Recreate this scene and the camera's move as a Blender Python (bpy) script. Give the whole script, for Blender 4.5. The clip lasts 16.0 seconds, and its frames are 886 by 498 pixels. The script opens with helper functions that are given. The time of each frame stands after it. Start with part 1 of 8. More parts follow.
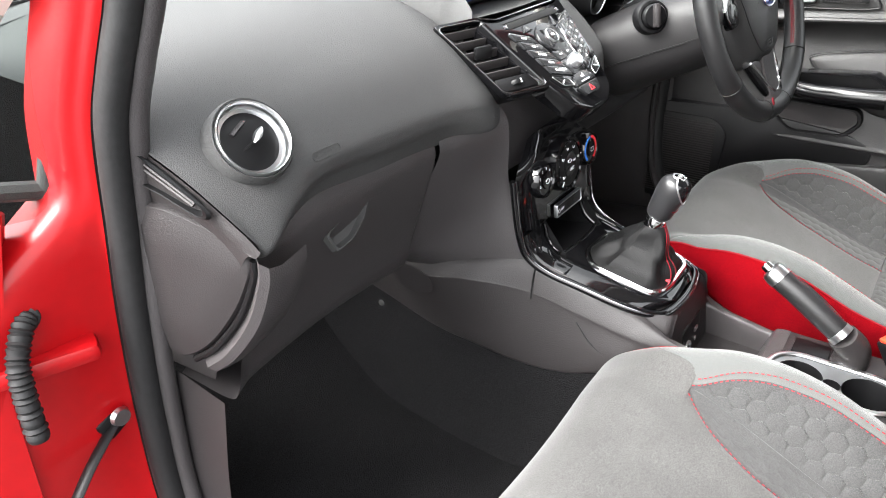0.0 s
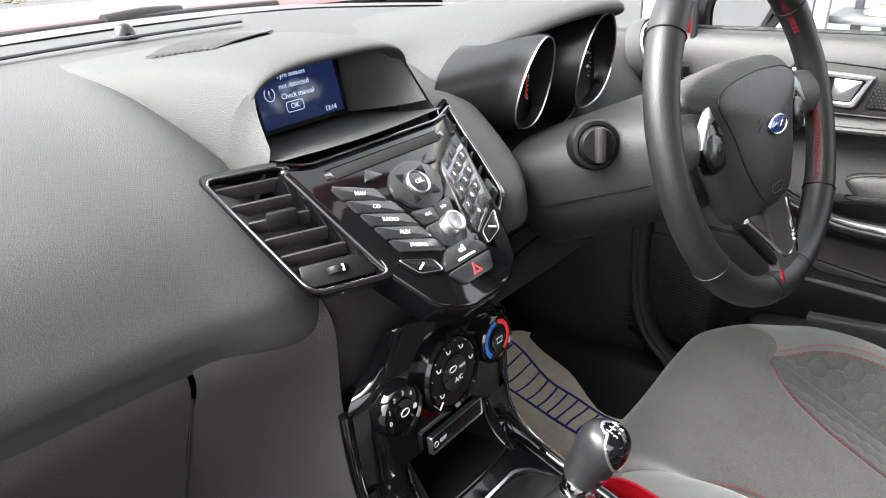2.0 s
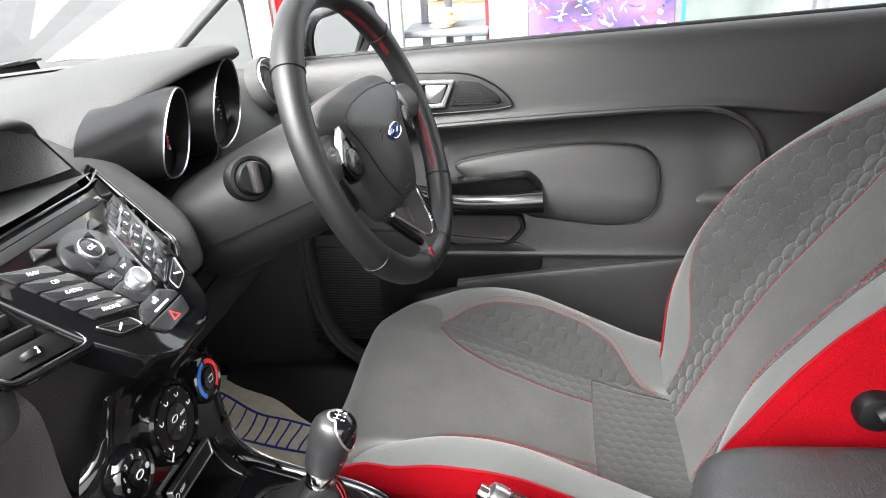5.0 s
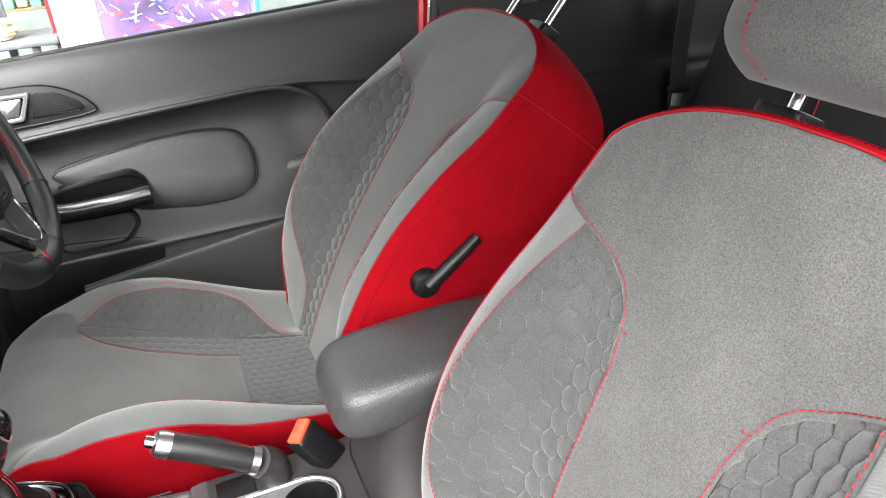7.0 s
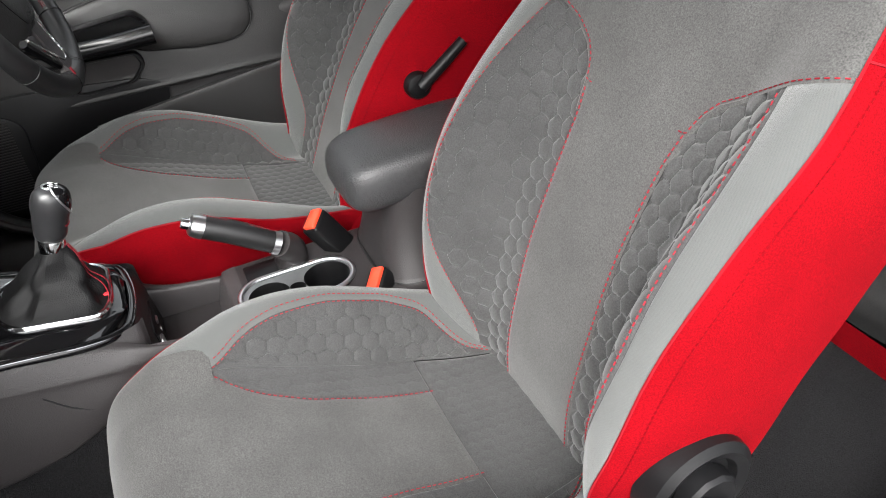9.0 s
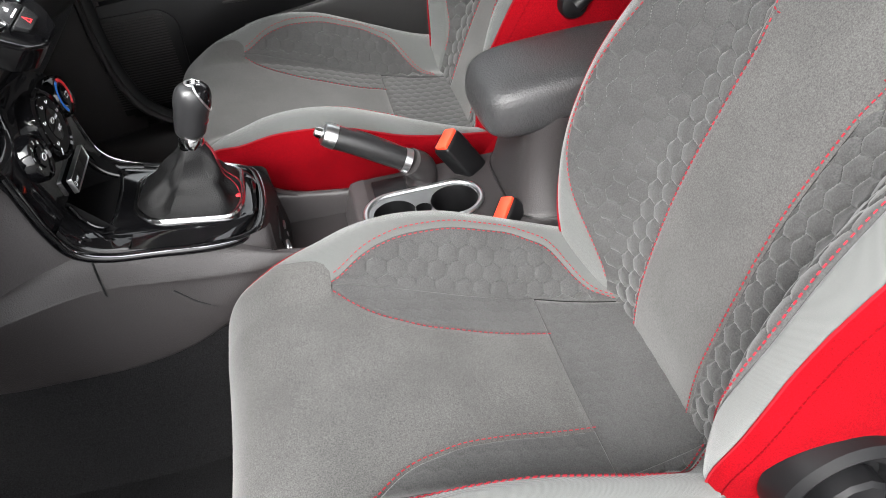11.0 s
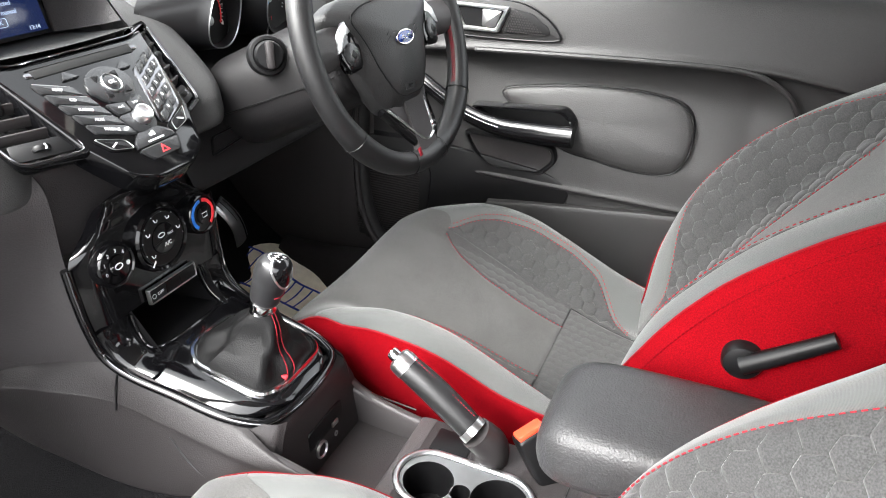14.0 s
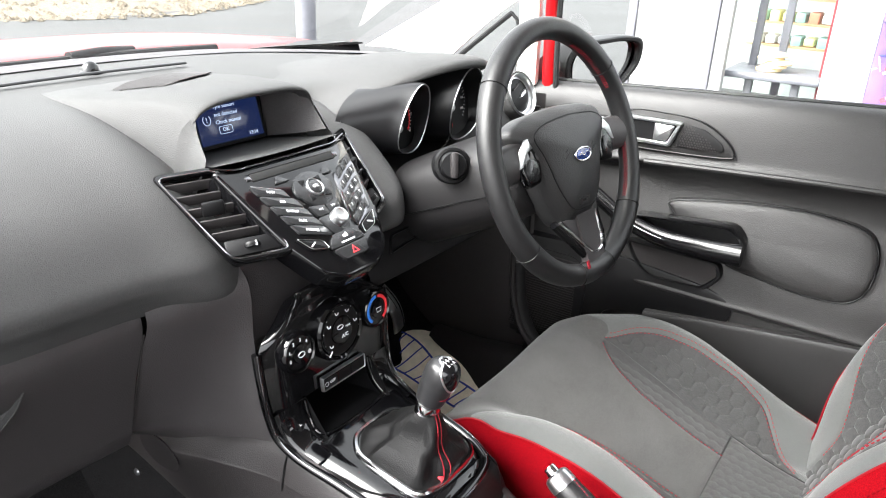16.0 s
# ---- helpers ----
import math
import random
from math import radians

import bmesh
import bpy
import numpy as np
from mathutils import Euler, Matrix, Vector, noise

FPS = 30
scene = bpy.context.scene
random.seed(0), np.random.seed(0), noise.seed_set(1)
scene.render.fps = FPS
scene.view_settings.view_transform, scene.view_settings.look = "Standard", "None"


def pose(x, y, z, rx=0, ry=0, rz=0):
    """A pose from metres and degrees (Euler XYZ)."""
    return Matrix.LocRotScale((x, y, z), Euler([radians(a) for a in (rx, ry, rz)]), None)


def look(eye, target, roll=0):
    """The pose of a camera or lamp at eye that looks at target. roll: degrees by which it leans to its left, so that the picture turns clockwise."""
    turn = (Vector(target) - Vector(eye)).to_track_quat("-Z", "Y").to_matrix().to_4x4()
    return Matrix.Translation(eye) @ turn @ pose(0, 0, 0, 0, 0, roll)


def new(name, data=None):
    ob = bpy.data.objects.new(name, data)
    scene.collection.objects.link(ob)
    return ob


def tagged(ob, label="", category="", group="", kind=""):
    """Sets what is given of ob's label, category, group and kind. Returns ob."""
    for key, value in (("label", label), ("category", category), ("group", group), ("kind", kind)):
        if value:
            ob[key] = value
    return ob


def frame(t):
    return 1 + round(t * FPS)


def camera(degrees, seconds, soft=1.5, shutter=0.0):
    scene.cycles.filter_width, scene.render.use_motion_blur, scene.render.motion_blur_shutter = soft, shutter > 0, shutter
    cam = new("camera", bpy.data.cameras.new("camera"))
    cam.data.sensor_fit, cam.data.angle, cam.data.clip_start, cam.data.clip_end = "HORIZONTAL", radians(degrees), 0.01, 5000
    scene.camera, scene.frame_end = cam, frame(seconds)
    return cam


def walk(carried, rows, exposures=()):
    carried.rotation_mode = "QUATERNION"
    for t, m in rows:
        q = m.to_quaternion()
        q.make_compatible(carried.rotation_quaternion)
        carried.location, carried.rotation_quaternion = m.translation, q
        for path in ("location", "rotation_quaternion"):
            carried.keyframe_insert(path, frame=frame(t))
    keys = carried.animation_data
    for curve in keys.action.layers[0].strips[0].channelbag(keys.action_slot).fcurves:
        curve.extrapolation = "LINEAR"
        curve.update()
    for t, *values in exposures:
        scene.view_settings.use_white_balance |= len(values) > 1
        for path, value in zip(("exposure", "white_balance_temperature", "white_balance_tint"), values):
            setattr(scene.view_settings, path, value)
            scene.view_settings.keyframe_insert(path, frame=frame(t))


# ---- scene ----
cam = camera(62.3, 16.0, soft=1.0)
PATH = [
    (0, (-0.969, 0.049, 1.159), (0.458, 1.068, 0.197), -1.3),
    (0.5, (-0.84, 0.165, 1.163), (0.602, 1.147, 0.186), -1.9),
    (1, (-0.707, 0.169, 1.151), (0.691, 1.218, 0.178), -2.9),
    (1.5, (-0.572, 0.16, 1.146), (0.813, 1.257, 0.209), -1.7),
    (2, (-0.472, 0.131, 1.153), (0.933, 1.257, 0.282), -0.6),
    (2.5, (-0.442, 0.095, 1.167), (1.006, 1.202, 0.343), 0.1),
    (3, (-0.451, 0.084, 1.163), (1.044, 1.15, 0.371), -0.5),
    (3.2, (-0.462, 0.083, 1.167), (1.057, 1.118, 0.378), -1.0),
    (5.3, (-0.58, 0.143, 1.175), (1.234, 0.255, 0.341), -3.9),
    (5.5, (-0.603, 0.158, 1.189), (1.21, 0.136, 0.346), -4.0),
    (6, (-0.65, 0.156, 1.206), (1.132, -0.125, 0.343), -4.5),
    (6.5, (-0.68, 0.138, 1.198), (1.049, -0.347, 0.319), -4.5),
    (7, (-0.741, 0.091, 1.202), (0.931, -0.531, 0.298), -4.5),
    (7.5, (-0.818, 0.083, 1.207), (0.803, -0.612, 0.266), -4.6),
    (8, (-0.865, 0.109, 1.193), (0.722, -0.59, 0.196), -5.0),
    (8.5, (-0.892, 0.146, 1.17), (0.668, -0.507, 0.104), -5.5),
    (9, (-0.907, 0.18, 1.146), (0.622, -0.403, -0.003), -6.4),
    (9.2, (-0.909, 0.193, 1.139), (0.606, -0.364, -0.042), -6.7),
    (11.3, (-0.832, 0.159, 1.124), (0.706, 0.02, -0.147), -7.2),
    (11.5, (-0.785, 0.15, 1.121), (0.771, 0.059, -0.133), -6.4),
    (12, (-0.7, 0.136, 1.128), (0.896, 0.189, -0.076), -4.6),
    (12.5, (-0.673, 0.065, 1.141), (0.953, 0.294, 0.0), -3.3),
    (13, (-0.656, -0.031, 1.147), (0.967, 0.451, 0.081), -1.2),
    (13.5, (-0.633, -0.082, 1.157), (0.987, 0.515, 0.147), 1.2),
    (14, (-0.611, -0.125, 1.168), (1.016, 0.53, 0.207), 2.5),
    (14.5, (-0.605, -0.139, 1.181), (1.009, 0.594, 0.255), 3.0),
    (15, (-0.614, -0.12, 1.192), (0.972, 0.718, 0.308), 3.1),
    (15.5, (-0.631, -0.09, 1.2), (0.929, 0.844, 0.367), 2.8),
    (16, (-0.636, -0.082, 1.211), (0.898, 0.937, 0.431), 2.4),
]
walk(cam, [(t, look(eye, target, roll)) for t, eye, target, roll in PATH], [(0, 3.85), (1, 3.85), (2, 3.7), (3, 3.57), (5.5, 3.75), (6.5, 3.75), (7.5, 3.32), (8.5, 2.97), (9, 2.93), (10.5, 3.08), (12, 3.6), (14, 3.9), (16, 3.77)])

# ---------------------------------------------------------------- light
world = bpy.data.worlds.new("overcast_sky")
scene.world = world
world.use_nodes = True
_nt = world.node_tree
_sky = _nt.nodes.new("ShaderNodeTexSky")
_sky.sky_type = "NISHITA"
_sky.sun_disc = False
_sky.sun_elevation, _sky.sun_rotation = radians(45), radians(-59)
_sky.air_density, _sky.dust_density = 1.0, 4.0
_hsv = _nt.nodes.new("ShaderNodeHueSaturation")
_hsv.inputs["Saturation"].default_value = 0.12
_nt.links.new(_sky.outputs[0], _hsv.inputs["Color"])
_nt.links.new(_hsv.outputs[0], _nt.nodes["Background"].inputs[0])
_nt.nodes["Background"].inputs[1].default_value = 0.115
sun_data = bpy.data.lights.new("sun", "SUN")
sun_data.energy, sun_data.angle, sun_data.color = 0.78, radians(45), (1.0, 0.98, 0.95)
sun = new("sun", sun_data)
sun.matrix_world = look((-3.2, 1.9, 3.8), (0, 0, 0))

# ---------------------------------------------------------------- materials
def mat(name, color, rough=0.5, metal=0.0, noise_scale=0, noise_amt=0.0, bump_scale=0, bump=0.0,
        coat=0.0, spec=0.5, sheen=0.0, rough_var=0.0, bump_dist=0.001, detail=4.0, large=6.0, large_amt=0.12):
    m = bpy.data.materials.new(name)
    m.use_nodes = True
    nt = m.node_tree
    b = nt.nodes["Principled BSDF"]
    b.inputs["Base Color"].default_value = (*color, 1)
    b.inputs["Roughness"].default_value = rough
    b.inputs["Metallic"].default_value = metal
    b.inputs["Coat Weight"].default_value = coat
    b.inputs["Coat Roughness"].default_value = 0.04
    b.inputs["Specular IOR Level"].default_value = spec
    b.inputs["Sheen Weight"].default_value = sheen
    b.inputs["Sheen Roughness"].default_value = 0.5
    tc = nt.nodes.new("ShaderNodeTexCoord")
    if noise_scale:
        n = nt.nodes.new("ShaderNodeTexNoise")
        n.inputs["Scale"].default_value, n.inputs["Detail"].default_value = noise_scale, detail
        nt.links.new(tc.outputs["Object"], n.inputs["Vector"])
        n2 = nt.nodes.new("ShaderNodeTexNoise")
        n2.inputs["Scale"].default_value, n2.inputs["Detail"].default_value = large, 3
        nt.links.new(tc.outputs["Object"], n2.inputs["Vector"])
        mix = nt.nodes.new("ShaderNodeMapRange")
        mix.inputs["From Min"].default_value, mix.inputs["From Max"].default_value = 0.25, 0.75
        mix.inputs["To Min"].default_value, mix.inputs["To Max"].default_value = 1 - noise_amt, 1 + noise_amt
        nt.links.new(n.outputs["Fac"], mix.inputs["Value"])
        mix2 = nt.nodes.new("ShaderNodeMapRange")
        mix2.inputs["From Min"].default_value, mix2.inputs["From Max"].default_value = 0.25, 0.75
        mix2.inputs["To Min"].default_value, mix2.inputs["To Max"].default_value = 1 - large_amt, 1 + large_amt
        nt.links.new(n2.outputs["Fac"], mix2.inputs["Value"])
        mul = nt.nodes.new("ShaderNodeMath")
        mul.operation = "MULTIPLY"
        nt.links.new(mix.outputs[0], mul.inputs[0])
        nt.links.new(mix2.outputs[0], mul.inputs[1])
        vm = nt.nodes.new("ShaderNodeVectorMath")
        vm.operation = "SCALE"
        vm.inputs[0].default_value = color
        nt.links.new(mul.outputs[0], vm.inputs["Scale"])
        nt.links.new(vm.outputs[0], b.inputs["Base Color"])
        if rough_var:
            r = nt.nodes.new("ShaderNodeMapRange")
            r.inputs["To Min"].default_value, r.inputs["To Max"].default_value = rough - rough_var, rough + rough_var
            nt.links.new(n2.outputs["Fac"], r.inputs["Value"])
            nt.links.new(r.outputs[0], b.inputs["Roughness"])
    if bump_scale:
        bn = nt.nodes.new("ShaderNodeTexNoise")
        bn.inputs["Scale"].default_value, bn.inputs["Detail"].default_value = bump_scale, 2
        nt.links.new(tc.outputs["Object"], bn.inputs["Vector"])
        bu = nt.nodes.new("ShaderNodeBump")
        bu.inputs["Strength"].default_value, bu.inputs["Distance"].default_value = bump, bump_dist
        nt.links.new(bn.outputs["Fac"], bu.inputs["Height"])
        nt.links.new(bu.outputs[0], b.inputs["Normal"])
    return m


def weave(name, ca, cb, scale, rough=0.9, angle=35, bump=0.5):
    """Ribbed cloth: two yarn colours in fine slanted ribs, with blotches of wear."""
    m = mat(name, ca, rough, noise_scale=900, noise_amt=0.25, sheen=0.25, spec=0.2)
    nt = m.node_tree
    b = nt.nodes["Principled BSDF"]
    tc = nt.nodes.new("ShaderNodeTexCoord")
    mp = nt.nodes.new("ShaderNodeMapping")
    mp.inputs["Rotation"].default_value = (radians(angle), radians(angle), radians(angle))
    nt.links.new(tc.outputs["Object"], mp.inputs["Vector"])
    w = nt.nodes.new("ShaderNodeTexWave")
    w.inputs["Scale"].default_value, w.inputs["Distortion"].default_value = scale, 0.6
    w.inputs["Detail"].default_value = 1
    nt.links.new(mp.outputs[0], w.inputs["Vector"])
    n = nt.nodes.new("ShaderNodeTexNoise")
    n.inputs["Scale"].default_value = 9
    nt.links.new(tc.outputs["Object"], n.inputs["Vector"])
    add = nt.nodes.new("ShaderNodeMath")
    add.operation = "MULTIPLY_ADD"
    add.inputs[1].default_value, add.inputs[2].default_value = 0.5, -0.25
    nt.links.new(n.outputs["Fac"], add.inputs[0])
    sm = nt.nodes.new("ShaderNodeMath")
    sm.operation, sm.use_clamp = "ADD", True
    nt.links.new(w.outputs["Fac"], sm.inputs[0])
    nt.links.new(add.outputs[0], sm.inputs[1])
    mx = nt.nodes.new("ShaderNodeMix")
    mx.data_type = "RGBA"
    mx.inputs["A"].default_value, mx.inputs["B"].default_value = (*ca, 1), (*cb, 1)
    nt.links.new(sm.outputs[0], mx.inputs["Factor"])
    nt.links.new(mx.outputs["Result"], b.inputs["Base Color"])
    bu = nt.nodes.new("ShaderNodeBump")
    bu.inputs["Strength"].default_value, bu.inputs["Distance"].default_value = bump, 0.0006
    nt.links.new(w.outputs["Fac"], bu.inputs["Height"])
    nt.links.new(bu.outputs[0], b.inputs["Normal"])
    return m


def glass(name, tint=(0.95, 0.97, 0.96)):
    """Thin car glass: clear, with a faint mirror sheen that grows at a slant."""
    m = bpy.data.materials.new(name)
    m.use_nodes = True
    nt = m.node_tree
    nt.nodes.clear()
    out = nt.nodes.new("ShaderNodeOutputMaterial")
    tr = nt.nodes.new("ShaderNodeBsdfTransparent")
    tr.inputs[0].default_value = (*tint, 1)
    gl = nt.nodes.new("ShaderNodeBsdfGlossy")
    gl.inputs["Roughness"].default_value = 0.0
    lw = nt.nodes.new("ShaderNodeLayerWeight")
    lw.inputs["Blend"].default_value = 0.5
    pw = nt.nodes.new("ShaderNodeMath")
    pw.operation = "POWER"
    pw.inputs[1].default_value = 5.0
    nt.links.new(lw.outputs["Facing"], pw.inputs[0])
    fr = nt.nodes.new("ShaderNodeMapRange")
    fr.inputs["To Min"].default_value, fr.inputs["To Max"].default_value = 0.04, 0.6
    nt.links.new(pw.outputs[0], fr.inputs["Value"])
    mx = nt.nodes.new("ShaderNodeMixShader")
    nt.links.new(fr.outputs[0], mx.inputs[0])
    nt.links.new(tr.outputs[0], mx.inputs[1])
    nt.links.new(gl.outputs[0], mx.inputs[2])
    nt.links.new(mx.outputs[0], out.inputs[0])
    return m


def glow(name, color, strength):
    m = bpy.data.materials.new(name)
    m.use_nodes = True
    b = m.node_tree.nodes["Principled BSDF"]
    b.inputs["Base Color"].default_value = (0.01, 0.01, 0.01, 1)
    b.inputs["Emission Color"].default_value = (*color, 1)
    b.inputs["Emission Strength"].default_value = strength
    b.inputs["Roughness"].default_value = 0.15
    return m


DASH = mat("grained_soft_plastic", (0.045, 0.045, 0.045), 0.62, noise_scale=420, noise_amt=0.12, bump_scale=820, bump=0.7, bump_dist=0.0010, rough_var=0.05, spec=0.22)
TRIM = mat("dark_moulded_plastic", (0.036, 0.033, 0.034), 0.47, noise_scale=500, noise_amt=0.12, bump_scale=600, bump=0.6, bump_dist=0.0010, spec=0.35)
LOWER = mat("lower_trim_plastic", (0.019, 0.017, 0.0175), 0.48, noise_scale=500, noise_amt=0.14, bump_scale=600, bump=0.5, bump_dist=0.0009, spec=0.3)
SHROUD = mat("column_shroud_plastic", (0.0095, 0.009, 0.0095), 0.5, noise_scale=450, noise_amt=0.1, bump_scale=720, bump=0.4, bump_dist=0.0007, spec=0.28)
DOORTRIM = mat("door_trim_plastic", (0.0185, 0.018, 0.0183), 0.46, noise_scale=450, noise_amt=0.1, bump_scale=620, bump=0.5, bump_dist=0.0009, spec=0.32)
BLACKP = mat("black_plastic", (0.004, 0.004, 0.0044), 0.42, noise_scale=300, noise_amt=0.15, bump_scale=500, bump=0.15, bump_dist=0.0005, spec=0.22)
GLOSS = mat("gloss_black", (0.003, 0.003, 0.0035), 0.06, noise_scale=40, noise_amt=0.2, spec=0.5)
GLOSSROUGH = mat("worn_gloss_black", (0.004, 0.004, 0.0045), 0.18, noise_scale=60, noise_amt=0.2, rough_var=0.05)
CHROME = mat("chrome", (0.82, 0.83, 0.84), 0.12, 1.0, noise_scale=30, noise_amt=0.05)
SATIN = mat("satin_silver", (0.62, 0.63, 0.64), 0.3, 1.0, noise_scale=60, noise_amt=0.06)
DARKCHROME = mat("dark_chrome", (0.22, 0.22, 0.23), 0.14, 1.0, noise_scale=30, noise_amt=0.05)
GREYKEY = mat("grey_key_plastic", (0.017, 0.0175, 0.0185), 0.26, noise_scale=200, noise_amt=0.08)
LEATHER = mat("black_leather", (0.009, 0.009, 0.0095), 0.40, noise_scale=160, noise_amt=0.2, bump_scale=900, bump=0.4, bump_dist=0.0007, rough_var=0.06, spec=0.38)
ARMHIDE = mat("grey_black_leatherette", (0.026, 0.026, 0.027), 0.42, noise_scale=160, noise_amt=0.2, bump_scale=420, bump=0.7, bump_dist=0.0012, rough_var=0.06, spec=0.4)
RUBBER = mat("black_rubber", (0.010, 0.010, 0.0105), 0.6, noise_scale=120, noise_amt=0.2, bump_scale=200, bump=0.2, spec=0.3)
CARPET = mat("black_carpet", (0.012, 0.0118, 0.0125), 1.0, noise_scale=500, noise_amt=0.7, bump_scale=700, bump=1.0, bump_dist=0.005, spec=0.05)
FABRIC = mat("dark_grey_fabric", (0.051, 0.0505, 0.049), 0.92, noise_scale=700, noise_amt=0.5, bump_scale=900, bump=0.18, bump_dist=0.0008, sheen=0.2, spec=0.08, large=14.0, large_amt=0.16)
HEXFAB = mat("quilted_grey_fabric", (0.039, 0.039, 0.039), 0.9, noise_scale=700, noise_amt=0.42, bump_scale=900, bump=0.15, bump_dist=0.0008, sheen=0.2, spec=0.08, large=14.0, large_amt=0.14)
RIBFAB = weave("ribbed_light_grey_fabric", (0.047, 0.0495, 0.0485), (0.084, 0.0875, 0.085), 480)
REDFAB = mat("bright_red_fabric", (0.145, 0.0011, 0.0036), 0.9, noise_scale=700, noise_amt=0.35, bump_scale=1200, bump=0.5, bump_dist=0.0009, sheen=0.0, spec=0.04, large=16.0)
THREAD = mat("red_thread", (0.20, 0.014, 0.022), 0.85, spec=0.1)
SEAMRED = mat("deep_red_thread", (0.112, 0.001, 0.003), 0.9, spec=0.05)
PIPING = mat("red_piping", (0.17, 0.004, 0.008), 0.85, spec=0.1)
REDPAINT = mat("red_car_paint", (0.30, 0.003, 0.005), 0.35, coat=0.15, spec=0.25, noise_scale=60, noise_amt=0.06, large=3.0, large_amt=0.10)
MIRROR = mat("mirror_glass", (0.9, 0.9, 0.9), 0.01, 1.0)
GLASS = glass("clear_glass")
HEADLINER = mat("pale_headliner", (0.62, 0.60, 0.56), 0.95, noise_scale=300, noise_amt=0.08, bump_scale=600, bump=0.3)
PILLARTRIM = mat("pale_pillar_plastic", (0.55, 0.53, 0.49), 0.6, noise_scale=300, noise_amt=0.06, bump_scale=600, bump=0.2)
PAPER = mat("cream_paper", (0.88, 0.80, 0.66), 0.85, noise_scale=60, noise_amt=0.1, bump_scale=14, bump=0.6, bump_dist=0.01)
INK = mat("blue_ink", (0.03, 0.05, 0.32), 0.8)
REDKEY = mat("red_plastic", (0.8, 0.05, 0.02), 0.35, noise_scale=60, noise_amt=0.1)
WHITEINK = mat("white_print", (0.75, 0.76, 0.78), 0.6)
BLUEINK = mat("blue_print", (0.02, 0.16, 0.6), 0.5)
REDINK = mat("red_print", (0.75, 0.03, 0.04), 0.5)
# Seat fabric in a darker copy: the shade of the rear is put into its colour.
BENCHFAB = mat("shaded_bench_fabric", (0.016, 0.016, 0.0158), 0.92, noise_scale=800, noise_amt=0.5, bump_scale=1100, bump=0.9, bump_dist=0.0009, spec=0.1, large=14.0, large_amt=0.12)
PODBLACK = mat("satin_pod_black", (0.007, 0.007, 0.0078), 0.30, noise_scale=300, noise_amt=0.1, spec=0.45)
ASPHALT = mat("asphalt", (0.032, 0.033, 0.033), 0.85, noise_scale=40, noise_amt=0.25, bump_scale=120, bump=0.4, bump_dist=0.01, large=0.6, large_amt=0.2)
GRAVEL = mat("pale_gravel", (0.12, 0.10, 0.072), 0.95, noise_scale=24, noise_amt=0.5, bump_scale=30, bump=1.0, bump_dist=0.06)
WHITEWALL = mat("white_painted_wall", (0.27, 0.27, 0.268), 0.7, noise_scale=8, noise_amt=0.06)
MULLION = mat("grey_window_frame", (0.13, 0.13, 0.15), 0.4, noise_scale=20, noise_amt=0.1)

# ---------------------------------------------------------------- mesh helpers
V = Vector


def thing(name, label, category, group="", at=(0, 0, 0), kind=""):
    ob = new(name)
    ob.location = at
    ob.empty_display_size = 0.02
    return tagged(ob, label, category, group, kind)


def mesh_ob(name, me, material, parent=None, label=""):
    if material is not None:
        for mm in (material if isinstance(material, (list, tuple)) else [material]):
            me.materials.append(mm)
    ob = new(name, me)
    if parent is not None:
        ob.parent = parent
        base = parent
        off = V((0, 0, 0))
        while base is not None:
            off += base.location
            base = base.parent
        ob.location = -off if not len(me.vertices) else V((0, 0, 0))
        ob.location = -off
    if label:
        ob["label"] = label
    return ob


def part(name, bm, material, parent=None, label="", smooth=True, angle=40):
    """One mesh object out of a bmesh in world coordinates, under a thing or a part."""
    me = bpy.data.meshes.new(name)
    bmesh.ops.recalc_face_normals(bm, faces=bm.faces)
    if smooth:
        lim = radians(angle)
        for f in bm.faces:
            f.smooth = True
        for e in bm.edges:
            if len(e.link_faces) == 2 and e.calc_face_angle(0) > lim:
                e.smooth = False
    bm.to_mesh(me)
    bm.free()
    return mesh_ob(name, me, material, parent, label)


def spline(pts, n, closed=False):
    """n points along a Catmull-Rom curve through pts, evenly by parameter."""
    p = [V(q) for q in pts]
    m = len(p)
    out = []
    spans = m if closed else m - 1
    for i in range(n):
        t = i / (n if closed else n - 1) * spans
        k = min(int(t), spans - 1)
        f = t - k
        if closed:
            a, b, c, d = (p[(k + j) % m] for j in (-1, 0, 1, 2))
        else:
            b, c = p[k], p[k + 1]
            a = p[k - 1] if k else b * 2 - c
            d = p[k + 2] if k + 2 < m else c * 2 - b
        out.append(0.5 * (2 * b + (c - a) * f + (2 * a - 5 * b + 4 * c - d) * f * f + (3 * b - a - 3 * c + d) * f ** 3))
    return out


def grid(bm, rows, close_u=False, close_v=False, cap=False):
    """Faces over a grid of points, rows of equal length."""
    vs = [[bm.verts.new(p) for p in r] for r in rows]
    nr, nc = len(vs), len(vs[0])
    for i in range(nr if close_v else nr - 1):
        for j in range(nc if close_u else nc - 1):
            q = [vs[i][j], vs[i][(j + 1) % nc], vs[(i + 1) % nr][(j + 1) % nc], vs[(i + 1) % nr][j]]
            try:
                bm.faces.new(q)
            except ValueError:
                pass
    if cap:
        for r in (vs[0], vs[-1]):
            try:
                bm.faces.new(r)
            except ValueError:
                pass
    return vs


def loft(stations, nu, nv, **kw):
    """A smooth sheet through stations, each a list of equally many points."""
    bm = bmesh.new()
    cols = [spline(s, nu) for s in stations]
    rows = [spline([c[i] for c in cols], nv) for i in range(nu)]
    grid(bm, rows, **kw)
    return bm


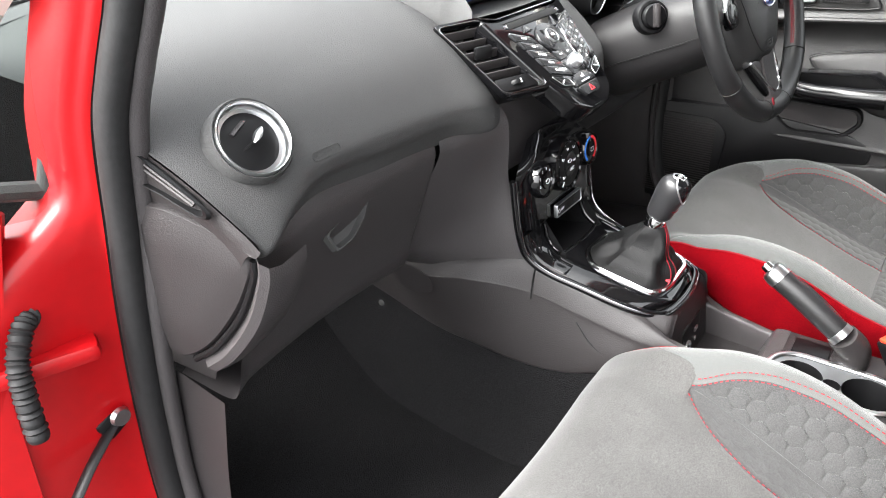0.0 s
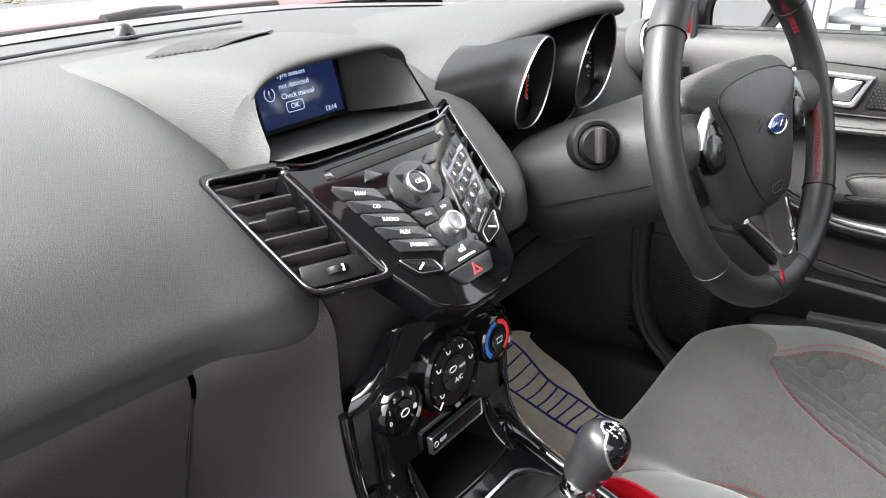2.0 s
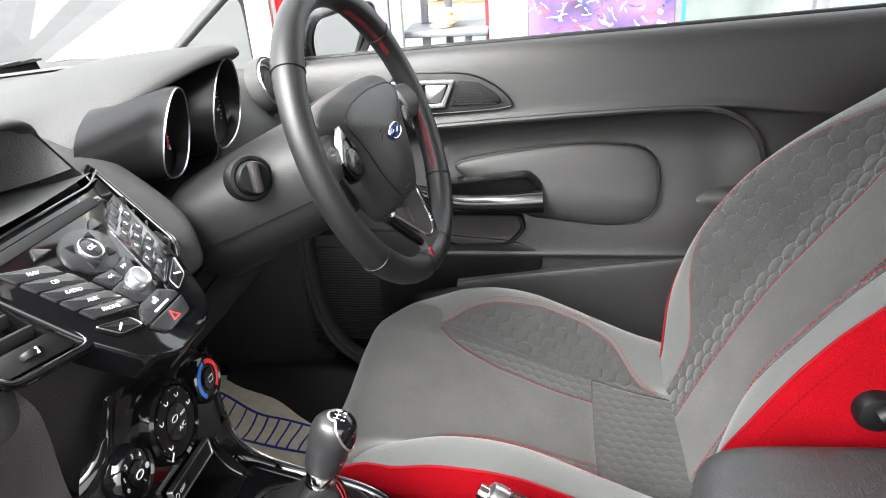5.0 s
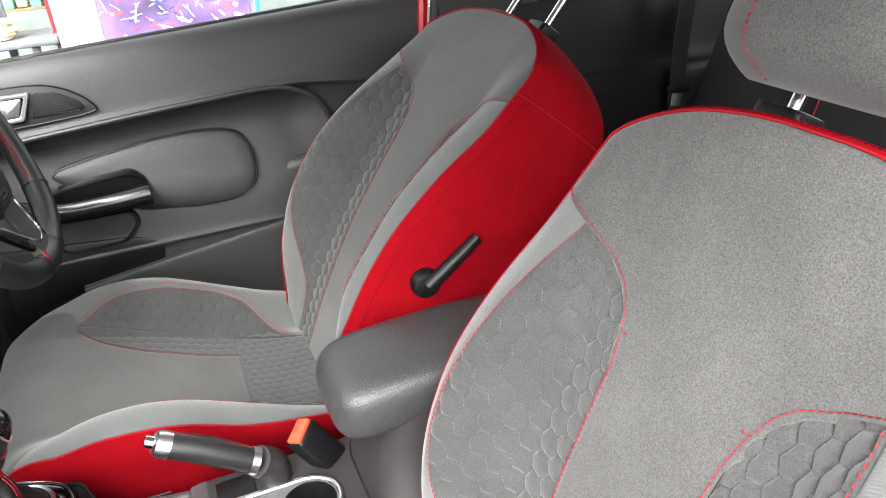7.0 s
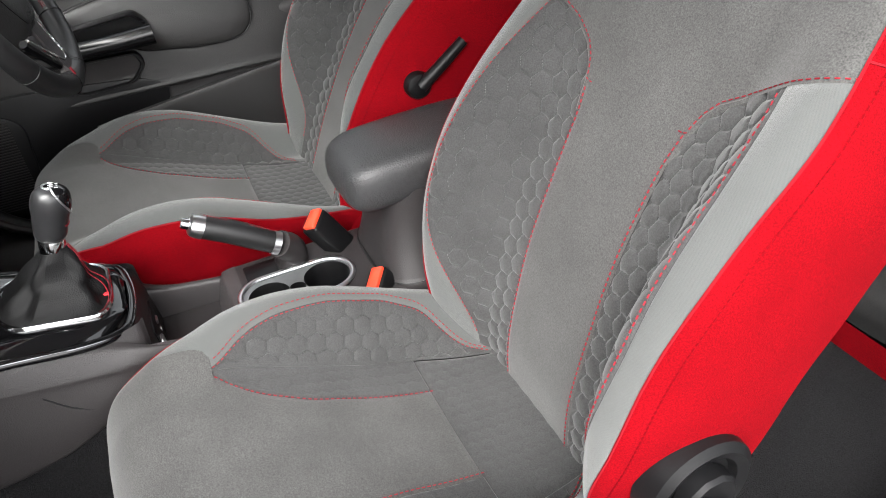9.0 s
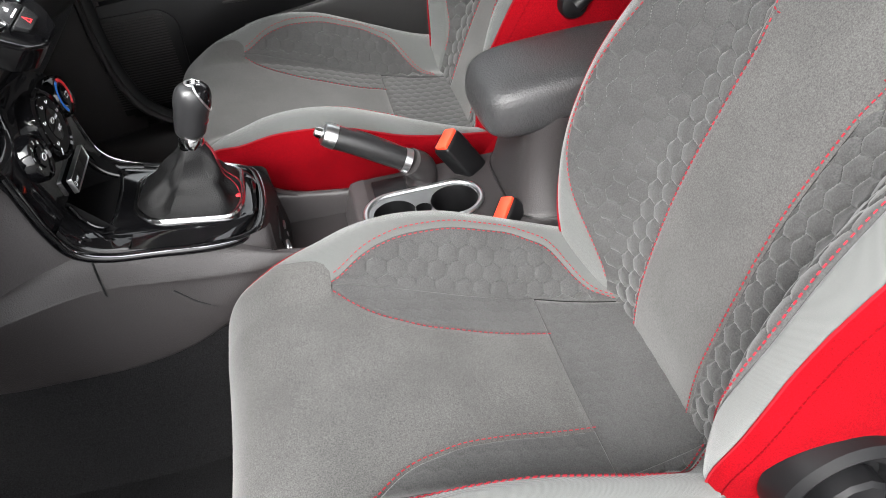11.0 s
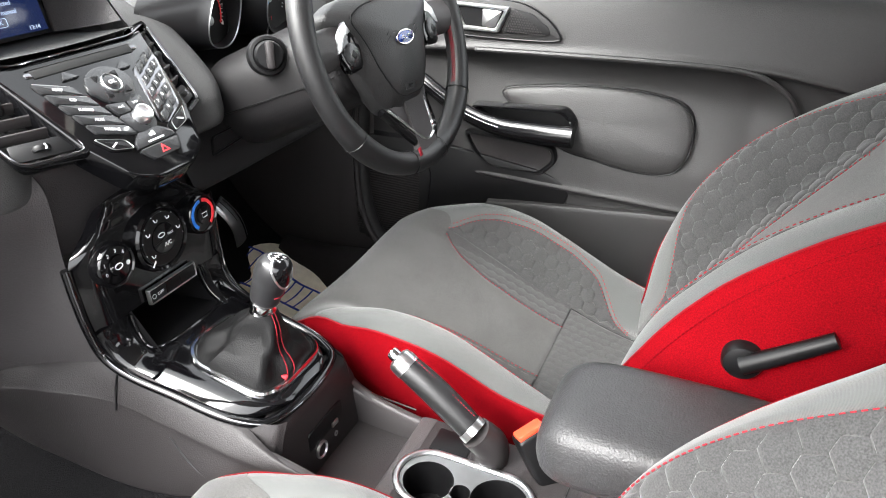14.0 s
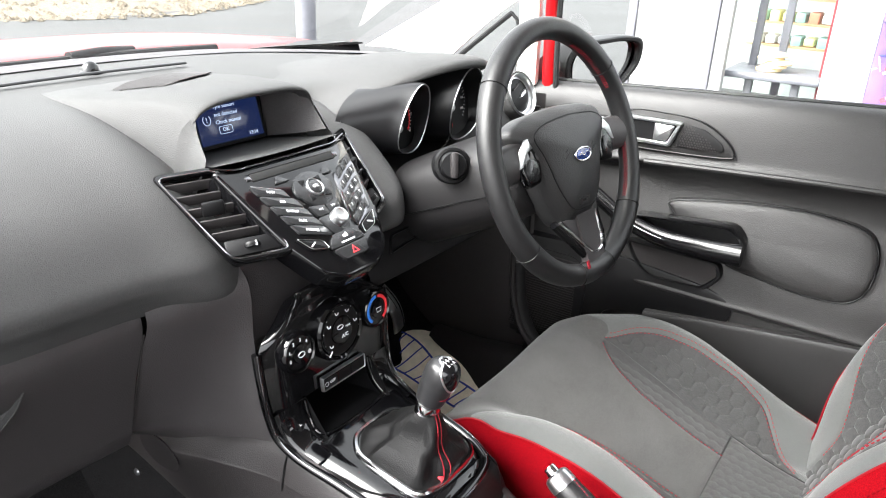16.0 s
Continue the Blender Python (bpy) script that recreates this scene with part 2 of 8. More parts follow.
def thicken(bm, d):
    """Gives a sheet thickness d."""
    bmesh.ops.recalc_face_normals(bm, faces=bm.faces)
    bmesh.ops.solidify(bm, geom=list(bm.faces), thickness=d)
    return bm


def tube(path, radius, segs=12, closed=False, flat=1.0, bm=None, up=None):
    """A tube along path; radius a number or a function of 0..1; flat squeezes it along up."""
    bm = bm or bmesh.new()
    pts = [V(p) for p in path]
    n = len(pts)
    rows = []
    ref = V(up) if up else V((0.13, 0.21, 0.97)).normalized()
    for i, p in enumerate(pts):
        a = pts[(i - 1) % n] if closed or i else p
        b = pts[(i + 1) % n] if closed or i < n - 1 else p
        t = (b - a).normalized()
        s = t.cross(ref)
        if s.length < 1e-4:
            s = t.cross(V((1, 0, 0)))
        s.normalize()
        u = s.cross(t)
        r = radius(i / max(1, n - 1)) if callable(radius) else radius
        rows.append([p + (s * math.cos(k / segs * math.tau) + u * math.sin(k / segs * math.tau) * flat) * r for k in range(segs)])
    grid(bm, rows, close_u=True, close_v=closed, cap=not closed)
    return bm


def rbox(size, m=None, bevel=0.004, segs=2, bm=None):
    """A box with rounded edges, centred, placed by m."""
    b2 = bmesh.new()
    bmesh.ops.create_cube(b2, size=1)
    bmesh.ops.scale(b2, vec=size, verts=b2.verts)
    if bevel:
        bmesh.ops.bevel(b2, geom=list(b2.edges), offset=min(bevel, min(size) * 0.45), segments=segs, affect="EDGES", profile=0.5)
    if m is not None:
        bmesh.ops.transform(b2, matrix=m, verts=b2.verts)
    if bm is None:
        return b2
    me = bpy.data.meshes.new("tmp")
    b2.to_mesh(me)
    b2.free()
    bm.from_mesh(me)
    bpy.data.meshes.remove(me)
    return bm


def plate(outline, depth, m, bevel=0.002, segs=2, bm=None):
    """A flat outline (x, y) made depth thick (from z=0 to z=depth), its upper edge rounded, placed by m."""
    b2 = bmesh.new()
    vs = [b2.verts.new((x, y, 0)) for x, y in outline]
    f = b2.faces.new(vs)
    r = bmesh.ops.extrude_face_region(b2, geom=[f])
    top = [g for g in r["geom"] if isinstance(g, bmesh.types.BMVert)]
    bmesh.ops.translate(b2, vec=(0, 0, depth), verts=top)
    bmesh.ops.recalc_face_normals(b2, faces=b2.faces)
    if bevel:
        es = [e for e in b2.edges if all(abs(v.co.z - depth) < 1e-7 for v in e.verts)]
        bmesh.ops.bevel(b2, geom=es, offset=bevel, segments=segs, affect="EDGES", profile=0.5)
    bmesh.ops.transform(b2, matrix=m, verts=b2.verts)
    if bm is None:
        return b2
    me = bpy.data.meshes.new("tmp")
    b2.to_mesh(me)
    b2.free()
    bm.from_mesh(me)
    bpy.data.meshes.remove(me)
    return bm


def frame_plate(outer, inner, depth, m, bevel=0.0015):
    """A flat ring between two outlines of equally many points, depth thick, with a rounded front."""
    bm = bmesh.new()
    n = len(outer)
    rows = []
    mid = [((a[0] * 0.75 + b[0] * 0.25), (a[1] * 0.75 + b[1] * 0.25)) for a, b in zip(outer, inner)]
    mid2 = [((a[0] * 0.25 + b[0] * 0.75), (a[1] * 0.25 + b[1] * 0.75)) for a, b in zip(outer, inner)]
    for ring, z in ((outer, 0), (outer, depth * 0.7), (mid, depth), (mid2, depth), (inner, depth * 0.7), (inner, 0)):
        rows.append([m @ V((x, y, z)) for x, y in ring])
    grid(bm, rows, close_u=True)
    return bm


def revolve(profile, m, segs=32, bm=None):
    """A turned body: profile (radius, height) pairs about the local z axis, placed by m."""
    bm = bm or bmesh.new()
    rows = [[m @ V((r * math.cos(k / segs * math.tau), r * math.sin(k / segs * math.tau), z)) for k in range(segs)] for r, z in profile]
    grid(bm, rows, close_u=True, cap=True)
    return bm


def axes(origin, x, y):
    """A pose with its x axis along x and its y axis near y."""
    x = V(x).normalized()
    z = x.cross(V(y)).normalized()
    y = z.cross(x)
    m = Matrix((x, y, z)).transposed().to_4x4()
    m.translation = origin
    return m


def rounded(points, r, n=5):
    """A polygon (x, y) with its corners rounded by arcs of about r."""
    out = []
    k = len(points)
    for i in range(k):
        p, a, b = V(points[i]), V(points[i - 1]), V(points[(i + 1) % k])
        da, db = (a - p), (b - p)
        rr = min(r, da.length * 0.45, db.length * 0.45)
        s, e = p + da.normalized() * rr, p + db.normalized() * rr
        for j in range(n + 1):
            t = j / n
            q = s * (1 - t) ** 2 + p * 2 * t * (1 - t) + e * t * t
            out.append((q.x, q.y))
    return out


def text(body, size, m, material, parent, align="CENTER", name="lettering", depth=0.0002):
    """Raised print with the built-in font, as a mesh."""
    cu = bpy.data.curves.new(name, "FONT")
    cu.body, cu.size, cu.align_x, cu.align_y, cu.extrude = body, size, align, "CENTER", depth
    cu.resolution_u = 2
    tmp = bpy.data.objects.new("tmp", cu)
    me = bpy.data.meshes.new_from_object(tmp)
    bpy.data.objects.remove(tmp)
    me.transform(m)
    return mesh_ob(name, me, material, parent)


def sstep(a, b, x):
    t = min(1, max(0, (x - a) / (b - a)))
    return t * t * (3 - 2 * t)


def interp(x, xs, ys):
    return float(np.interp(x, xs, ys))


def straight(x, xs, ys):
    if x <= xs[0]:
        return ys[0]
    for k in range(1, len(xs)):
        if x < xs[k]:
            return ys[k - 1] + (ys[k] - ys[k - 1]) * (x - xs[k - 1]) / (xs[k] - xs[k - 1])
    return ys[-1]


def smooth(x, xs, ys, w=0.018):
    """Like interp, with its corners rounded over w."""
    return sum(straight(x + k * w / 2, xs, ys) for k in (-2, -1, 0, 1, 2)) / 5


# ---------------------------------------------------------------- seats
def hexa(x, y, size):
    """0 in the middle of a hexagonal cell, rising to 1 at its edge."""
    h = size * 1.732
    best = None
    for ox, oy in ((0, 0), (size / 2, h / 2)):
        dx, dy = x - ox - round((x - ox) / size) * size, y - oy - round((y - oy) / h) * h
        if best is None or dx * dx + dy * dy < best[0]:
            best = (dx * dx + dy * dy, dx, dy)
    dx, dy = best[1], best[2]
    d = max(abs(dx), abs(dx * 0.5 + dy * 0.866), abs(dx * 0.5 - dy * 0.866)) / (size / 2)
    return 0.45 * d * d + 0.55 * sstep(0.74, 1.0, d)


def stitches(pts, step, width):
    """A row of short raised threads along a path."""
    bm = bmesh.new()
    dist, out = 0.0, []
    for a, b in zip(pts, pts[1:]):
        ln = (b - a).length
        if ln < 1e-7:
            continue
        k = dist
        while k < ln:
            out.append((a.lerp(b, k / ln), (b - a).normalized()))
            k += step
        dist = k - ln
    for p, t in out:
        s = t.cross(V((0.3, -0.6, 0.74))).normalized() * width
        u = s.cross(t).normalized() * width * 0.8
        q = [p - t * step * 0.27, p + t * step * 0.27]
        vs = [bm.verts.new(w + o) for w in q for o in (s, u, -s, -u)]
        for f in ((0, 1, 5, 4), (1, 2, 6, 5), (2, 3, 7, 6), (3, 0, 4, 7)):
            bm.faces.new([vs[i] for i in f])
    return bm


class Pad:
    """A cushion face: a curved centre line in y and z, a width, and bolsters that rise along both sides."""

    def __init__(self, x0, line, half, bolster, crease, peak, n=200):
        self.x0, self.half, self.bolster, self.crease, self.peak = x0, half, bolster, crease, peak
        pts = spline([V((0, y, z)) for y, z in line], n)
        acc = [0.0]
        for a, b in zip(pts, pts[1:]):
            acc.append(acc[-1] + (b - a).length)
        self.pts, self.acc, self.length = pts, acc, acc[-1]

    def base(self, v):
        i = min(len(self.acc) - 2, max(0, int(np.searchsorted(self.acc, v)) - 1))
        f = (v - self.acc[i]) / max(1e-9, self.acc[i + 1] - self.acc[i])
        p = self.pts[i].lerp(self.pts[i + 1], f)
        j0, j1 = max(0, i - 4), min(len(self.pts) - 1, i + 5)
        t = (self.pts[j1] - self.pts[j0]).normalized()
        return p, t

    def rise(self, u, v):
        a, h, c, k, w = abs(u), self.bolster(v), self.crease, self.peak, self.half(v)
        if a < c:
            return -0.004 * math.cos(a / c * math.pi / 2)
        if a < k:
            return h * sstep(c, k, a)
        return h - self.drop * (max(0, a - k)) ** 2 / max(0.02, w - k) if w > k else h * 0.9

    skew, v_skew, drop, lean = 0.0, 1.0, 0.42, 0.0

    def at(self, u, v, extra=0.0):
        if self.skew:
            k = sstep(0.15, self.v_skew, v) if v < self.v_skew else 1 - sstep(self.v_skew, self.length, v)
            v = v + self.skew * max(0, abs(u) - 0.075) * k
        p, t = self.base(min(v, self.length))
        n = V((0, t.z, -t.y)) * self.flip
        return V((self.x0 + u + self.lean * sstep(0.22, 0.52, v), p.y, p.z)) + n * (self.rise(u, v) + extra)

    flip = 1

    def sheet(self, ua, ub, v0, v1, nu, nv, quilt=0.0, cell=0.0225, sink=0.0, edge=0.004, ease=1.0, ends=True):
        """The piece between the lines ua(v) and ub(v); quilt is the depth of its hexagons; its rim dips into the seams."""
        bm = bmesh.new()
        rows = []
        for i in range(nv + 1):
            v = v0 + (v1 - v0) * (1 - (1 - i / nv) ** ease)
            a, b = ua(v), ub(v)
            row, run, last = [], a, None
            for j in range(nu + 1):
                u = a + (b - a) * j / nu
                d = min(abs(u - a), abs(b - u), *((abs(v - v0), abs(v1 - v)) if ends else ()))
                e = -0.003 * max(0, 1 - d / edge) ** 2 - sink
                if quilt:
                    flat = self.at(u, v)
                    run += math.copysign((flat - last).length, b - a) if last else 0
                    last = flat
                    e -= quilt * hexa(v, run, cell) * min(1, d / 0.006)
                row.append(self.at(u, v, e))
            rows.append(row)
        grid(bm, rows)
        return bm

    def patch(self, fn, nu, nv, quilt=0.0, cell=0.026, edge=0.004, dip=0.003, sewn="lrbt"):
        """The piece over fn(s, t) -> (u, v), s and t from 0 to 1; its sewn borders (left, right, bottom, top) dip into the seams."""
        uv = [[fn(j / nu, i / nv) for j in range(nu + 1)] for i in range(nv + 1)]
        bm = bmesh.new()
        rows = []
        for i in range(nv + 1):
            row, last, run = [], None, uv[i][0][0]
            way = uv[i][nu][0] - uv[i][0][0]
            for j in range(nu + 1):
                u, v = uv[i][j]
                rim = [q for k, q in (("l", uv[i][0]), ("r", uv[i][nu]), ("b", uv[0][j]), ("t", uv[nv][j])) if k in sewn]
                d = min(math.dist((u, v), q) for q in rim)
                e = -dip * max(0, 1 - d / edge) ** 2
                if quilt:
                    flat = self.at(u, v)
                    run += math.copysign((flat - last).length, way) if last else 0
                    last = flat
                    e -= quilt * hexa(v, run, cell) * min(1, d / 0.008)
                row.append(self.at(u, v, e))
            rows.append(row)
        grid(bm, rows)
        return bm

    def seam(self, curve, lift=0.0009, step=0.0068, width=0.00085):
        """Short stitches along a list of (u, v)."""
        return stitches([self.at(u, v, lift) for u, v in curve], step, width)

    def cord(self, curve, r=0.0013):
        return tube([self.at(u, v, 0.0) for u, v in curve], r, 6)


def curve_uv(fn, v0, v1, n=60):
    return [(fn(v0 + (v1 - v0) * i / n), v0 + (v1 - v0) * i / n) for i in range(n + 1)]


def seat(name, label, x0, dy, dz, tilt, lever, post, back_up=0.0, cx=0.0, group="front seats"):
    """A sports seat: cushion with bolsters, reclined back with quilted inserts, red sides, headrest on two posts."""
    S = thing(name, label, "car seat", group, (x0, 0.1 + dy, 0.30))
    # cushion
    line = [(-0.235, 0.447), (-0.10, 0.452), (0.0, 0.472), (0.10, 0.508), (0.20, 0.539), (0.275, 0.549), (0.330, 0.531), (0.362, 0.48), (0.370, 0.41), (0.364, 0.35)]
    C = Pad(x0 + cx, [(y + dy, z + dz) for y, z in line], lambda v: smooth(v, (0, 0.10, 0.18, 0.25, 0.40, 0.47, 0.525, 0.60, 0.73), (0.192, 0.200, 0.210, 0.219, 0.222, 0.216, 0.200, 0.204, 0.206)),
            lambda v: smooth(v, (0.0, 0.1, 0.2, 0.26, 0.34, 0.39, 0.44, 0.49, 0.56), (0.028, 0.050, 0.072, 0.080, 0.084, 0.078, 0.061, 0.030, 0.0)), 0.130, 0.192)
    C.flip, C.drop = -1, 0.62
    half = C.half
    v_cross, v_front, v_tip, v_end = 0.212, 0.470, 0.528, C.length
    out = lambda v: smooth(v, (0.0, 0.10, 0.13, 0.16, 0.19, 0.25, 0.33, 0.40, 0.434, v_front), (0.100, 0.112, 0.136, 0.158, 0.174, 0.182, 0.181, 0.176, 0.169, 0.152), 0.012)
    low = lambda v: smooth(v, (0.20, 0.30, 0.365, 0.42, 0.445, v_front), (0.074, 0.078, 0.086, 0.106, 0.124, 0.150), 0.012)

    def inn(v):
        return smooth(v, (0.0, 0.1, 0.2, 0.32, 0.41, v_front), (0.100, 0.112, 0.134, 0.138, 0.144, 0.151), 0.01)

    def front_v(u):
        """The line where the plain front begins: level in the middle, then down to the tip of the ribbed edge."""
        return v_front + (v_tip - v_front) * sstep(0.150, 0.205, abs(u))

    part("cushion_liner", C.sheet(lambda v: -half(v) * 0.96, lambda v: half(v) * 0.96, 0.0, v_end * 0.98, 40, 60, sink=0.0085), BLACKP, S)
    between = lambda fa, fb, v0, v1: (lambda q, t: (lambda v: (fa(v) + (fb(v) - fa(v)) * q, v))(v0 + (v1 - v0) * t))
    part("cushion", C.patch(between(lambda v: -low(v), low, v_cross, v_front), 40, 50, sewn="lrb"), FABRIC, S)

    def front_piece(q, t):
        k = 2 * q - 1
        v0 = front_v(k * 0.205)
        v = v0 + (v_end - v0) * t
        return k * half(v), v
    part("cushion_front", C.patch(front_piece, 120, 46, edge=0.003, dip=0.002, sewn="lr"), FABRIC, S)
    part("cushion_insert", C.patch(between(lambda v: -inn(v), inn, 0.0, v_cross), 120, 100, 0.0012, 0.0185, 0.010, 0.005), HEXFAB, S)
    for s in (-1, 1):
        part("flat_insert", C.patch(between(lambda v: s * low(v), lambda v: s * inn(v), v_cross, v_front), 34, 110, 0.0012, 0.020, 0.003), HEXFAB, S)
        part("bolster_insert", C.patch(between(lambda v: s * inn(v), lambda v: s * out(v), 0.10, v_front), 44, 170, 0.0054, 0.0245, 0.003), HEXFAB, S)

        def edge_piece(q, t):
            v1 = v_front + (v_tip - v_front) * sstep(0.0, 1.0, q) + 0.005
            v = v1 * t
            a0 = out(min(v, v_front))
            return s * (a0 + (half(v) - a0) * q), v
        part("bolster_edge", C.patch(edge_piece, 22, 80), RIBFAB, S)
        part("stitching", C.seam(curve_uv(lambda v: s * (low(v) - 0.003), v_cross + 1e-3, v_front)), THREAD, S, "red stitching")
        part("stitching", C.seam(curve_uv(lambda v: s * (out(v) + 0.0035), 0.11, v_front)), THREAD, S, "red stitching")
        part("stitching", C.seam(curve_uv(lambda v: s * (out(v) - 0.003), 0.11, v_front)), THREAD, S, "red stitching")
        # red side skirt
        edge = [C.at(s * half(v), v) for v in np.linspace(0.0, v_end - 0.10, 50)]
        rows = []
        for f, o in ((0, 0), (0.06, 0.003), (0.25, -0.006), (0.45, -0.022), (0.7, -0.036), (1.0, -0.040)):
            rows.append([V((p.x + s * o, p.y, p.z + (0.345 - p.z) * f)) for p in edge])
        b2 = bmesh.new()
        grid(b2, rows)
        part("side_cover", b2, REDFAB, S, "bright red fabric side cover")
        part("piping", tube([p + V((s * 0.001, 0, -0.0015)) for p in edge], 0.0013, 6), PIPING, S, "red piping")
    bm = rbox((0.44, 0.46, 0.06), pose(x0 + cx, 0.09 + dy, 0.335), 0.02)
    part("seat_pan", bm, BLACKP, S)
    for s in (-1, 1):
        part("runner", rbox((0.045, 0.5, 0.05), pose(x0 + s * 0.17, 0.05 + dy, 0.29), 0.006), BLACKP, S)
    # back
    a = radians(tilt)
    pivot = V((0, -0.150, 0.44))
    turn = Matrix.Rotation(a, 3, "X")
    line = [(-0.128, 0.425), (-0.135, 0.52), (-0.170, 0.65), (-0.216, 0.77), (-0.262, 0.87), (-0.300, 0.948), (-0.329, 0.998), (-0.346, 1.022)]
    bl = [turn @ (V((0, y, z)) - pivot) + pivot + V((0, dy * 0.80, dz + 0.014 * (dy > 0))) for y, z in line]
    up = (bl[-2] - bl[3]).normalized()
    bl = [bl[0]] + [p + up * back_up for p in bl[1:]]
    fr = V((0, up.z, -up.y))

    def back_half(v):
        low = smooth(v - back_up, (-0.04, 0.05, 0.10, 0.15, 0.20, 0.30, 0.40, 0.45, 0.50, 0.60), (0.172, 0.182, 0.194, 0.208, 0.217, 0.223, 0.219, 0.213, 0.207, 0.202))
        v -= back_up
        k = (v - 0.50) / 0.139
        return low if k <= 0 else low * max(0.0, 1 - min(1, k) ** 3) ** 0.45

    B = Pad(x0 + cx * 0.85, [(p.y, p.z) for p in bl], back_half,
            lambda v: smooth(v - back_up, (-0.03, 0.10, 0.20, 0.32, 0.43, 0.50, 0.58, 0.7), (0.015, 0.060, 0.082, 0.078, 0.048, 0.024, 0.0, 0.0), 0.04), 0.115, 0.19)
    B.flip = 1
    B.skew, B.v_skew = 0.36, 0.452 + back_up
    B.lean = -0.013 if lever == 0 else 0.0
    half = B.half
    v_end = min(B.length, 0.6385 + back_up)
    v_t = 0.452 + back_up
    out = lambda v: smooth(v - back_up, (0.05, 0.10, 0.14, 0.18, 0.22, 0.26, 0.33, 0.38, 0.43, 0.476), (0.138, 0.156, 0.171, 0.183, 0.193, 0.196, 0.190, 0.183, 0.172, 0.160))
    inn = lambda v: smooth(v - back_up, (0.0, 0.1, 0.2, 0.3, 0.39, 0.425, 0.445), (0.072, 0.072, 0.074, 0.072, 0.074, 0.081, 0.090), 0.01)

    def top_v(u):
        """The seam over the inserts: it starts in a tight curve and climbs towards the edge."""
        return back_up + straight(abs(u), (0.0797, 0.0828, 0.0885, 0.10, 0.13, 0.17, 0.23), (0.420, 0.430, 0.440, 0.450, 0.458, 0.464, 0.468))
    v_c = back_up + 0.420

    def insert_piece(q, t):
        u1 = inn(v_c) + (out(v_t) - inn(v_c)) * q
        for _ in range(3):
            u1 = inn(top_v(u1)) + (out(top_v(u1)) - inn(top_v(u1))) * q
        v = (top_v(u1) + 0.006) * t
        return s * (inn(v) + (out(v) - inn(v)) * q), v

    def rib_piece(q, t):
        u1 = out(v_t) + (half(v_t) - out(v_t)) * q
        v = (top_v(u1) + 0.006) * t
        return s * (out(v) + (half(v) - out(v)) * q), v

    def top_piece(q, t):
        k = 2 * q - 1
        v0 = top_v(k * half(v_t))
        v0 = top_v(k * half(v0))
        v = v0 + (v_end - v0) * (1 - (1 - t) ** 2.2)
        return k * half(v), v
    part("back_liner", B.sheet(lambda v: -half(v) * 0.96, lambda v: half(v) * 0.96, 0.0, v_end * 0.985, 40, 60, sink=0.0085), BLACKP, S)
    part("backrest", B.patch(lambda q, t: ((2 * q - 1) * inn(v_c * t), v_c * t), 40, 50, edge=0.003, dip=0.002, sewn="lr"), FABRIC, S)
    part("backrest_top", B.patch(top_piece, 180, 60, edge=0.003, dip=0.0015, sewn="lrt"), FABRIC, S)
    for s in (-1, 1):
        part("back_insert", B.patch(insert_piece, 84, 230, 0.0052, 0.026, 0.003), HEXFAB, S)
        part("back_edge", B.patch(rib_piece, 18, 60), RIBFAB, S)
        part("seam_roll", tube([B.at(s * u, v, -0.0035) for u, v in [(inn(v_c - 0.03), v_c - 0.03), (inn(v_c - 0.012), v_c - 0.012)] + [(u, top_v(u)) for u in np.linspace(0.0797, 0.125, 14)]], 0.0042, 8), FABRIC, S)
        part("stitching", B.seam(curve_uv(lambda v: s * (inn(v) - 0.003), 0.02, v_c)), THREAD, S, "red stitching")
        part("stitching", B.seam(curve_uv(lambda v: s * (out(v) - 0.003), 0.05, back_up + 0.460)), THREAD, S, "red stitching")
        part("stitching", B.seam([(s * u, top_v(u) + 0.004) for u in np.linspace(0.072, half(v_t), 60)]), THREAD, S, "red stitching")
    loop = [(half(v), v) for v in np.linspace(0.0, 0.50 + back_up, 40)]
    loop += [(half(v), v) for v in 0.50 + back_up + (v_end - 0.50 - back_up) * (1 - (1 - np.linspace(0, 1, 40)[1:]) ** 2.6)]
    n_loop = len(loop)
    loop += [(-u, v) for u, v in reversed(loop[:n_loop - 1])]
    front = [B.at(u, v) for u, v in loop]
    sides = []
    for k, (u, v) in enumerate(loop):
        a0, b0 = loop[max(0, k - 1)], loop[min(len(loop) - 1, k + 1)]
        du, dv = b0[0] - a0[0], b0[1] - a0[1]
        ln = math.hypot(du, dv) or 1
        sides.append(V((dv / ln, 0, 0)) - up * (du / ln))
    deep = 1.22 if lever < 0 else 1.0
    rows = []
    for out_d, back_d in ((0.0, 0.0), (0.008, 0.004), (0.016, 0.016), (0.021, 0.040), (0.022, 0.075), (0.016, 0.11), (-0.012, 0.132), (-0.08, 0.138)):
        r = []
        for p, sd, (u, v) in zip(front, sides, loop):
            tp = max(0, sd.dot(up))
            depth = back_d * deep * (1 - 0.2 * tp) + max(0, B.rise(u, v)) * min(1, back_d / 0.1)
            r.append(p + sd * out_d * (1 - 0.55 * tp) - fr * depth - up * tp * back_d * 0.10)
        rows.append(r)
    b2 = bmesh.new()
    grid(b2, rows)
    part("back_cover", b2, REDFAB, S, "bright red fabric back and side cover")
    b2 = bmesh.new()
    r = rows[-1]
    grid(b2, [r[:len(r) // 2], list(reversed(r))[:len(r) // 2]])
    part("back_panel", b2, LOWER, S)
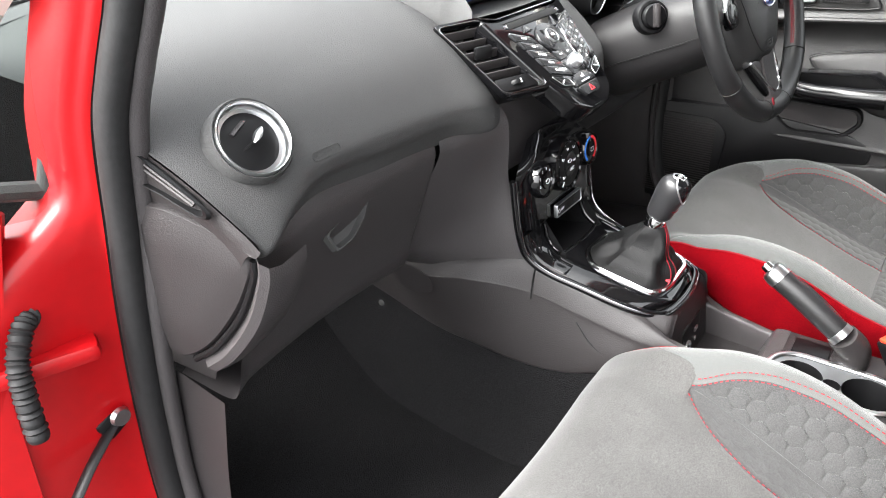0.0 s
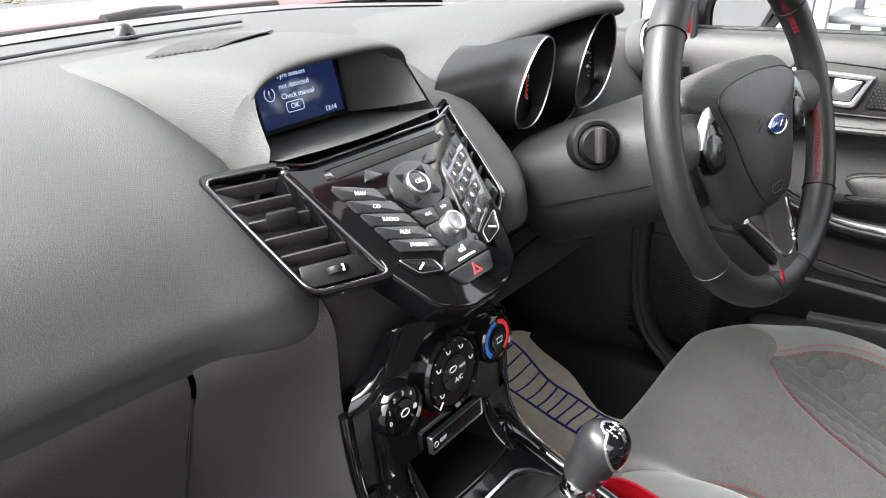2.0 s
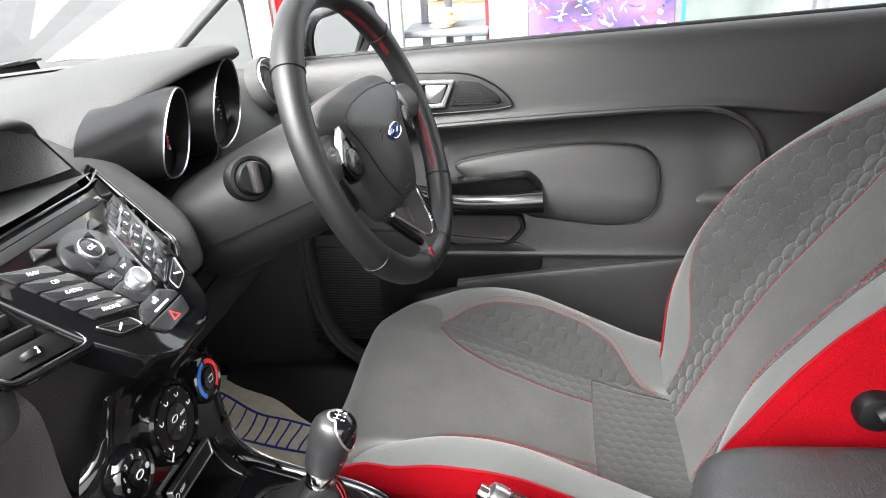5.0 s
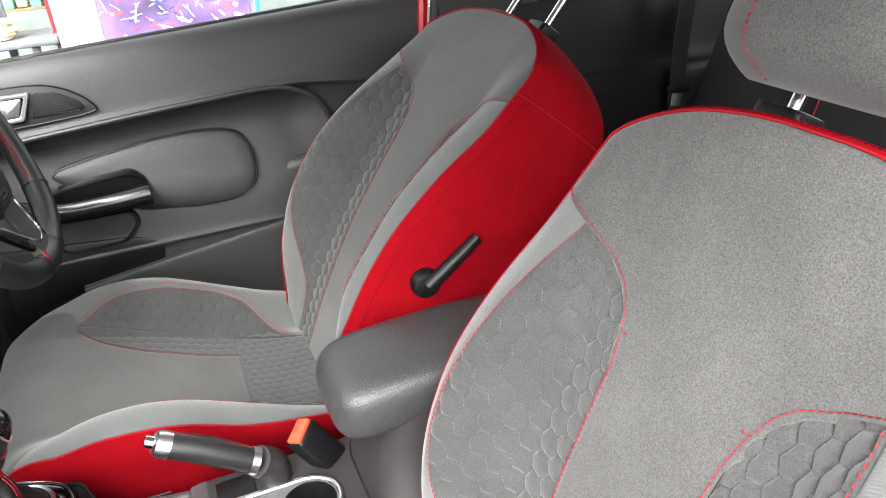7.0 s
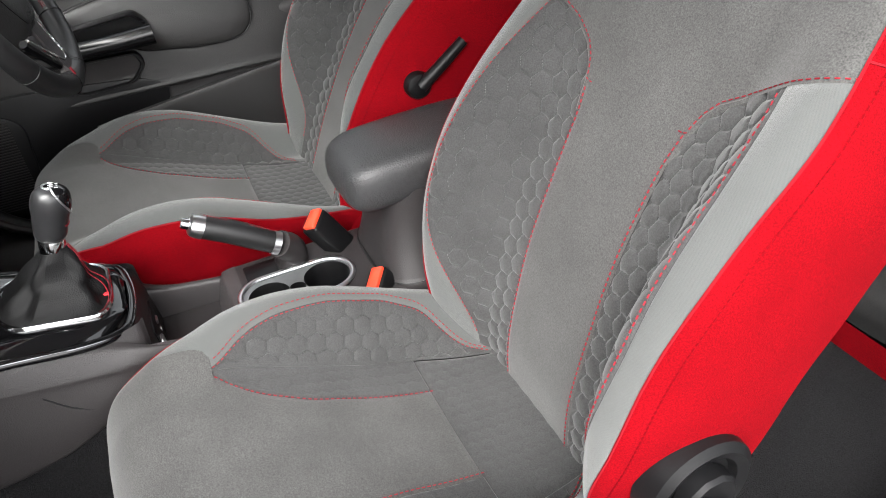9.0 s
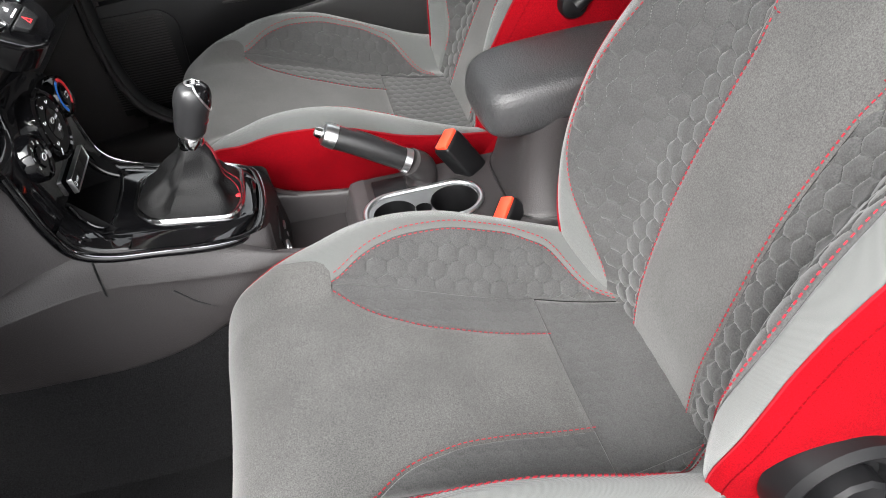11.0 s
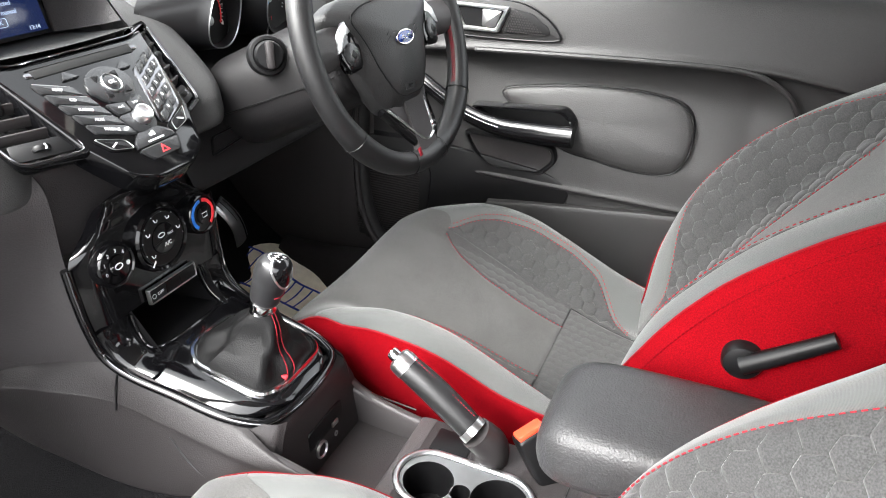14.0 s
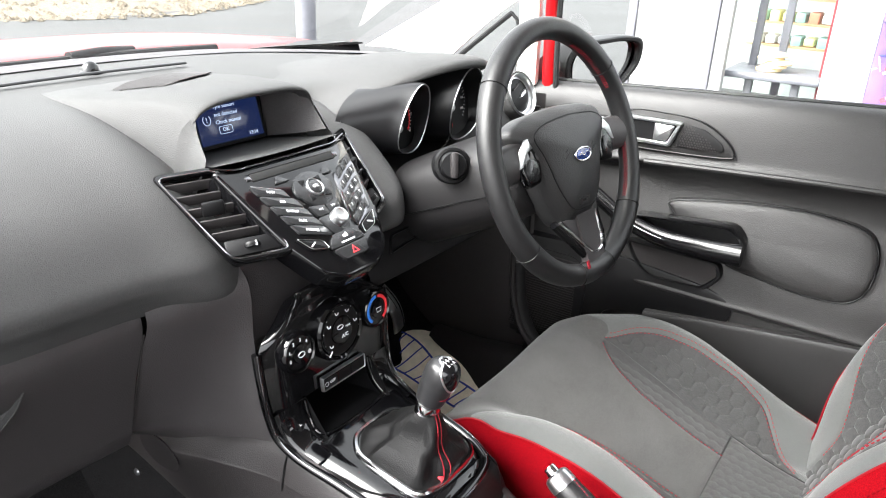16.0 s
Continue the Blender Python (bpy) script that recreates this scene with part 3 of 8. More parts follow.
    for s in (-1, 1):
        k = min(range(n_loop), key=lambda q: abs(loop[q][1] - 0.49 - back_up))
        k = k if s > 0 else len(loop) - 1 - k
        part("side_seam", tube([rows[q][k] + sides[k] * 0.0004 for q in range(0, 6)], 0.0012, 5), PIPING, S, "dark red seam")
    part("piping", tube([q + fr * 0.0005 for q in rows[0]], 0.0014, 5), PIPING, S, "red piping")
    part("cover_stitching", stitches([a_.lerp(b_, 0.35) + sd * 0.0006 + fr * 0.0004 for a_, b_, sd in zip(rows[1], rows[2], sides)], 0.0062, 0.0009), SEAMRED, S, "tonal red stitching along the cover edge")
    # headrest
    ht = B.at(0, v_end) - fr * 0.044 + up * 0.004
    for s in (-1, 1):
        p = ht + V((s * 0.065, 0, 0))
        m = axes(p, (1, 0, 0), fr)
        part("post_guide", plate(rounded([(-0.025, -0.016), (0.025, -0.016), (0.025, 0.02), (-0.025, 0.02)], 0.008), 0.014, m @ pose(0, 0, -0.004), 0.004), BLACKP, S, "black plastic headrest guide")
        part("post", tube([p - up * 0.01, p + up * (post + 0.05)], 0.0062, 16), CHROME, S, "chrome headrest post")
    hh, hw = 0.088, 0.128
    hc = ht + up * (0.016 + post + hh) + fr * 0.022

    def head(t, an):
        w = hw * (1 - abs(t) ** 4 * (0.20 if t < 0 else 0.30))
        d = 0.056 * (max(0.0, 1 - abs(t) ** 3.2)) ** 0.5 + 0.003
        cs, sn = math.cos(an), math.sin(an)
        return hc + up * (t * hh) + V((math.copysign(abs(cs) ** 0.62, cs) * w * (1 - 0.16 * max(0, abs(t) - 0.6) ** 2 * 6), 0, 0)) + fr * (math.copysign(abs(sn) ** 0.8, sn) * d - 0.018 * t)

    rows = [[head(t, j / 44 * math.tau) for j in range(44)] for t in [math.sin((k / 22 - 0.5) * math.pi) for k in range(23)]]
    b2 = bmesh.new()
    grid(b2, rows, close_u=True, cap=True)
    H = part("headrest", b2, FABRIC, S, "padded dark grey fabric headrest")
    for s in (-1, 1):
        pth = []
        for t in np.linspace(-0.98, 0.98, 90):
            p = head(t, math.pi / 2 - s * (0.36 - 0.10 * t))
            q = head(t, math.pi / 2 - s * 0.2)
            pth.append(p + fr * 0.0012)
        part("stitching", stitches(pth, 0.0055, 0.0009), THREAD, H, "red stitching")
    # recline lever on the inner side
    if lever:
        px = x0 + cx * 0.45 + lever * (half(0.22) + 0.016)
        pv, lv = V((px, -0.187 + dy * 0.0, 0.712)), V((px + lever * 0.012, -0.262, 0.768))
        if lever > 0:
            pv, lv = V((px, -0.25, 0.66)), V((px + lever * 0.012, -0.32, 0.71))
        m = axes(pv, (0, 1, 0), (0, 0, 1))
        if lever < 0:
            m = axes(pv, (0, -1, 0), (0, 0, 1))
        lev = part("recline_lever", revolve([(0.0, 0.011), (0.012, 0.011), (0.0185, 0.0085), (0.0215, 0.003), (0.0215, -0.02), (0.0, -0.02)], m, 28), BLACKP, S, "black plastic recline lever")
        pth = [pv + V((lever * 0.010, 0, 0)), pv.lerp(lv, 0.3) + V((lever * 0.008, 0, 0)), pv.lerp(lv, 0.7) + V((lever * 0.004, 0, 0)), lv]
        part("lever_arm", tube(spline(pth, 14), lambda t: 0.0105 - 0.002 * t, 12, flat=1.0), BLACKP, lev)
    return S, B, C


seat_p, back_p, cush_p = seat("passenger_seat", "grey fabric sports seat with red sides and quilted inserts", -0.362, 0.0, 0.0, 0, 0, 0.004, 0.0, 0.014)
seat_d, back_d, cush_d = seat("driver_seat", "grey fabric sports seat beside the handbrake, with a recline lever", 0.298, 0.088, 0.012, 14, -1, 0.10, 0.036, 0.034)


# ---------------------------------------------------------------- floor and dashboard
floor = part("floor", thicken(loft([[(x, y, z) for y, z in ((-1.5, 0.36), (-0.75, 0.30), (-0.4, 0.25), (0.2, 0.235), (0.62, 0.235), (0.85, 0.33), (1.00, 0.50), (1.06, 0.75))] for x in (-0.70, -0.35, 0, 0.40, 0.80)], 60, 30), -0.02), CARPET)
tagged(floor, "black carpet on the car floor and toe board", "floor", kind="structure")


def prof(x, *pts):
    return [V((x, *q)) for q in pts]


D = thing("dashboard", "dark grey soft plastic dashboard with round silver vents", "dashboard", at=(0, 0.75, 0.8))
EDGE = [V(q) for q in ((-0.604, 1.02, 0.958), (-0.604, 0.80, 0.948), (-0.603, 0.705, 0.930), (-0.599, 0.668, 0.916), (-0.589, 0.615, 0.886), (-0.577, 0.563, 0.845), (-0.5725, 0.547, 0.828), (-0.571, 0.560, 0.815))]
pad = [
    EDGE,
    prof(-0.55, (1.07, 0.966), (0.85, 0.962), (0.715, 0.946), (0.655, 0.922), (0.600, 0.876), (0.562, 0.832), (0.553, 0.815), (0.575, 0.802)),
    prof(-0.45, (1.10, 0.978), (0.88, 0.978), (0.735, 0.967), (0.645, 0.928), (0.590, 0.876), (0.582, 0.852), (0.592, 0.834), (0.600, 0.812)),
    prof(-0.33, (1.12, 0.986), (0.88, 0.989), (0.745, 0.977), (0.640, 0.934), (0.586, 0.878), (0.577, 0.852), (0.588, 0.832), (0.598, 0.812)),
    prof(-0.22, (1.13, 0.990), (0.89, 0.994), (0.74, 0.980), (0.632, 0.936), (0.576, 0.876), (0.566, 0.850), (0.576, 0.830), (0.590, 0.810)),
    prof(-0.14, (1.135, 0.992), (0.89, 0.995), (0.74, 0.982), (0.634, 0.940), (0.566, 0.872), (0.552, 0.840), (0.554, 0.815), (0.575, 0.800)),
    prof(-0.05, (1.14, 0.992), (0.89, 0.990), (0.79, 0.940), (0.68, 0.915), (0.61, 0.87), (0.575, 0.815), (0.575, 0.800), (0.60, 0.79)),
    prof(0.07, (1.14, 0.992), (0.89, 0.990), (0.79, 0.940), (0.68, 0.915), (0.61, 0.87), (0.575, 0.815), (0.575, 0.800), (0.60, 0.79)),
    prof(0.155, (1.135, 0.991), (0.89, 0.995), (0.75, 0.982), (0.640, 0.944), (0.552, 0.876), (0.532, 0.840), (0.537, 0.815), (0.60, 0.80)),
    prof(0.192, (1.13, 0.991), (0.89, 0.995), (0.76, 0.982), (0.645, 0.950), (0.560, 0.886), (0.541, 0.845), (0.548, 0.815), (0.60, 0.80)),
    prof(0.220, (1.13, 0.991), (0.89, 0.995), (0.77, 0.984), (0.675, 0.955), (0.600, 0.89), (0.578, 0.842), (0.58, 0.815), (0.61, 0.80)),
    prof(0.25, (1.13, 0.990), (0.89, 0.994), (0.78, 0.985), (0.69, 0.955), (0.65, 0.89), (0.60, 0.835), (0.60, 0.815), (0.62, 0.80)),
    prof(0.38, (1.12, 0.984), (0.88, 0.990), (0.77, 0.982), (0.69, 0.955), (0.65, 0.89), (0.60, 0.835), (0.60, 0.815), (0.62, 0.80)),
    prof(0.50, (1.10, 0.976), (0.86, 0.975), (0.74, 0.972), (0.655, 0.950), (0.60, 0.90), (0.58, 0.835), (0.58, 0.815), (0.60, 0.80)),
    prof(0.60, (1.07, 0.970), (0.82, 0.959), (0.72, 0.956), (0.645, 0.940), (0.60, 0.89), (0.58, 0.835), (0.58, 0.815), (0.60, 0.80)),
    prof(0.70, (1.03, 0.962), (0.80, 0.950), (0.71, 0.946), (0.660, 0.935), (0.63, 0.89), (0.60, 0.835), (0.60, 0.815), (0.62, 0.80)),
]
part("upper_pad", loft(pad, 80, 170), DASH, D, "grained grey soft-touch pad")
# ledge under the windscreen and its dark gap
led = [[V((x, y, z)) for y, z in ((yb - 0.03, zb + 0.0015), (yb + 0.02, zb + 0.002), (yb + 0.06, zb - 0.004))] for x, yb, zb in ((-0.66, 1.02, 0.954), (-0.5, 1.09, 0.972), (-0.3, 1.13, 0.988), (0, 1.145, 0.993), (0.3, 1.13, 0.989), (0.5, 1.10, 0.977), (0.72, 1.02, 0.961))]
part("screen_ledge", loft(led, 12, 80), TRIM, D)
dem = [V((x, y, z + 0.003)) for x, y, z in ((-0.40, 0.955, 0.988), (-0.2, 0.985, 0.997), (0.0, 0.995, 0.998), (0.16, 0.985, 0.998))]
part("demister_slot", tube(spline(dem, 40), 0.006, 8, flat=0.35, up=(0, 0, 1)), BLACKP, D, "black demister slot")
part("sun_sensor", revolve([(0.0, 0.014), (0.006, 0.013), (0.011, 0.008), (0.013, 0.0), (0.016, -0.002), (0.016, -0.006)], pose(0.018, 1.03, 0.999), 20), GLOSS, D, "small round black sun sensor")

# end wall of the dash, fuse cover and side slot, towards the open door
end = [
    [V(q) for q in ((-0.6045, 0.80, 0.945), (-0.6035, 0.705, 0.928), (-0.5995, 0.668, 0.914), (-0.5895, 0.615, 0.884), (-0.5775, 0.563, 0.843), (-0.5725, 0.5455, 0.824))],
    [V(q) for q in ((-0.607, 0.80, 0.915), (-0.606, 0.705, 0.900), (-0.602, 0.668, 0.890), (-0.593, 0.615, 0.866), (-0.581, 0.568, 0.832), (-0.576, 0.549, 0.818))],
    [V(q) for q in ((-0.602, 0.82, 0.86), (-0.601, 0.720, 0.855), (-0.599, 0.68, 0.850), (-0.591, 0.63, 0.840), (-0.583, 0.585, 0.818), (-0.580, 0.566, 0.808))],
    [V(q) for q in ((-0.594, 0.84, 0.72), (-0.593, 0.76, 0.70), (-0.592, 0.72, 0.70), (-0.588, 0.68, 0.70), (-0.584, 0.64, 0.70), (-0.582, 0.62, 0.70))],
    [V(q) for q in ((-0.588, 0.86, 0.63), (-0.587, 0.79, 0.63), (-0.586, 0.75, 0.63), (-0.584, 0.71, 0.63), (-0.582, 0.67, 0.63), (-0.580, 0.65, 0.63))],
]
part("end_panel", loft(end, 24, 30), LOWER, D, "grey plastic end panel of the dashboard")
sl = bmesh.new()
slot_pts = [(-0.6055, 0.672, 0.912), (-0.603, 0.640, 0.900), (-0.5965, 0.605, 0.878), (-0.5935, 0.590, 0.866), (-0.5945, 0.597, 0.858), (-0.600, 0.640, 0.872), (-0.605, 0.672, 0.884)]
ring0 = spline([V(p) for p in slot_pts], 40, True)
ctr = sum(ring0, V()) / 40
out_n = V((-0.98, -0.18, 0.05))
grid(sl, [[ctr + (p - ctr) * k + out_n * o for p in ring0] for k, o in ((1.12, -0.001), (1.06, 0.0025), (0.96, 0.002), (0.88, -0.004), (0.80, -0.007), (0.05, -0.008))], close_u=True)
SLOT = part("side_slot", sl, BLACKP, D, "black air slot in the dashboard end")
for k in (0.35, 0.62):
    pa, pb_ = ring0[2].lerp(ring0[36], k), ring0[15].lerp(ring0[24], k)
    part("slot_rib", tube([pa.lerp(pb_, f) + out_n * -0.002 for f in (0.08, 0.5, 0.92)], 0.0018, 6), LOWER, SLOT)


def end_x(y):
    return -0.5985 + 0.030 * (1 - sstep(0.54, 0.68, y))


cv = spline([V((0, y, z)) for y, z in ((0.712, 0.842), (0.660, 0.858), (0.610, 0.846), (0.575, 0.826), (0.560, 0.806), (0.568, 0.780), (0.592, 0.738), (0.628, 0.694), (0.668, 0.672), (0.700, 0.69), (0.712, 0.76))], 60, True)
cc = V((0, 0.648, 0.775))
fc = bmesh.new()
grid(fc, [[V((end_x(q.y) + o, q.y, q.z)) for q in [cc + (p - cc) * k for p in cv]] for k, o in ((1.0, 0.006), (0.995, -0.004), (0.97, -0.0075), (0.88, -0.009), (0.70, -0.0125), (0.45, -0.0125), (0.001, -0.0125))], close_u=True)
part("fuse_cover", fc, LOWER, D, "rounded fuse box cover")
part("cover_gap", tube(spline([V((end_x(y) - 0.003, y, z)) for y, z in ((0.557, 0.812), (0.561, 0.790), (0.585, 0.740), (0.620, 0.695), (0.650, 0.672))], 30), 0.0042, 8), BLACKP, D)
ls = bmesh.new()
sp1 = spline([V((end_x(y) + 0.004, y, z)) for y, z in ((0.548, 0.812), (0.552, 0.788), (0.574, 0.736), (0.608, 0.688), (0.634, 0.665))], 30)
grid(ls, [[p + V(d) for p in sp1] for d in ((0.010, 0.012, 0.008), (-0.006, 0.008, 0.006), (-0.010, 0.0, 0.0), (-0.004, -0.007, -0.006), (0.010, -0.009, -0.008), (0.05, -0.004, -0.004))])
part("lid_edge", ls, TRIM, D, "edge of the glovebox lid")

# glovebox: lid front, recess for the fingers, seam strip
def gl(x, o=0.0):
    return [V((x, *q)) for q in ((0.604 + o, 0.826), (0.594 + o, 0.808), (0.596 + o, 0.785), (0.620 + o, 0.72), (0.640 + o, 0.66), (0.652 + o, 0.620), (0.675 + o, 0.600), (0.76 + o, 0.60))]
GB = part("glovebox", loft([gl(-0.572, -0.030), gl(-0.555, -0.022), gl(-0.52, -0.012), gl(-0.40), gl(-0.30), gl(-0.225, -0.004)], 40, 30), TRIM, D, "closed glovebox lid")
hm = axes((-0.388, 0.6005, 0.768), (1, 0.0, 0.14), (0, 0.30, 0.95))
ho = [V((x, y, 0)) for x, y in rounded([(-0.043, 0.002), (-0.038, -0.022), (-0.008, -0.021), (0.020, -0.008), (0.050, 0.020)], 0.006, 8)]
hh = bmesh.new()
rows = []
for sc, zz in ((1.10, -0.004), (1.04, 0.003), (0.96, 0.003), (0.86, -0.006), (0.74, -0.010), (0.001, -0.010)):
    rows.append([hm @ V((p.x * sc, p.y * sc + (0.006 if sc < 0.8 else 0), zz)) for p in ho])
grid(hh, rows, close_u=True)
HDL = part("handle", hh, DASH, GB, "recessed glovebox handle")
# Black plate paints the shade in the upper part of the finger recess.
part("recess_shade", plate(rounded([(-0.033, 0.003), (-0.030, -0.007), (0.006, -0.003), (0.033, 0.013)], 0.003, 3), 0.003, hm @ pose(0, 0.003, -0.0095), 0.001), BLACKP, HDL, "black plate standing in for the shade in the handle recess")
part("lid_seam", tube(spline([(-0.2225, 0.5925, 0.787), (-0.2225, 0.600, 0.765), (-0.2235, 0.622, 0.70), (-0.2235, 0.645, 0.635)], 20), 0.0013, 6), LOWER, D)
am = axes((-0.431, 0.5853, 0.871), (1, -0.02, 0.0), (0.0, 0.40, 0.90))
ao = rounded([(-0.021, -0.0055), (0.021, -0.0055), (0.021, 0.0055), (-0.021, 0.0055)], 0.005)
ai = [(x * 0.965, y * 0.84) for x, y in ao]
part("airbag_mark", frame_plate(ao, ai, 0.0012, am @ pose(0, 0, -0.0002)), DASH, D, "embossed airbag mark")
for k in range(3):
    part("lettering", rbox((0.007, 0.0035, 0.0006), am @ pose(-0.011 + 0.011 * k, 0, 0.0003), 0), DASH, D)

# lower dash flowing from the glovebox seam into the console flank
side = [
    [V((-0.2225, *q)) for q in ((0.604, 0.842), (0.588, 0.822), (0.584, 0.800), (0.599, 0.765), (0.619, 0.715), (0.640, 0.655), (0.656, 0.622), (0.70, 0.60))],
    [V((-0.195, *q)) for q in ((0.592, 0.842), (0.576, 0.822), (0.572, 0.800), (0.590, 0.755), (0.612, 0.70), (0.636, 0.645), (0.652, 0.612), (0.69, 0.590))],
    [V((-0.160, *q)) for q in ((0.582, 0.842), (0.566, 0.822), (0.562, 0.800), (0.578, 0.745), (0.595, 0.69), (0.612, 0.640), (0.625, 0.605), (0.655, 0.578))],
    [V((-0.128, *q)) for q in ((0.573, 0.842), (0.557, 0.822), (0.553, 0.798), (0.562, 0.740), (0.565, 0.69), (0.566, 0.645), (0.570, 0.605), (0.58, 0.575))],
    [V((-0.106, *q)) for q in ((0.565, 0.842), (0.549, 0.822), (0.545, 0.795), (0.545, 0.735), (0.535, 0.69), (0.515, 0.64), (0.500, 0.603), (0.500, 0.575))],
]
part("side_panel", loft(side, 36, 40), TRIM, D)
part("fascia_backing", loft([[V((x, y, z)) for y, z in ((0.556, 0.735), (0.558, 0.79), (0.566, 0.862))] for x in (-0.118, -0.06, 0.0, 0.06, 0.118)], 10, 12), TRIM, D)
part("side_panel", loft([[V((-p.x, p.y, p.z)) for p in r] for r in side], 36, 40), TRIM, D)


# round end vents
def round_vent(parent, c, n, up, r):
    m = axes(c, V(up).cross(V(n)), up)
    z = m.to_3x3() @ V((0, 0, 1))
    v = part("round_vent", revolve([(r * 1.16, -0.018), (r * 1.14, 0.000), (r * 1.08, 0.006), (r * 1.03, 0.004), (r * 1.03, -0.01)], m, 48), DASH, parent, "round air vent with a silver ring")
    part("ring", revolve([(r * 1.03, -0.004), (r * 1.02, 0.006), (r * 0.985, 0.009), (r * 0.935, 0.007), (r * 0.90, 0.000), (r * 0.885, -0.016)], m, 48), SATIN, v, "satin silver ring")
    part("disc", revolve([(r * 0.885, -0.014), (r * 0.86, -0.005), (r * 0.5, 0.000), (0.0, 0.001)], m, 40), BLACKP, v)
    part("disc_split", tube([m @ V((-0.6 * r + 1.2 * r * t, r * (-0.18 + 0.5 * t * t), 0.001 - 0.006 * abs(2 * t - 1) ** 2)) for t in np.linspace(0, 1, 14)], 0.0016, 6), BLACKP, v)
    part("thumb_tab", tube([m @ V((r * (-0.02 + 0.42 * t), r * (-0.10 + 0.30 * t), 0.003)) for t in np.linspace(0, 1, 8)], lambda t: 0.0055 * math.sin(0.25 + t * 2.6), 10, flat=0.6), SATIN, v, "silver thumb tab")
    part("disc_notch", tube([m @ V((r * (-0.45 + 0.5 * t), r * (0.30 + 0.22 * t), -0.0005)) for t in np.linspace(0, 1, 8)], lambda t: 0.004, 8, flat=0.5), TRIM, v)
    return v


round_vent(D, (-0.512, 0.607, 0.906), (-0.10, -0.80, 0.60), (0.0, 0.6, 0.8), 0.0395)
round_vent(D, (0.640, 0.600, 0.935), (-0.10, -0.93, 0.36), (0.0, 0.36, 0.93), 0.0415)

# display hood over the screen
def hood_sec(y, w, z, h, lip=0.0):
    """A section across the hood at y: flank, shoulder, crown."""
    return [V((x * w + 0.008, y + dy_, z + zz * h)) for x, zz, dy_ in ((-1.24, -1.1, 0.012), (-1.16, -0.25, 0.008), (-1.06, 0.35, 0.004), (-0.92, 0.75, 0.0), (-0.60, 0.95, -0.003), (0, 1.0, -0.004), (0.60, 0.95, -0.003), (0.92, 0.75, 0.0), (1.06, 0.35, 0.004), (1.16, -0.25, 0.008), (1.24, -1.1, 0.012))]
HD = part("display_hood", loft([hood_sec(0.93, 0.125, 0.990, 0.008), hood_sec(0.86, 0.125, 0.985, 0.024), hood_sec(0.76, 0.112, 0.978, 0.044), hood_sec(0.68, 0.102, 0.975, 0.052), hood_sec(0.645, 0.098, 0.975, 0.050), hood_sec(0.640, 0.096, 0.974, 0.044), hood_sec(0.655, 0.092, 0.974, 0.040)], 50, 50), DASH, D, "hood over the display")
# recess under the hood: side cheeks, floor and back
for s in (-1, 1):
    ck = [
        [V((s * 0.092 + 0.008, 0.650, 1.008)), V((s * 0.100 + 0.006, 0.635, 0.985)), V((s * 0.103, 0.612, 0.962))],
        [V((s * 0.080 + 0.008, 0.680, 1.010)), V((s * 0.082 + 0.006, 0.665, 0.980)), V((s * 0.086, 0.640, 0.955))],
        [V((s * 0.066 + 0.008, 0.712, 1.012)), V((s * 0.064 + 0.006, 0.702, 0.975)), V((s * 0.064, 0.692, 0.945))],
    ]
    part("hood_cheek", loft(ck, 14, 14), TRIM, D)
    part("hood_flank", loft([[V((s * 0.095 + 0.008, 0.645, 1.006)), V((s * 0.101 + 0.006, 0.632, 0.985)), V((s * 0.104, 0.609, 0.962))], [V((s * 0.113 + 0.008, 0.652, 0.985)), V((s * 0.112 + 0.006, 0.636, 0.965)), V((s * 0.110, 0.607, 0.950))], [V((s * 0.124 + 0.008, 0.660, 0.935)), V((s * 0.120 + 0.006, 0.645, 0.925)), V((s * 0.116, 0.620, 0.915))]], 14, 14), DASH, D)
part("recess_floor", loft([[V((x * 0.106, 0.5935, 0.9535 + 0.006 * max(0.0, abs(x) - 0.5))), V((x * 0.097, 0.64, 0.947)), V((x * 0.075 + 0.004, 0.72, 0.938))] for x in (-1, -0.3, 0.3, 1)], 12, 20), DASH, D)
part("recess_back", loft([[V((x * 0.10 + 0.008, 0.722, z)) for z in (0.935, 1.004)] for x in (-0.85, 0.85)], 4, 4), BLACKP, D)
SC = axes((0.004, 0.694, 0.979), (1, 0, 0), (0, 0.27, 0.96))
DISP = thing("display", "small blue information screen in the dashboard hood", "screen", at=(0.006, 0.70, 0.97))
part("bezel", plate(rounded([(-0.058, -0.034), (0.058, -0.034), (0.058, 0.036), (-0.058, 0.036)], 0.004), 0.006, SC @ pose(0, 0, -0.006), 0.001), BLACKP, DISP)
part("glass", rbox((0.104, 0.060, 0.002), SC @ pose(0, 0.001, 0.0005), 0.0006), glow("blue_lcd", (0.007, 0.015, 0.060), 0.09), DISP, "dark blue lit display")
LCD = glow("lcd_text", (0.40, 0.50, 0.70), 0.11)
for k, (body, sz, xx, yy) in enumerate((("Tyre sensors", 0.0070, -0.024, 0.018), ("not detected", 0.0074, -0.024, 0.008), ("Check manual", 0.0074, -0.024, -0.002), ("OK", 0.0074, -0.010, -0.0125), ("13:14", 0.0072, 0.034, -0.024))):
    text(body, sz, SC @ pose(xx, yy, 0.0018), LCD, DISP, "LEFT" if k < 3 else "CENTER")
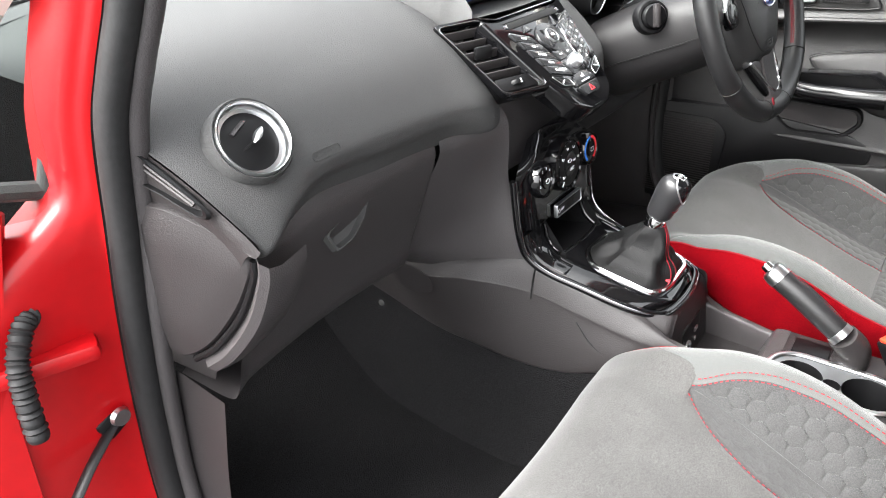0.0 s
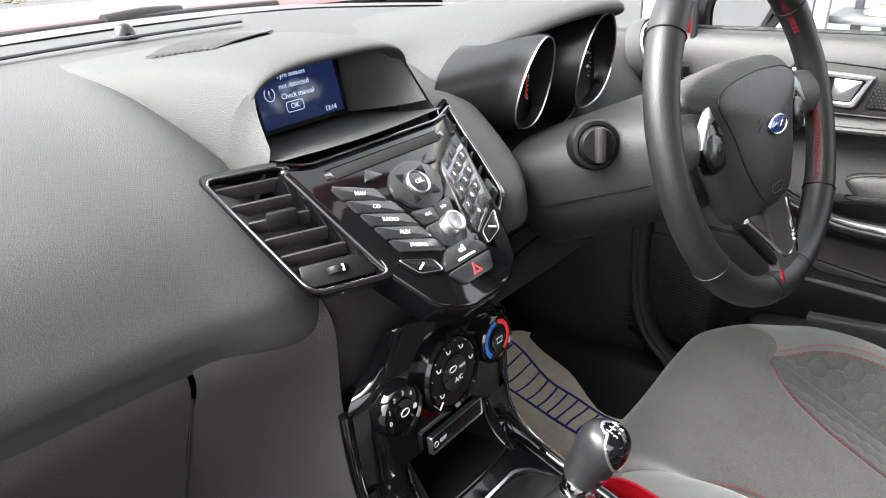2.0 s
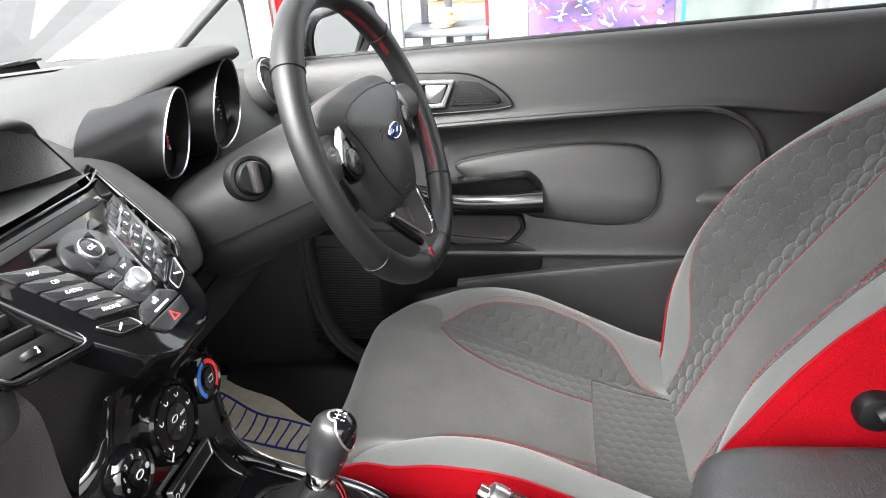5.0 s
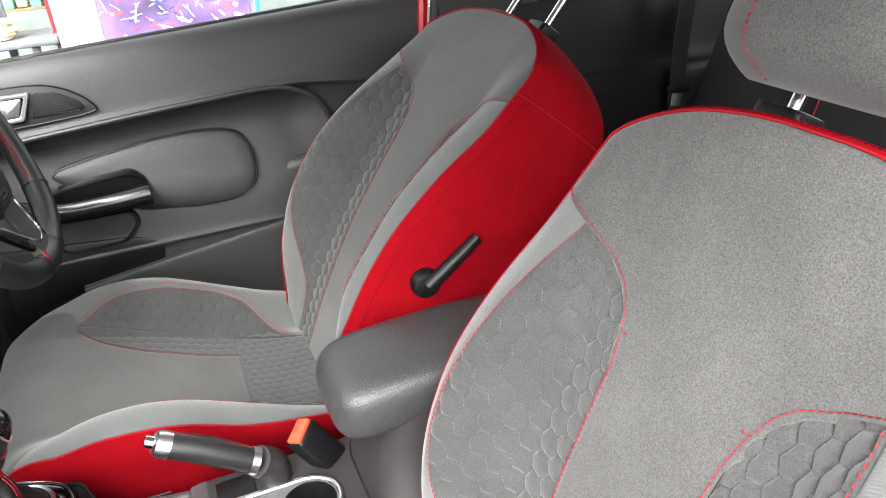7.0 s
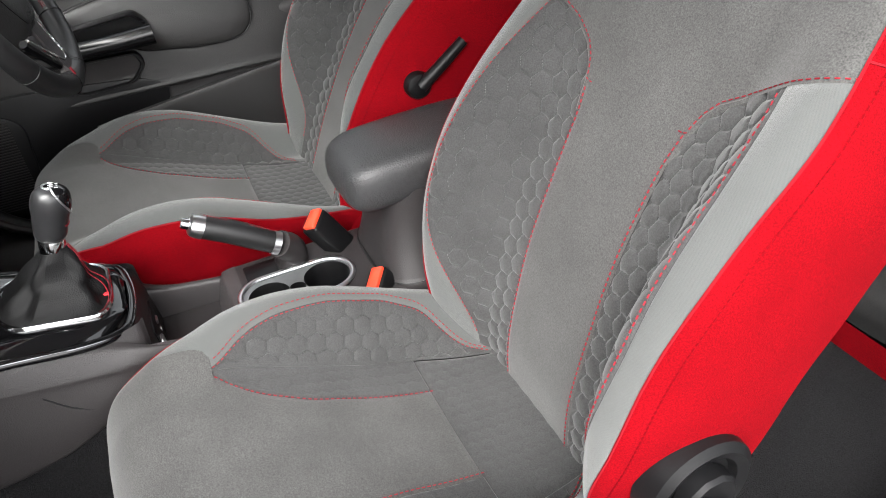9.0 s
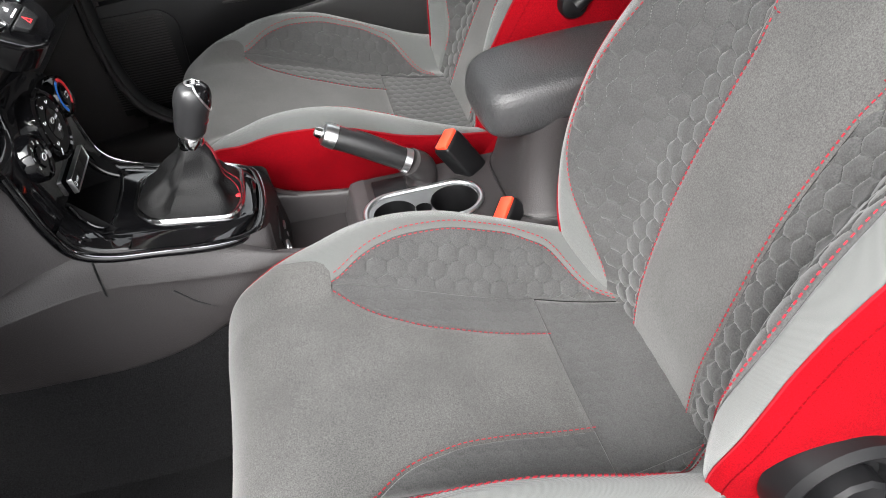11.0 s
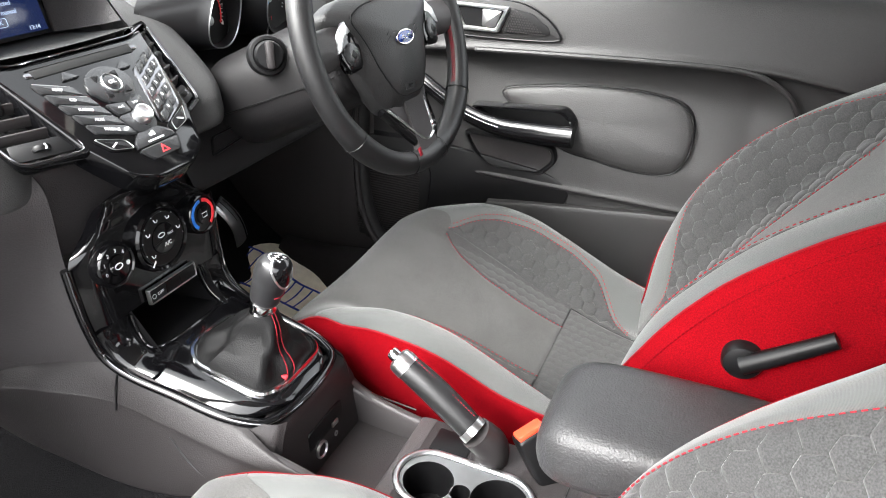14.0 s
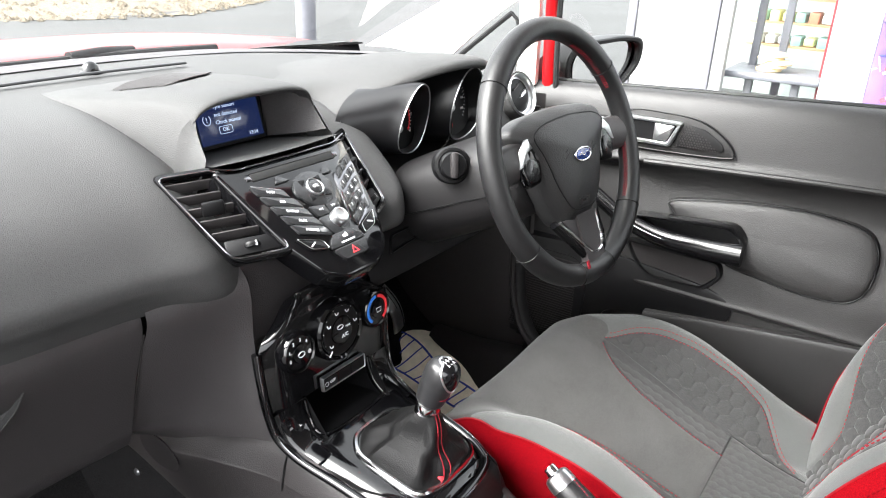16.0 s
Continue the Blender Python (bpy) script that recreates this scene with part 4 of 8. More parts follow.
part("ok_frame", frame_plate(rounded([(-0.021, -0.018), (0.001, -0.018), (0.001, -0.0075), (-0.021, -0.0075)], 0.003), rounded([(-0.0203, -0.0173), (0.0003, -0.0173), (0.0003, -0.0082), (-0.0203, -0.0082)], 0.0025), 0.0004, SC @ pose(0, 0, 0.0016)), LCD, DISP)
part("tyre_sign", tube([SC @ V((-0.037 + 0.006 * math.cos(a), 0.003 + 0.0065 * math.sin(a), 0.002)) for a in np.linspace(2.3, 7.1, 20)], 0.0005, 5), LCD, DISP)
text("!", 0.010, SC @ pose(-0.037, 0.003, 0.0018), LCD, DISP)
# speaker grille on the back of the display hood
def grille_span(x):
    return interp(x, (-0.085, -0.05, 0.0, 0.05, 0.095), (0.800, 0.748, 0.764, 0.790, 0.836)), interp(x, (-0.085, -0.05, 0.0, 0.05, 0.095), (0.812, 0.834, 0.846, 0.852, 0.850))


def grille_z(x, y):
    return 1.0240 - max(0, y - 0.76) * 0.10 - 0.007 * abs((x - 0.01) / 0.095) ** 2.2


SG = part("speaker_grille", loft([[V((x, y0 + (y1 - y0) * f, grille_z(x, y0 + (y1 - y0) * f))) for f in (0, 0.5, 1)] for x, (y0, y1) in [(x, grille_span(x)) for x in np.linspace(-0.085, 0.095, 12)]], 8, 40), DASH, D, "fine ribbed speaker grille")
rb = bmesh.new()
for x in np.arange(-0.082, 0.094, 0.0036):
    y0, y1 = grille_span(x)
    tube([V((x, y, grille_z(x, y) + 0.0004)) for y in np.linspace(y0, y1, 5)], 0.0008, 5, bm=rb)
part("grille_rib", rb, LOWER, SG)

# instrument hood and gauges
def ih(x, yf, zf, zr=0.990, up_=0.004):
    """A section along the hood at x: root on the pad, crest, rounded lip, underside."""
    return [V((x, *q)) for q in ((0.93, zr), (0.84, zr + 0.35 * max(0, zf - zr)), (0.75, zr + 0.72 * max(0, zf - zr) + 0.003), (yf + 0.055, zf + up_), (yf + 0.012, zf + up_ - 0.001), (yf, zf - 0.004), (yf + 0.006, zf - 0.013), (yf + 0.05, zf - 0.019), (0.70, zf - 0.030))]


part("instrument_hood", loft([ih(0.165, 0.675, 0.950, 0.985, 0.001), ih(0.200, 0.648, 0.973), ih(0.245, 0.617, 1.000), ih(0.290, 0.588, 1.018), ih(0.335, 0.568, 1.028), ih(0.385, 0.560, 1.031), ih(0.430, 0.558, 1.028), ih(0.458, 0.572, 1.020), ih(0.480, 0.610, 1.004, 0.980), ih(0.500, 0.66, 0.970, 0.972, 0.001)], 60, 90), DASH, D, "hood over the instruments")
INS = thing("instrument_cluster", "instrument cluster with two slanted dials in black pods", "instrument cluster", at=(0.32, 0.66, 0.93))
part("surround", loft([[V((x, 0.71 - 0.06 * abs((x - 0.335) / 0.16) ** 2, 0.998 - 0.04 * abs((x - 0.335) / 0.16) ** 3)), V((x, 0.695 - 0.05 * abs((x - 0.335) / 0.16) ** 2, 0.94)), V((x, 0.655 - 0.04 * abs((x - 0.335) / 0.16) ** 2, 0.892)), V((x, 0.585, 0.868))] for x in np.linspace(0.170, 0.500, 9)], 30, 50), BLACKP, INS)
tinfo = ((0.276, 0.586, 0.950, 0.046, 10, 0.80), (0.420, 0.582, 0.954, 0.052, -6, 0.98))
for k, (gx, gy, gz, gr, lean, wide) in enumerate(tinfo):
    gm = axes((gx - 0.002, gy + 0.026, gz - 0.004), (1, 0.05, 0), (0, 0.10, 0.99))
    rm = axes((gx, gy, gz), (1, 0.05, 0), (0, -0.16, 0.99)) @ pose(0, 0, 0, 0, 0, -lean)

    def ell(sc, zz, mm=None):
        """A slanted teardrop, fuller at its foot."""
        out = []
        for a in np.linspace(0, math.tau, 72, endpoint=False):
            c, s_ = math.cos(a), math.sin(a)
            p = V((gr * wide * sc * math.copysign(abs(c) ** 0.86, c) * (1 - 0.16 * s_), gr * 1.20 * sc * math.copysign(abs(s_) ** (0.80 if s_ < 0 else 1.0), s_), zz))
            out.append((mm or rm) @ p)
        return out
    reach = 2.35 if k == 0 else 1.5
    base = [gm @ V(((gr * (reach if math.cos(a) < 0 else 1.35)) * math.cos(a), gr * 1.26 * math.sin(a), -0.045)) for a in np.linspace(0, math.tau, 72, endpoint=False)]
    pb = bmesh.new()
    midr = [b_.lerp(e, 0.5) for b_, e in zip(base, ell(1.10, -0.010))]
    near = [b_.lerp(e, 0.85) for b_, e in zip(base, ell(1.05, -0.006))]
    grid(pb, [base, midr, near, ell(1.035, -0.003), ell(1.018, 0.0)], close_u=True)
    pod = part("gauge_pod", pb, PODBLACK, INS, "satin black dial pod with a silver rim")
    pb = bmesh.new()
    grid(pb, [ell(1.018, 0.0), ell(1.010, 0.0018), ell(0.994, 0.0018), ell(0.985, 0.0)], close_u=True)
    part("rim", pb, SATIN, pod, "thin silver rim")
    pb = bmesh.new()
    grid(pb, [ell(0.985, 0.0), ell(0.95, -0.012), ell(0.93, 0.0, gm)], close_u=True)
    part("dial_wall", pb, PODBLACK, pod)
    pb = bmesh.new()
    grid(pb, [ell(0.935, 0.0, gm), ell(0.5, 0.0, gm), ell(0.02, 0.0, gm)], close_u=True)
    part("dial_face", pb, BLACKP, pod)
    tk = bmesh.new()
    for j in range(28):
        a = radians(215 - j * 9.4)
        long = 0.006 if j % 4 == 0 else 0.0035
        rr = gr * 0.70 - long / 2
        rbox((long, 0.0009, 0.0006), gm @ pose(rr * wide * math.cos(a), rr * math.sin(a) * 1.10, 0.001, 0, 0, math.degrees(a)), 0, bm=tk)
    part("tick_marks", tk, WHITEINK, pod)
    if k == 0:
        arc = [gm @ V((gr * 0.56 * wide * math.cos(a), gr * 0.62 * math.sin(a), 0.0015)) for a in np.linspace(radians(48), radians(-42), 14)]
        part("red_zone", tube(arc, 0.0010, 5), REDINK, pod)
        for j in range(5):
            q_ = arc[j * 3]
            part("zone_tick", rbox((0.006, 0.0012, 0.0006), axes(q_, gm.to_3x3() @ V((1, 0.1 - 0.1 * j, 0)), gm.to_3x3() @ V((0, 1, 0))), 0), REDINK, pod)
        for j, ch in enumerate("678"):
            a = radians(50 - 44 * j)
            text(ch, 0.0075, gm @ pose(gr * 0.74 * wide * math.cos(a), gr * 0.74 * math.sin(a), 0.001), WHITEINK, pod)
    else:
        for j, ch in enumerate(("20", "40", "60", "80", "100", "120", "140")):
            a = radians(205 - 38 * j)
            text(ch, 0.0062, gm @ pose(gr * 0.50 * wide * math.cos(a), gr * 0.54 * math.sin(a), 0.001), WHITEINK, pod)
        text("!", 0.009, gm @ pose(-0.010, -0.036, 0.001), REDINK, pod)
    hx, hy = (-0.012, -0.012) if k == 0 else (-0.014, -0.004)
    part("needle_hub", revolve([(0.0, 0.007), (0.0055, 0.0065), (0.007, 0.005), (0.0072, 0.0)], gm @ pose(hx, hy, 0.001), 20), SATIN, pod, "pale needle hub")
    part("needle", tube([gm @ V((hx, hy, 0.0045)), gm @ V((hx - 0.012, hy - 0.017, 0.004)), gm @ V((hx - 0.019, hy - 0.027, 0.003))], lambda t: 0.0022 - 0.0012 * t, 6), mat("light_blue_needle", (0.10, 0.42, 0.70), 0.4), pod, "light blue needle")
part("trim_strip", tube(spline([(0.300, 0.590, 0.884), (0.330, 0.583, 0.886), (0.356, 0.580, 0.896), (0.368, 0.582, 0.910)], 24), 0.0016, 6), DARKCHROME, INS, "thin grey trim strip")
part("mid_display", rbox((0.030, 0.050, 0.004), axes((0.318, 0.668, 0.925), (1, 0, 0), (0, 0.3, 0.95)), 0.001), BLACKP, INS)

# ---------------------------------------------------------------- audio unit
S_TOP, S_BOT = V((0, 0.602, 0.962)), V((0, 0.452, 0.830))
A = thing("audio_unit", "gloss black audio panel with grey keys and a silver knob", "car radio", at=(0, 0.52, 0.88))
down = (S_BOT - S_TOP).normalized()
PM = axes((S_TOP + S_BOT) / 2, (1, 0, 0), -down)
outl = rounded([(-0.112, 0.0875), (-0.085, 0.079), (0.085, 0.079), (0.112, 0.0875), (0.096, 0.02), (0.082, -0.035), (0.058, -0.082), (0.028, -0.099), (-0.028, -0.099), (-0.058, -0.082), (-0.082, -0.035), (-0.096, 0.02)], 0.010)
part("faceplate", plate(outl, 0.03, PM @ pose(0, 0, -0.030), 0.005, 3), GLOSS, A)
lip = [PM @ V((x, y, 0.002)) for x, y in ((-0.1136, 0.0886), (-0.105, 0.0858), (-0.084, 0.0793), (-0.05, 0.0786), (0.05, 0.0786), (0.084, 0.0793), (0.105, 0.0858), (0.1136, 0.0886))]
part("silver_edge", tube(spline(lip, 50), 0.0012, 8), DARKCHROME, A, "thin silver edge")
# No opening is cut: a near-black bar paints the darkness inside the disc slot.
part("cd_slot", rbox((0.142, 0.0105, 0.0016), PM @ pose(0.002, 0.0630, 0.0006), 0.0005), mat("slot_shade_black", (0.002, 0.002, 0.002), 0.8), A, "black bar standing in for the dark opening of the disc slot")
part("slot_lip", rbox((0.150, 0.0016, 0.002), PM @ pose(0.002, 0.0692, 0.0004), 0.0008), GLOSS, A)
for s in (-1, 1):
    part("slot_tab", plate(rounded([(-0.004, -0.003), (0.004, -0.003), (0.004, 0.003), (-0.004, 0.003)], 0.0015), 0.0014, PM @ pose(0.002 + s * 0.0755, 0.0630, 0.0), 0.0004), DARKCHROME, A, "bright slot end")
for s in (-1, 1):
    part("eject_key", plate(rounded([(-0.012, -0.005), (0.012, -0.005), (s * 0.004, 0.007)], 0.003), 0.003, PM @ pose(s * 0.036 + 0.004, 0.047 - 0.003 * s, 0.0), 0.001), GREYKEY, A)
for k, lab in enumerate(("NAV", "CD", "RADIO", "AUX", "PHONE")):
    xa, ya = -0.081 + 0.0045 * k, 0.052 - 0.0157 * k
    xb = -0.036 + 0.0045 * k if k else -0.040
    sl_ = -0.39 * (xb - xa)
    o = rounded([(xa, ya), (xb, ya + sl_), (xb + 0.0045, ya + sl_ - 0.0145), (xa + 0.004, ya - 0.0145)], 0.0025, 3)
    key = part("mode_key", plate(o, 0.0042, PM @ pose(0, 0, -0.001), 0.0012), GREYKEY, A, "grey mode key")
    text(lab, 0.0055, PM @ pose((xa + xb) / 2 + 0.002, ya - 0.0072 + sl_ * 0.5, 0.0034, 0, 0, math.degrees(math.atan(-0.39))), WHITEINK, key)
    part("key_line", tube([PM @ V((xa + 0.003, ya + 0.0004, 0.0016)), PM @ V((xb - 0.001, ya + sl_ * 0.97 + 0.0004, 0.0016))], 0.00055, 6), SATIN, key, "fine bright edge")
ringo = [(0.006 + 0.032 * math.cos(a) * (1.0 if math.sin(a) > -0.2 else 0.9), 0.024 + 0.026 * math.sin(a)) for a in np.linspace(0, math.tau, 40, endpoint=False)]
part("control_ring", plate(ringo, 0.005, PM @ pose(0, 0, -0.001), 0.002), GREYKEY, A, "grey cursor ring")
part("ok_rim", revolve([(0.0125, 0.0), (0.0125, 0.0065), (0.0115, 0.0075), (0.0105, 0.0065), (0.0105, 0.0)], PM @ pose(0.006, 0.025, 0), 32), SATIN, A)
okk = part("ok_key", revolve([(0.0104, 0.0), (0.0104, 0.0062), (0.009, 0.0072), (0.0, 0.0076)], PM @ pose(0.006, 0.025, 0), 32), GREYKEY, A)
text("OK", 0.0068, PM @ pose(0.006, 0.025, 0.0076), WHITEINK, okk)
for a in (45, 135, 225, 315):
    cx, cy = 0.006 + 0.021 * math.cos(radians(a)), 0.024 + 0.018 * math.sin(radians(a))
    part("arrow_key", plate(rounded([(-0.006, -0.004), (0.006, -0.004), (0.0, 0.005)], 0.002), 0.0052, PM @ pose(cx, cy, 0.0, 0, 0, a - 90), 0.001), BLACKP, A)
for s in (-1, 1):
    o = [(0.004 + s * 0.001, 0.000), (0.004 + s * 0.026, 0.004 if s < 0 else 0.003), (0.004 + s * 0.020, -0.013), (0.004 + s * 0.001, -0.013)]
    tk_ = part("track_key", plate(rounded(o if s > 0 else o[::-1], 0.002), 0.004, PM @ pose(0, -0.001, -0.0005), 0.001), GREYKEY, A)
    text("<<" if s < 0 else ">>", 0.007, PM @ pose(0.004 + s * 0.011, -0.006, 0.0038), WHITEINK, tk_)
vo = part("volume_seat", plate(rounded([(-0.020, -0.014), (0.026, -0.014), (0.022, -0.036), (0.010, -0.046), (-0.012, -0.040)], 0.006), 0.003, PM @ pose(0, -0.001, 0), 0.001), GREYKEY, A)
kp = part("volume_knob", revolve([(0.0112, 0.0), (0.0110, 0.010), (0.0103, 0.0115), (0.0086, 0.0118), (0.0078, 0.0105), (0.0, 0.0100)], PM @ pose(0.0072, -0.0245, 0.002), 36), SATIN, A, "ribbed silver volume knob")
# number keys
pad_o = rounded([(0.050, 0.034), (0.088, 0.053), (0.098, 0.044), (0.072, -0.026), (0.034, -0.044), (0.028, -0.036)], 0.006)
part("keypad", plate(pad_o, 0.0015, PM, 0.0008), DARKCHROME, A, "silver keypad frame")
names = (("", ""), ("1", "2", "3"), ("4", "5", "6"), ("7", "8", "9"), ("", "0", ""))
for r in range(5):
    for c in range(3):
        t = 1 - r / 4
        base = V((0.0385, -0.0315, 0)) + V((0.0215, 0.0665, 0)) * t
        q = base + V((0.0140, 0.0075, 0)) * (c) * (0.9 + 0.1 * t)
        o = rounded([(-0.0062, -0.0088), (0.0048, -0.0042), (0.0078, 0.0072), (-0.0036, 0.0030)], 0.0015, 3)
        nk = part("number_key", plate(o, 0.0042, PM @ pose(q.x, q.y, 0), 0.001), GREYKEY, A)
        lab = names[r][c] if r and c < len(names[r]) else ""
        if lab:
            text(lab, 0.0068, PM @ pose(q.x, q.y, 0.0042), WHITEINK, nk)
for s in (-1, 1):
    o = [(s * 0.070, -0.030), (s * 0.036, -0.044), (s * 0.033, -0.057), (s * 0.058, -0.050)]
    ph = part("call_key", plate(rounded(o if s < 0 else o[::-1], 0.004), 0.004, PM, 0.001), BLACKP, A)
    part("key_rim", frame_plate(rounded(o if s < 0 else o[::-1], 0.004), [(x * 0.94 + s * 0.0030, y * 0.94 - 0.0026) for x, y in rounded(o if s < 0 else o[::-1], 0.004)], 0.0012, PM @ pose(0, 0, 0.0036)), SATIN, ph)
    part("sign", rbox((0.009, 0.0018, 0.0006), PM @ pose(s * 0.052, -0.0445, 0.0042, 0, 0, -s * 22), 0), WHITEINK, ph)
lk = part("lock_key", plate(rounded([(-0.028, -0.052), (-0.016, -0.042), (0.016, -0.042), (0.028, -0.052), (0.030, -0.060), (-0.030, -0.060)], 0.003), 0.004, PM, 0.001), GREYKEY, A)
text("o8", 0.009, PM @ pose(0, -0.0485, 0.004), WHITEINK, lk)
part("light_bar", rbox((0.024, 0.0022, 0.0012), PM @ pose(0, -0.0565, 0.0042), 0.0004), WHITEINK, lk)
hzk = part("hazard_key", plate(rounded([(-0.030, -0.0615), (0.030, -0.0615), (0.020, -0.078), (-0.020, -0.078)], 0.004), 0.004, PM, 0.001), GREYKEY, A)
part("hazard_sign", frame_plate([(-0.0062, -0.0745), (0.0062, -0.0745), (0.0, -0.0640)], [(-0.0036, -0.0730), (0.0036, -0.0730), (0.0, -0.0668)], 0.0005, PM @ pose(0, 0, 0.0040)), REDINK, hzk, "red warning triangle")
AB = part("airbag_lamp", rbox((0.050, 0.009, 0.004), PM @ pose(0.002, -0.0925, -0.004, 14), 0.002), GLOSS, A)
part("lamp_sign", rbox((0.012, 0.0035, 0.0006), PM @ pose(0.010, -0.0925, -0.0018, 14), 0), glow("amber_lamp", (1.0, 0.25, 0.02), 0.8), AB)
part("lamp_print", rbox((0.014, 0.0018, 0.0006), PM @ pose(-0.008, -0.0925, -0.0018, 14), 0), GREYKEY, AB)


# centre vents on either side of the audio unit
def corner_vent(s):
    q = [V((s * x, y, z)) for x, y, z in ((-0.158, 0.637, 0.944), (-0.099, 0.602, 0.950), (-0.074, 0.502, 0.866), (-0.136, 0.536, 0.862))]
    c = sum(q, V()) / 4
    xa = ((q[1] - q[0]) + (q[2] - q[3])).normalized()
    ya = ((q[0] - q[3]) + (q[1] - q[2])).normalized()
    m = axes(c, xa, ya)
    if (m.to_3x3() @ V((0, 0, 1))).y > 0:
        m = axes(c, -xa, ya)
    inv = m.inverted()
    o = [tuple((inv @ p)[:2]) for p in q]
    area = sum(o[i][0] * o[(i + 1) % 4][1] - o[(i + 1) % 4][0] * o[i][1] for i in range(4))
    if area < 0:
        o = o[::-1]
    oo = rounded(o, 0.012, 6)
    cx, cy = sum(p[0] for p in oo) / len(oo), sum(p[1] for p in oo) / len(oo)
    sc = lambda k: [(cx + (x - cx) * k, cy + (y - cy) * k) for x, y in oo]
    VN = thing("air_vent", "air vent with dark slats in a chrome-edged frame", "air vent", "centre vents", c)
    part("frame", frame_plate(sc(1.06), sc(0.93), 0.010, m @ pose(0, 0, -0.004)), GLOSS, VN, "gloss black frame")
    part("chrome_edge", tube([m @ V((x, y, 0.0055)) for x, y in sc(0.965)], 0.0012, 8, True), DARKCHROME, VN, "chrome edge")
    bx = bmesh.new()
    grid(bx, [[m @ V((x, y, z)) for x, y in sc(k)] for k, z in ((0.95, 0.002), (0.92, -0.035), (0.05, -0.035))], close_u=True)
    part("duct", bx, BLACKP, VN)
    # slats run along the local x between the slanted sides
    lo, hi = min(p[1] for p in o), max(p[1] for p in o)
    def xs(y):
        hits = []
        for i in range(4):
            (x0, y0), (x1, y1) = o[i], o[(i + 1) % 4]
            if (y0 - y) * (y1 - y) < 0:
                hits.append(x0 + (x1 - x0) * (y - y0) / (y1 - y0))
        return min(hits), max(hits)
    for k in range(5):
        y = lo + (hi - lo) * (0.30 + 0.145 * k)
        x0, x1 = xs(y)
        w = (x1 - x0) * 0.90
        part("slat", rbox((w, 0.013, 0.003), m @ pose((x0 + x1) / 2, y, -0.004, 55), 0.001), LOWER, VN)
        if k == 2:
            part("tab", rbox((0.026, 0.018, 0.008), m @ pose((x0 + x1) / 2 - 0.004, y, 0.002, 40), 0.003), BLACKP, VN)
    y = lo + (hi - lo) * 0.145
    x0, x1 = xs(y)
    part("wheel_panel", rbox(((x1 - x0) * 0.88, (hi - lo) * 0.18, 0.010), m @ pose((x0 + x1) / 2, y, -0.004), 0.003), BLACKP, VN)
    part("thumb_wheel", revolve([(0.0, -0.003), (0.010, -0.003), (0.011, 0.0), (0.010, 0.003), (0.0, 0.003)], m @ pose((x0 + x1) / 2, y, -0.004, 90), 24), BLACKP, VN)
    part("wheel_mark", rbox((0.002, 0.006, 0.001), m @ pose((x0 + x1) / 2 + 0.004, y, 0.0055), 0), WHITEINK, VN)


corner_vent(-1)
corner_vent(1)


# knee panel under the column, and the pocket in its upper edge
def knee(x, dy_=0.0, dz_=0.0):
    return [V((x, y + dy_, z + dz_)) for y, z in ((0.625, 0.816), (0.585, 0.812), (0.560, 0.800), (0.545, 0.772), (0.532, 0.744), (0.536, 0.734), (0.56, 0.734), (0.74, 0.752))]


part("knee_panel", loft([knee(0.105, 0.0, 0.002), knee(0.20), knee(0.30), knee(0.42, 0.006, -0.004), knee(0.52, 0.020, -0.008), knee(0.60, 0.045, -0.004), knee(0.70, 0.060, 0.010)], 40, 50), SHROUD, D, "dark plastic knee panel under the column")
pk_o = rounded([(-0.075, -0.016), (0.060, -0.004), (0.075, 0.014), (-0.060, 0.012)], 0.008, 4)
part("knee_pocket", frame_plate(pk_o, [(x * 0.94, y * 0.72) for x, y in pk_o], 0.004, axes((0.235, 0.5485, 0.785), (1, 0, 0), (0, 0.47, 0.88)) @ pose(0, 0, -0.002)), BLACKP, D, "shallow pocket edge in the knee panel")
part("panel_gap", tube(spline([(0.395, 0.566, 0.800), (0.398, 0.5475, 0.768), (0.402, 0.5365, 0.741)], 14), 0.0014, 6), BLACKP, D)

# firewall and footwell walls
tagged(part("firewall", loft([[V((x, 1.06, 0.25)), V((x, 1.07, 0.6)), V((x, 1.10, 0.945)), V((x, 1.20 - 0.05 * (x / 0.75) ** 2, 0.956))] for x in (-0.76, 0, 0.76)], 6, 6), CARPET), "black carpet on the firewall", "firewall", kind="structure")
tagged(part("kick_panel_right", loft([[V((0.715, 0.58, z)), V((0.70, 0.64, z)), V((0.685, 0.72, z)), V((0.68, 1.08, z))] for z in (0.22, 0.5, 0.93)], 14, 8), LOWER), "dark plastic kick panel", "trim", kind="structure")
tagged(part("foot_rest", rbox((0.08, 0.02, 0.22), pose(0.12, 0.90, 0.42, -30), 0.005), CARPET), "carpeted foot rest", "foot rest", kind="structure")

# ---------------------------------------------------------------- centre console
K = thing("centre_console", "dark plastic centre console with gloss black fascia and tray", "console", at=(0, 0.3, 0.45))


def row(y, z, w, n=11, crown=0.004, a=-1.0, b=1.0):
    """Points across the console from a*w to b*w, slightly crowned, with edges turned down."""
    out = []
    for i in range(n):
        t = a + (b - a) * i / (n - 1)
        out.append(V((w * t, y + (0.012 * max(0, abs(t) - 0.86) / 0.14), z + crown * (1 - t * t) - 0.010 * max(0, abs(t) - 0.86) / 0.14)))
    return out


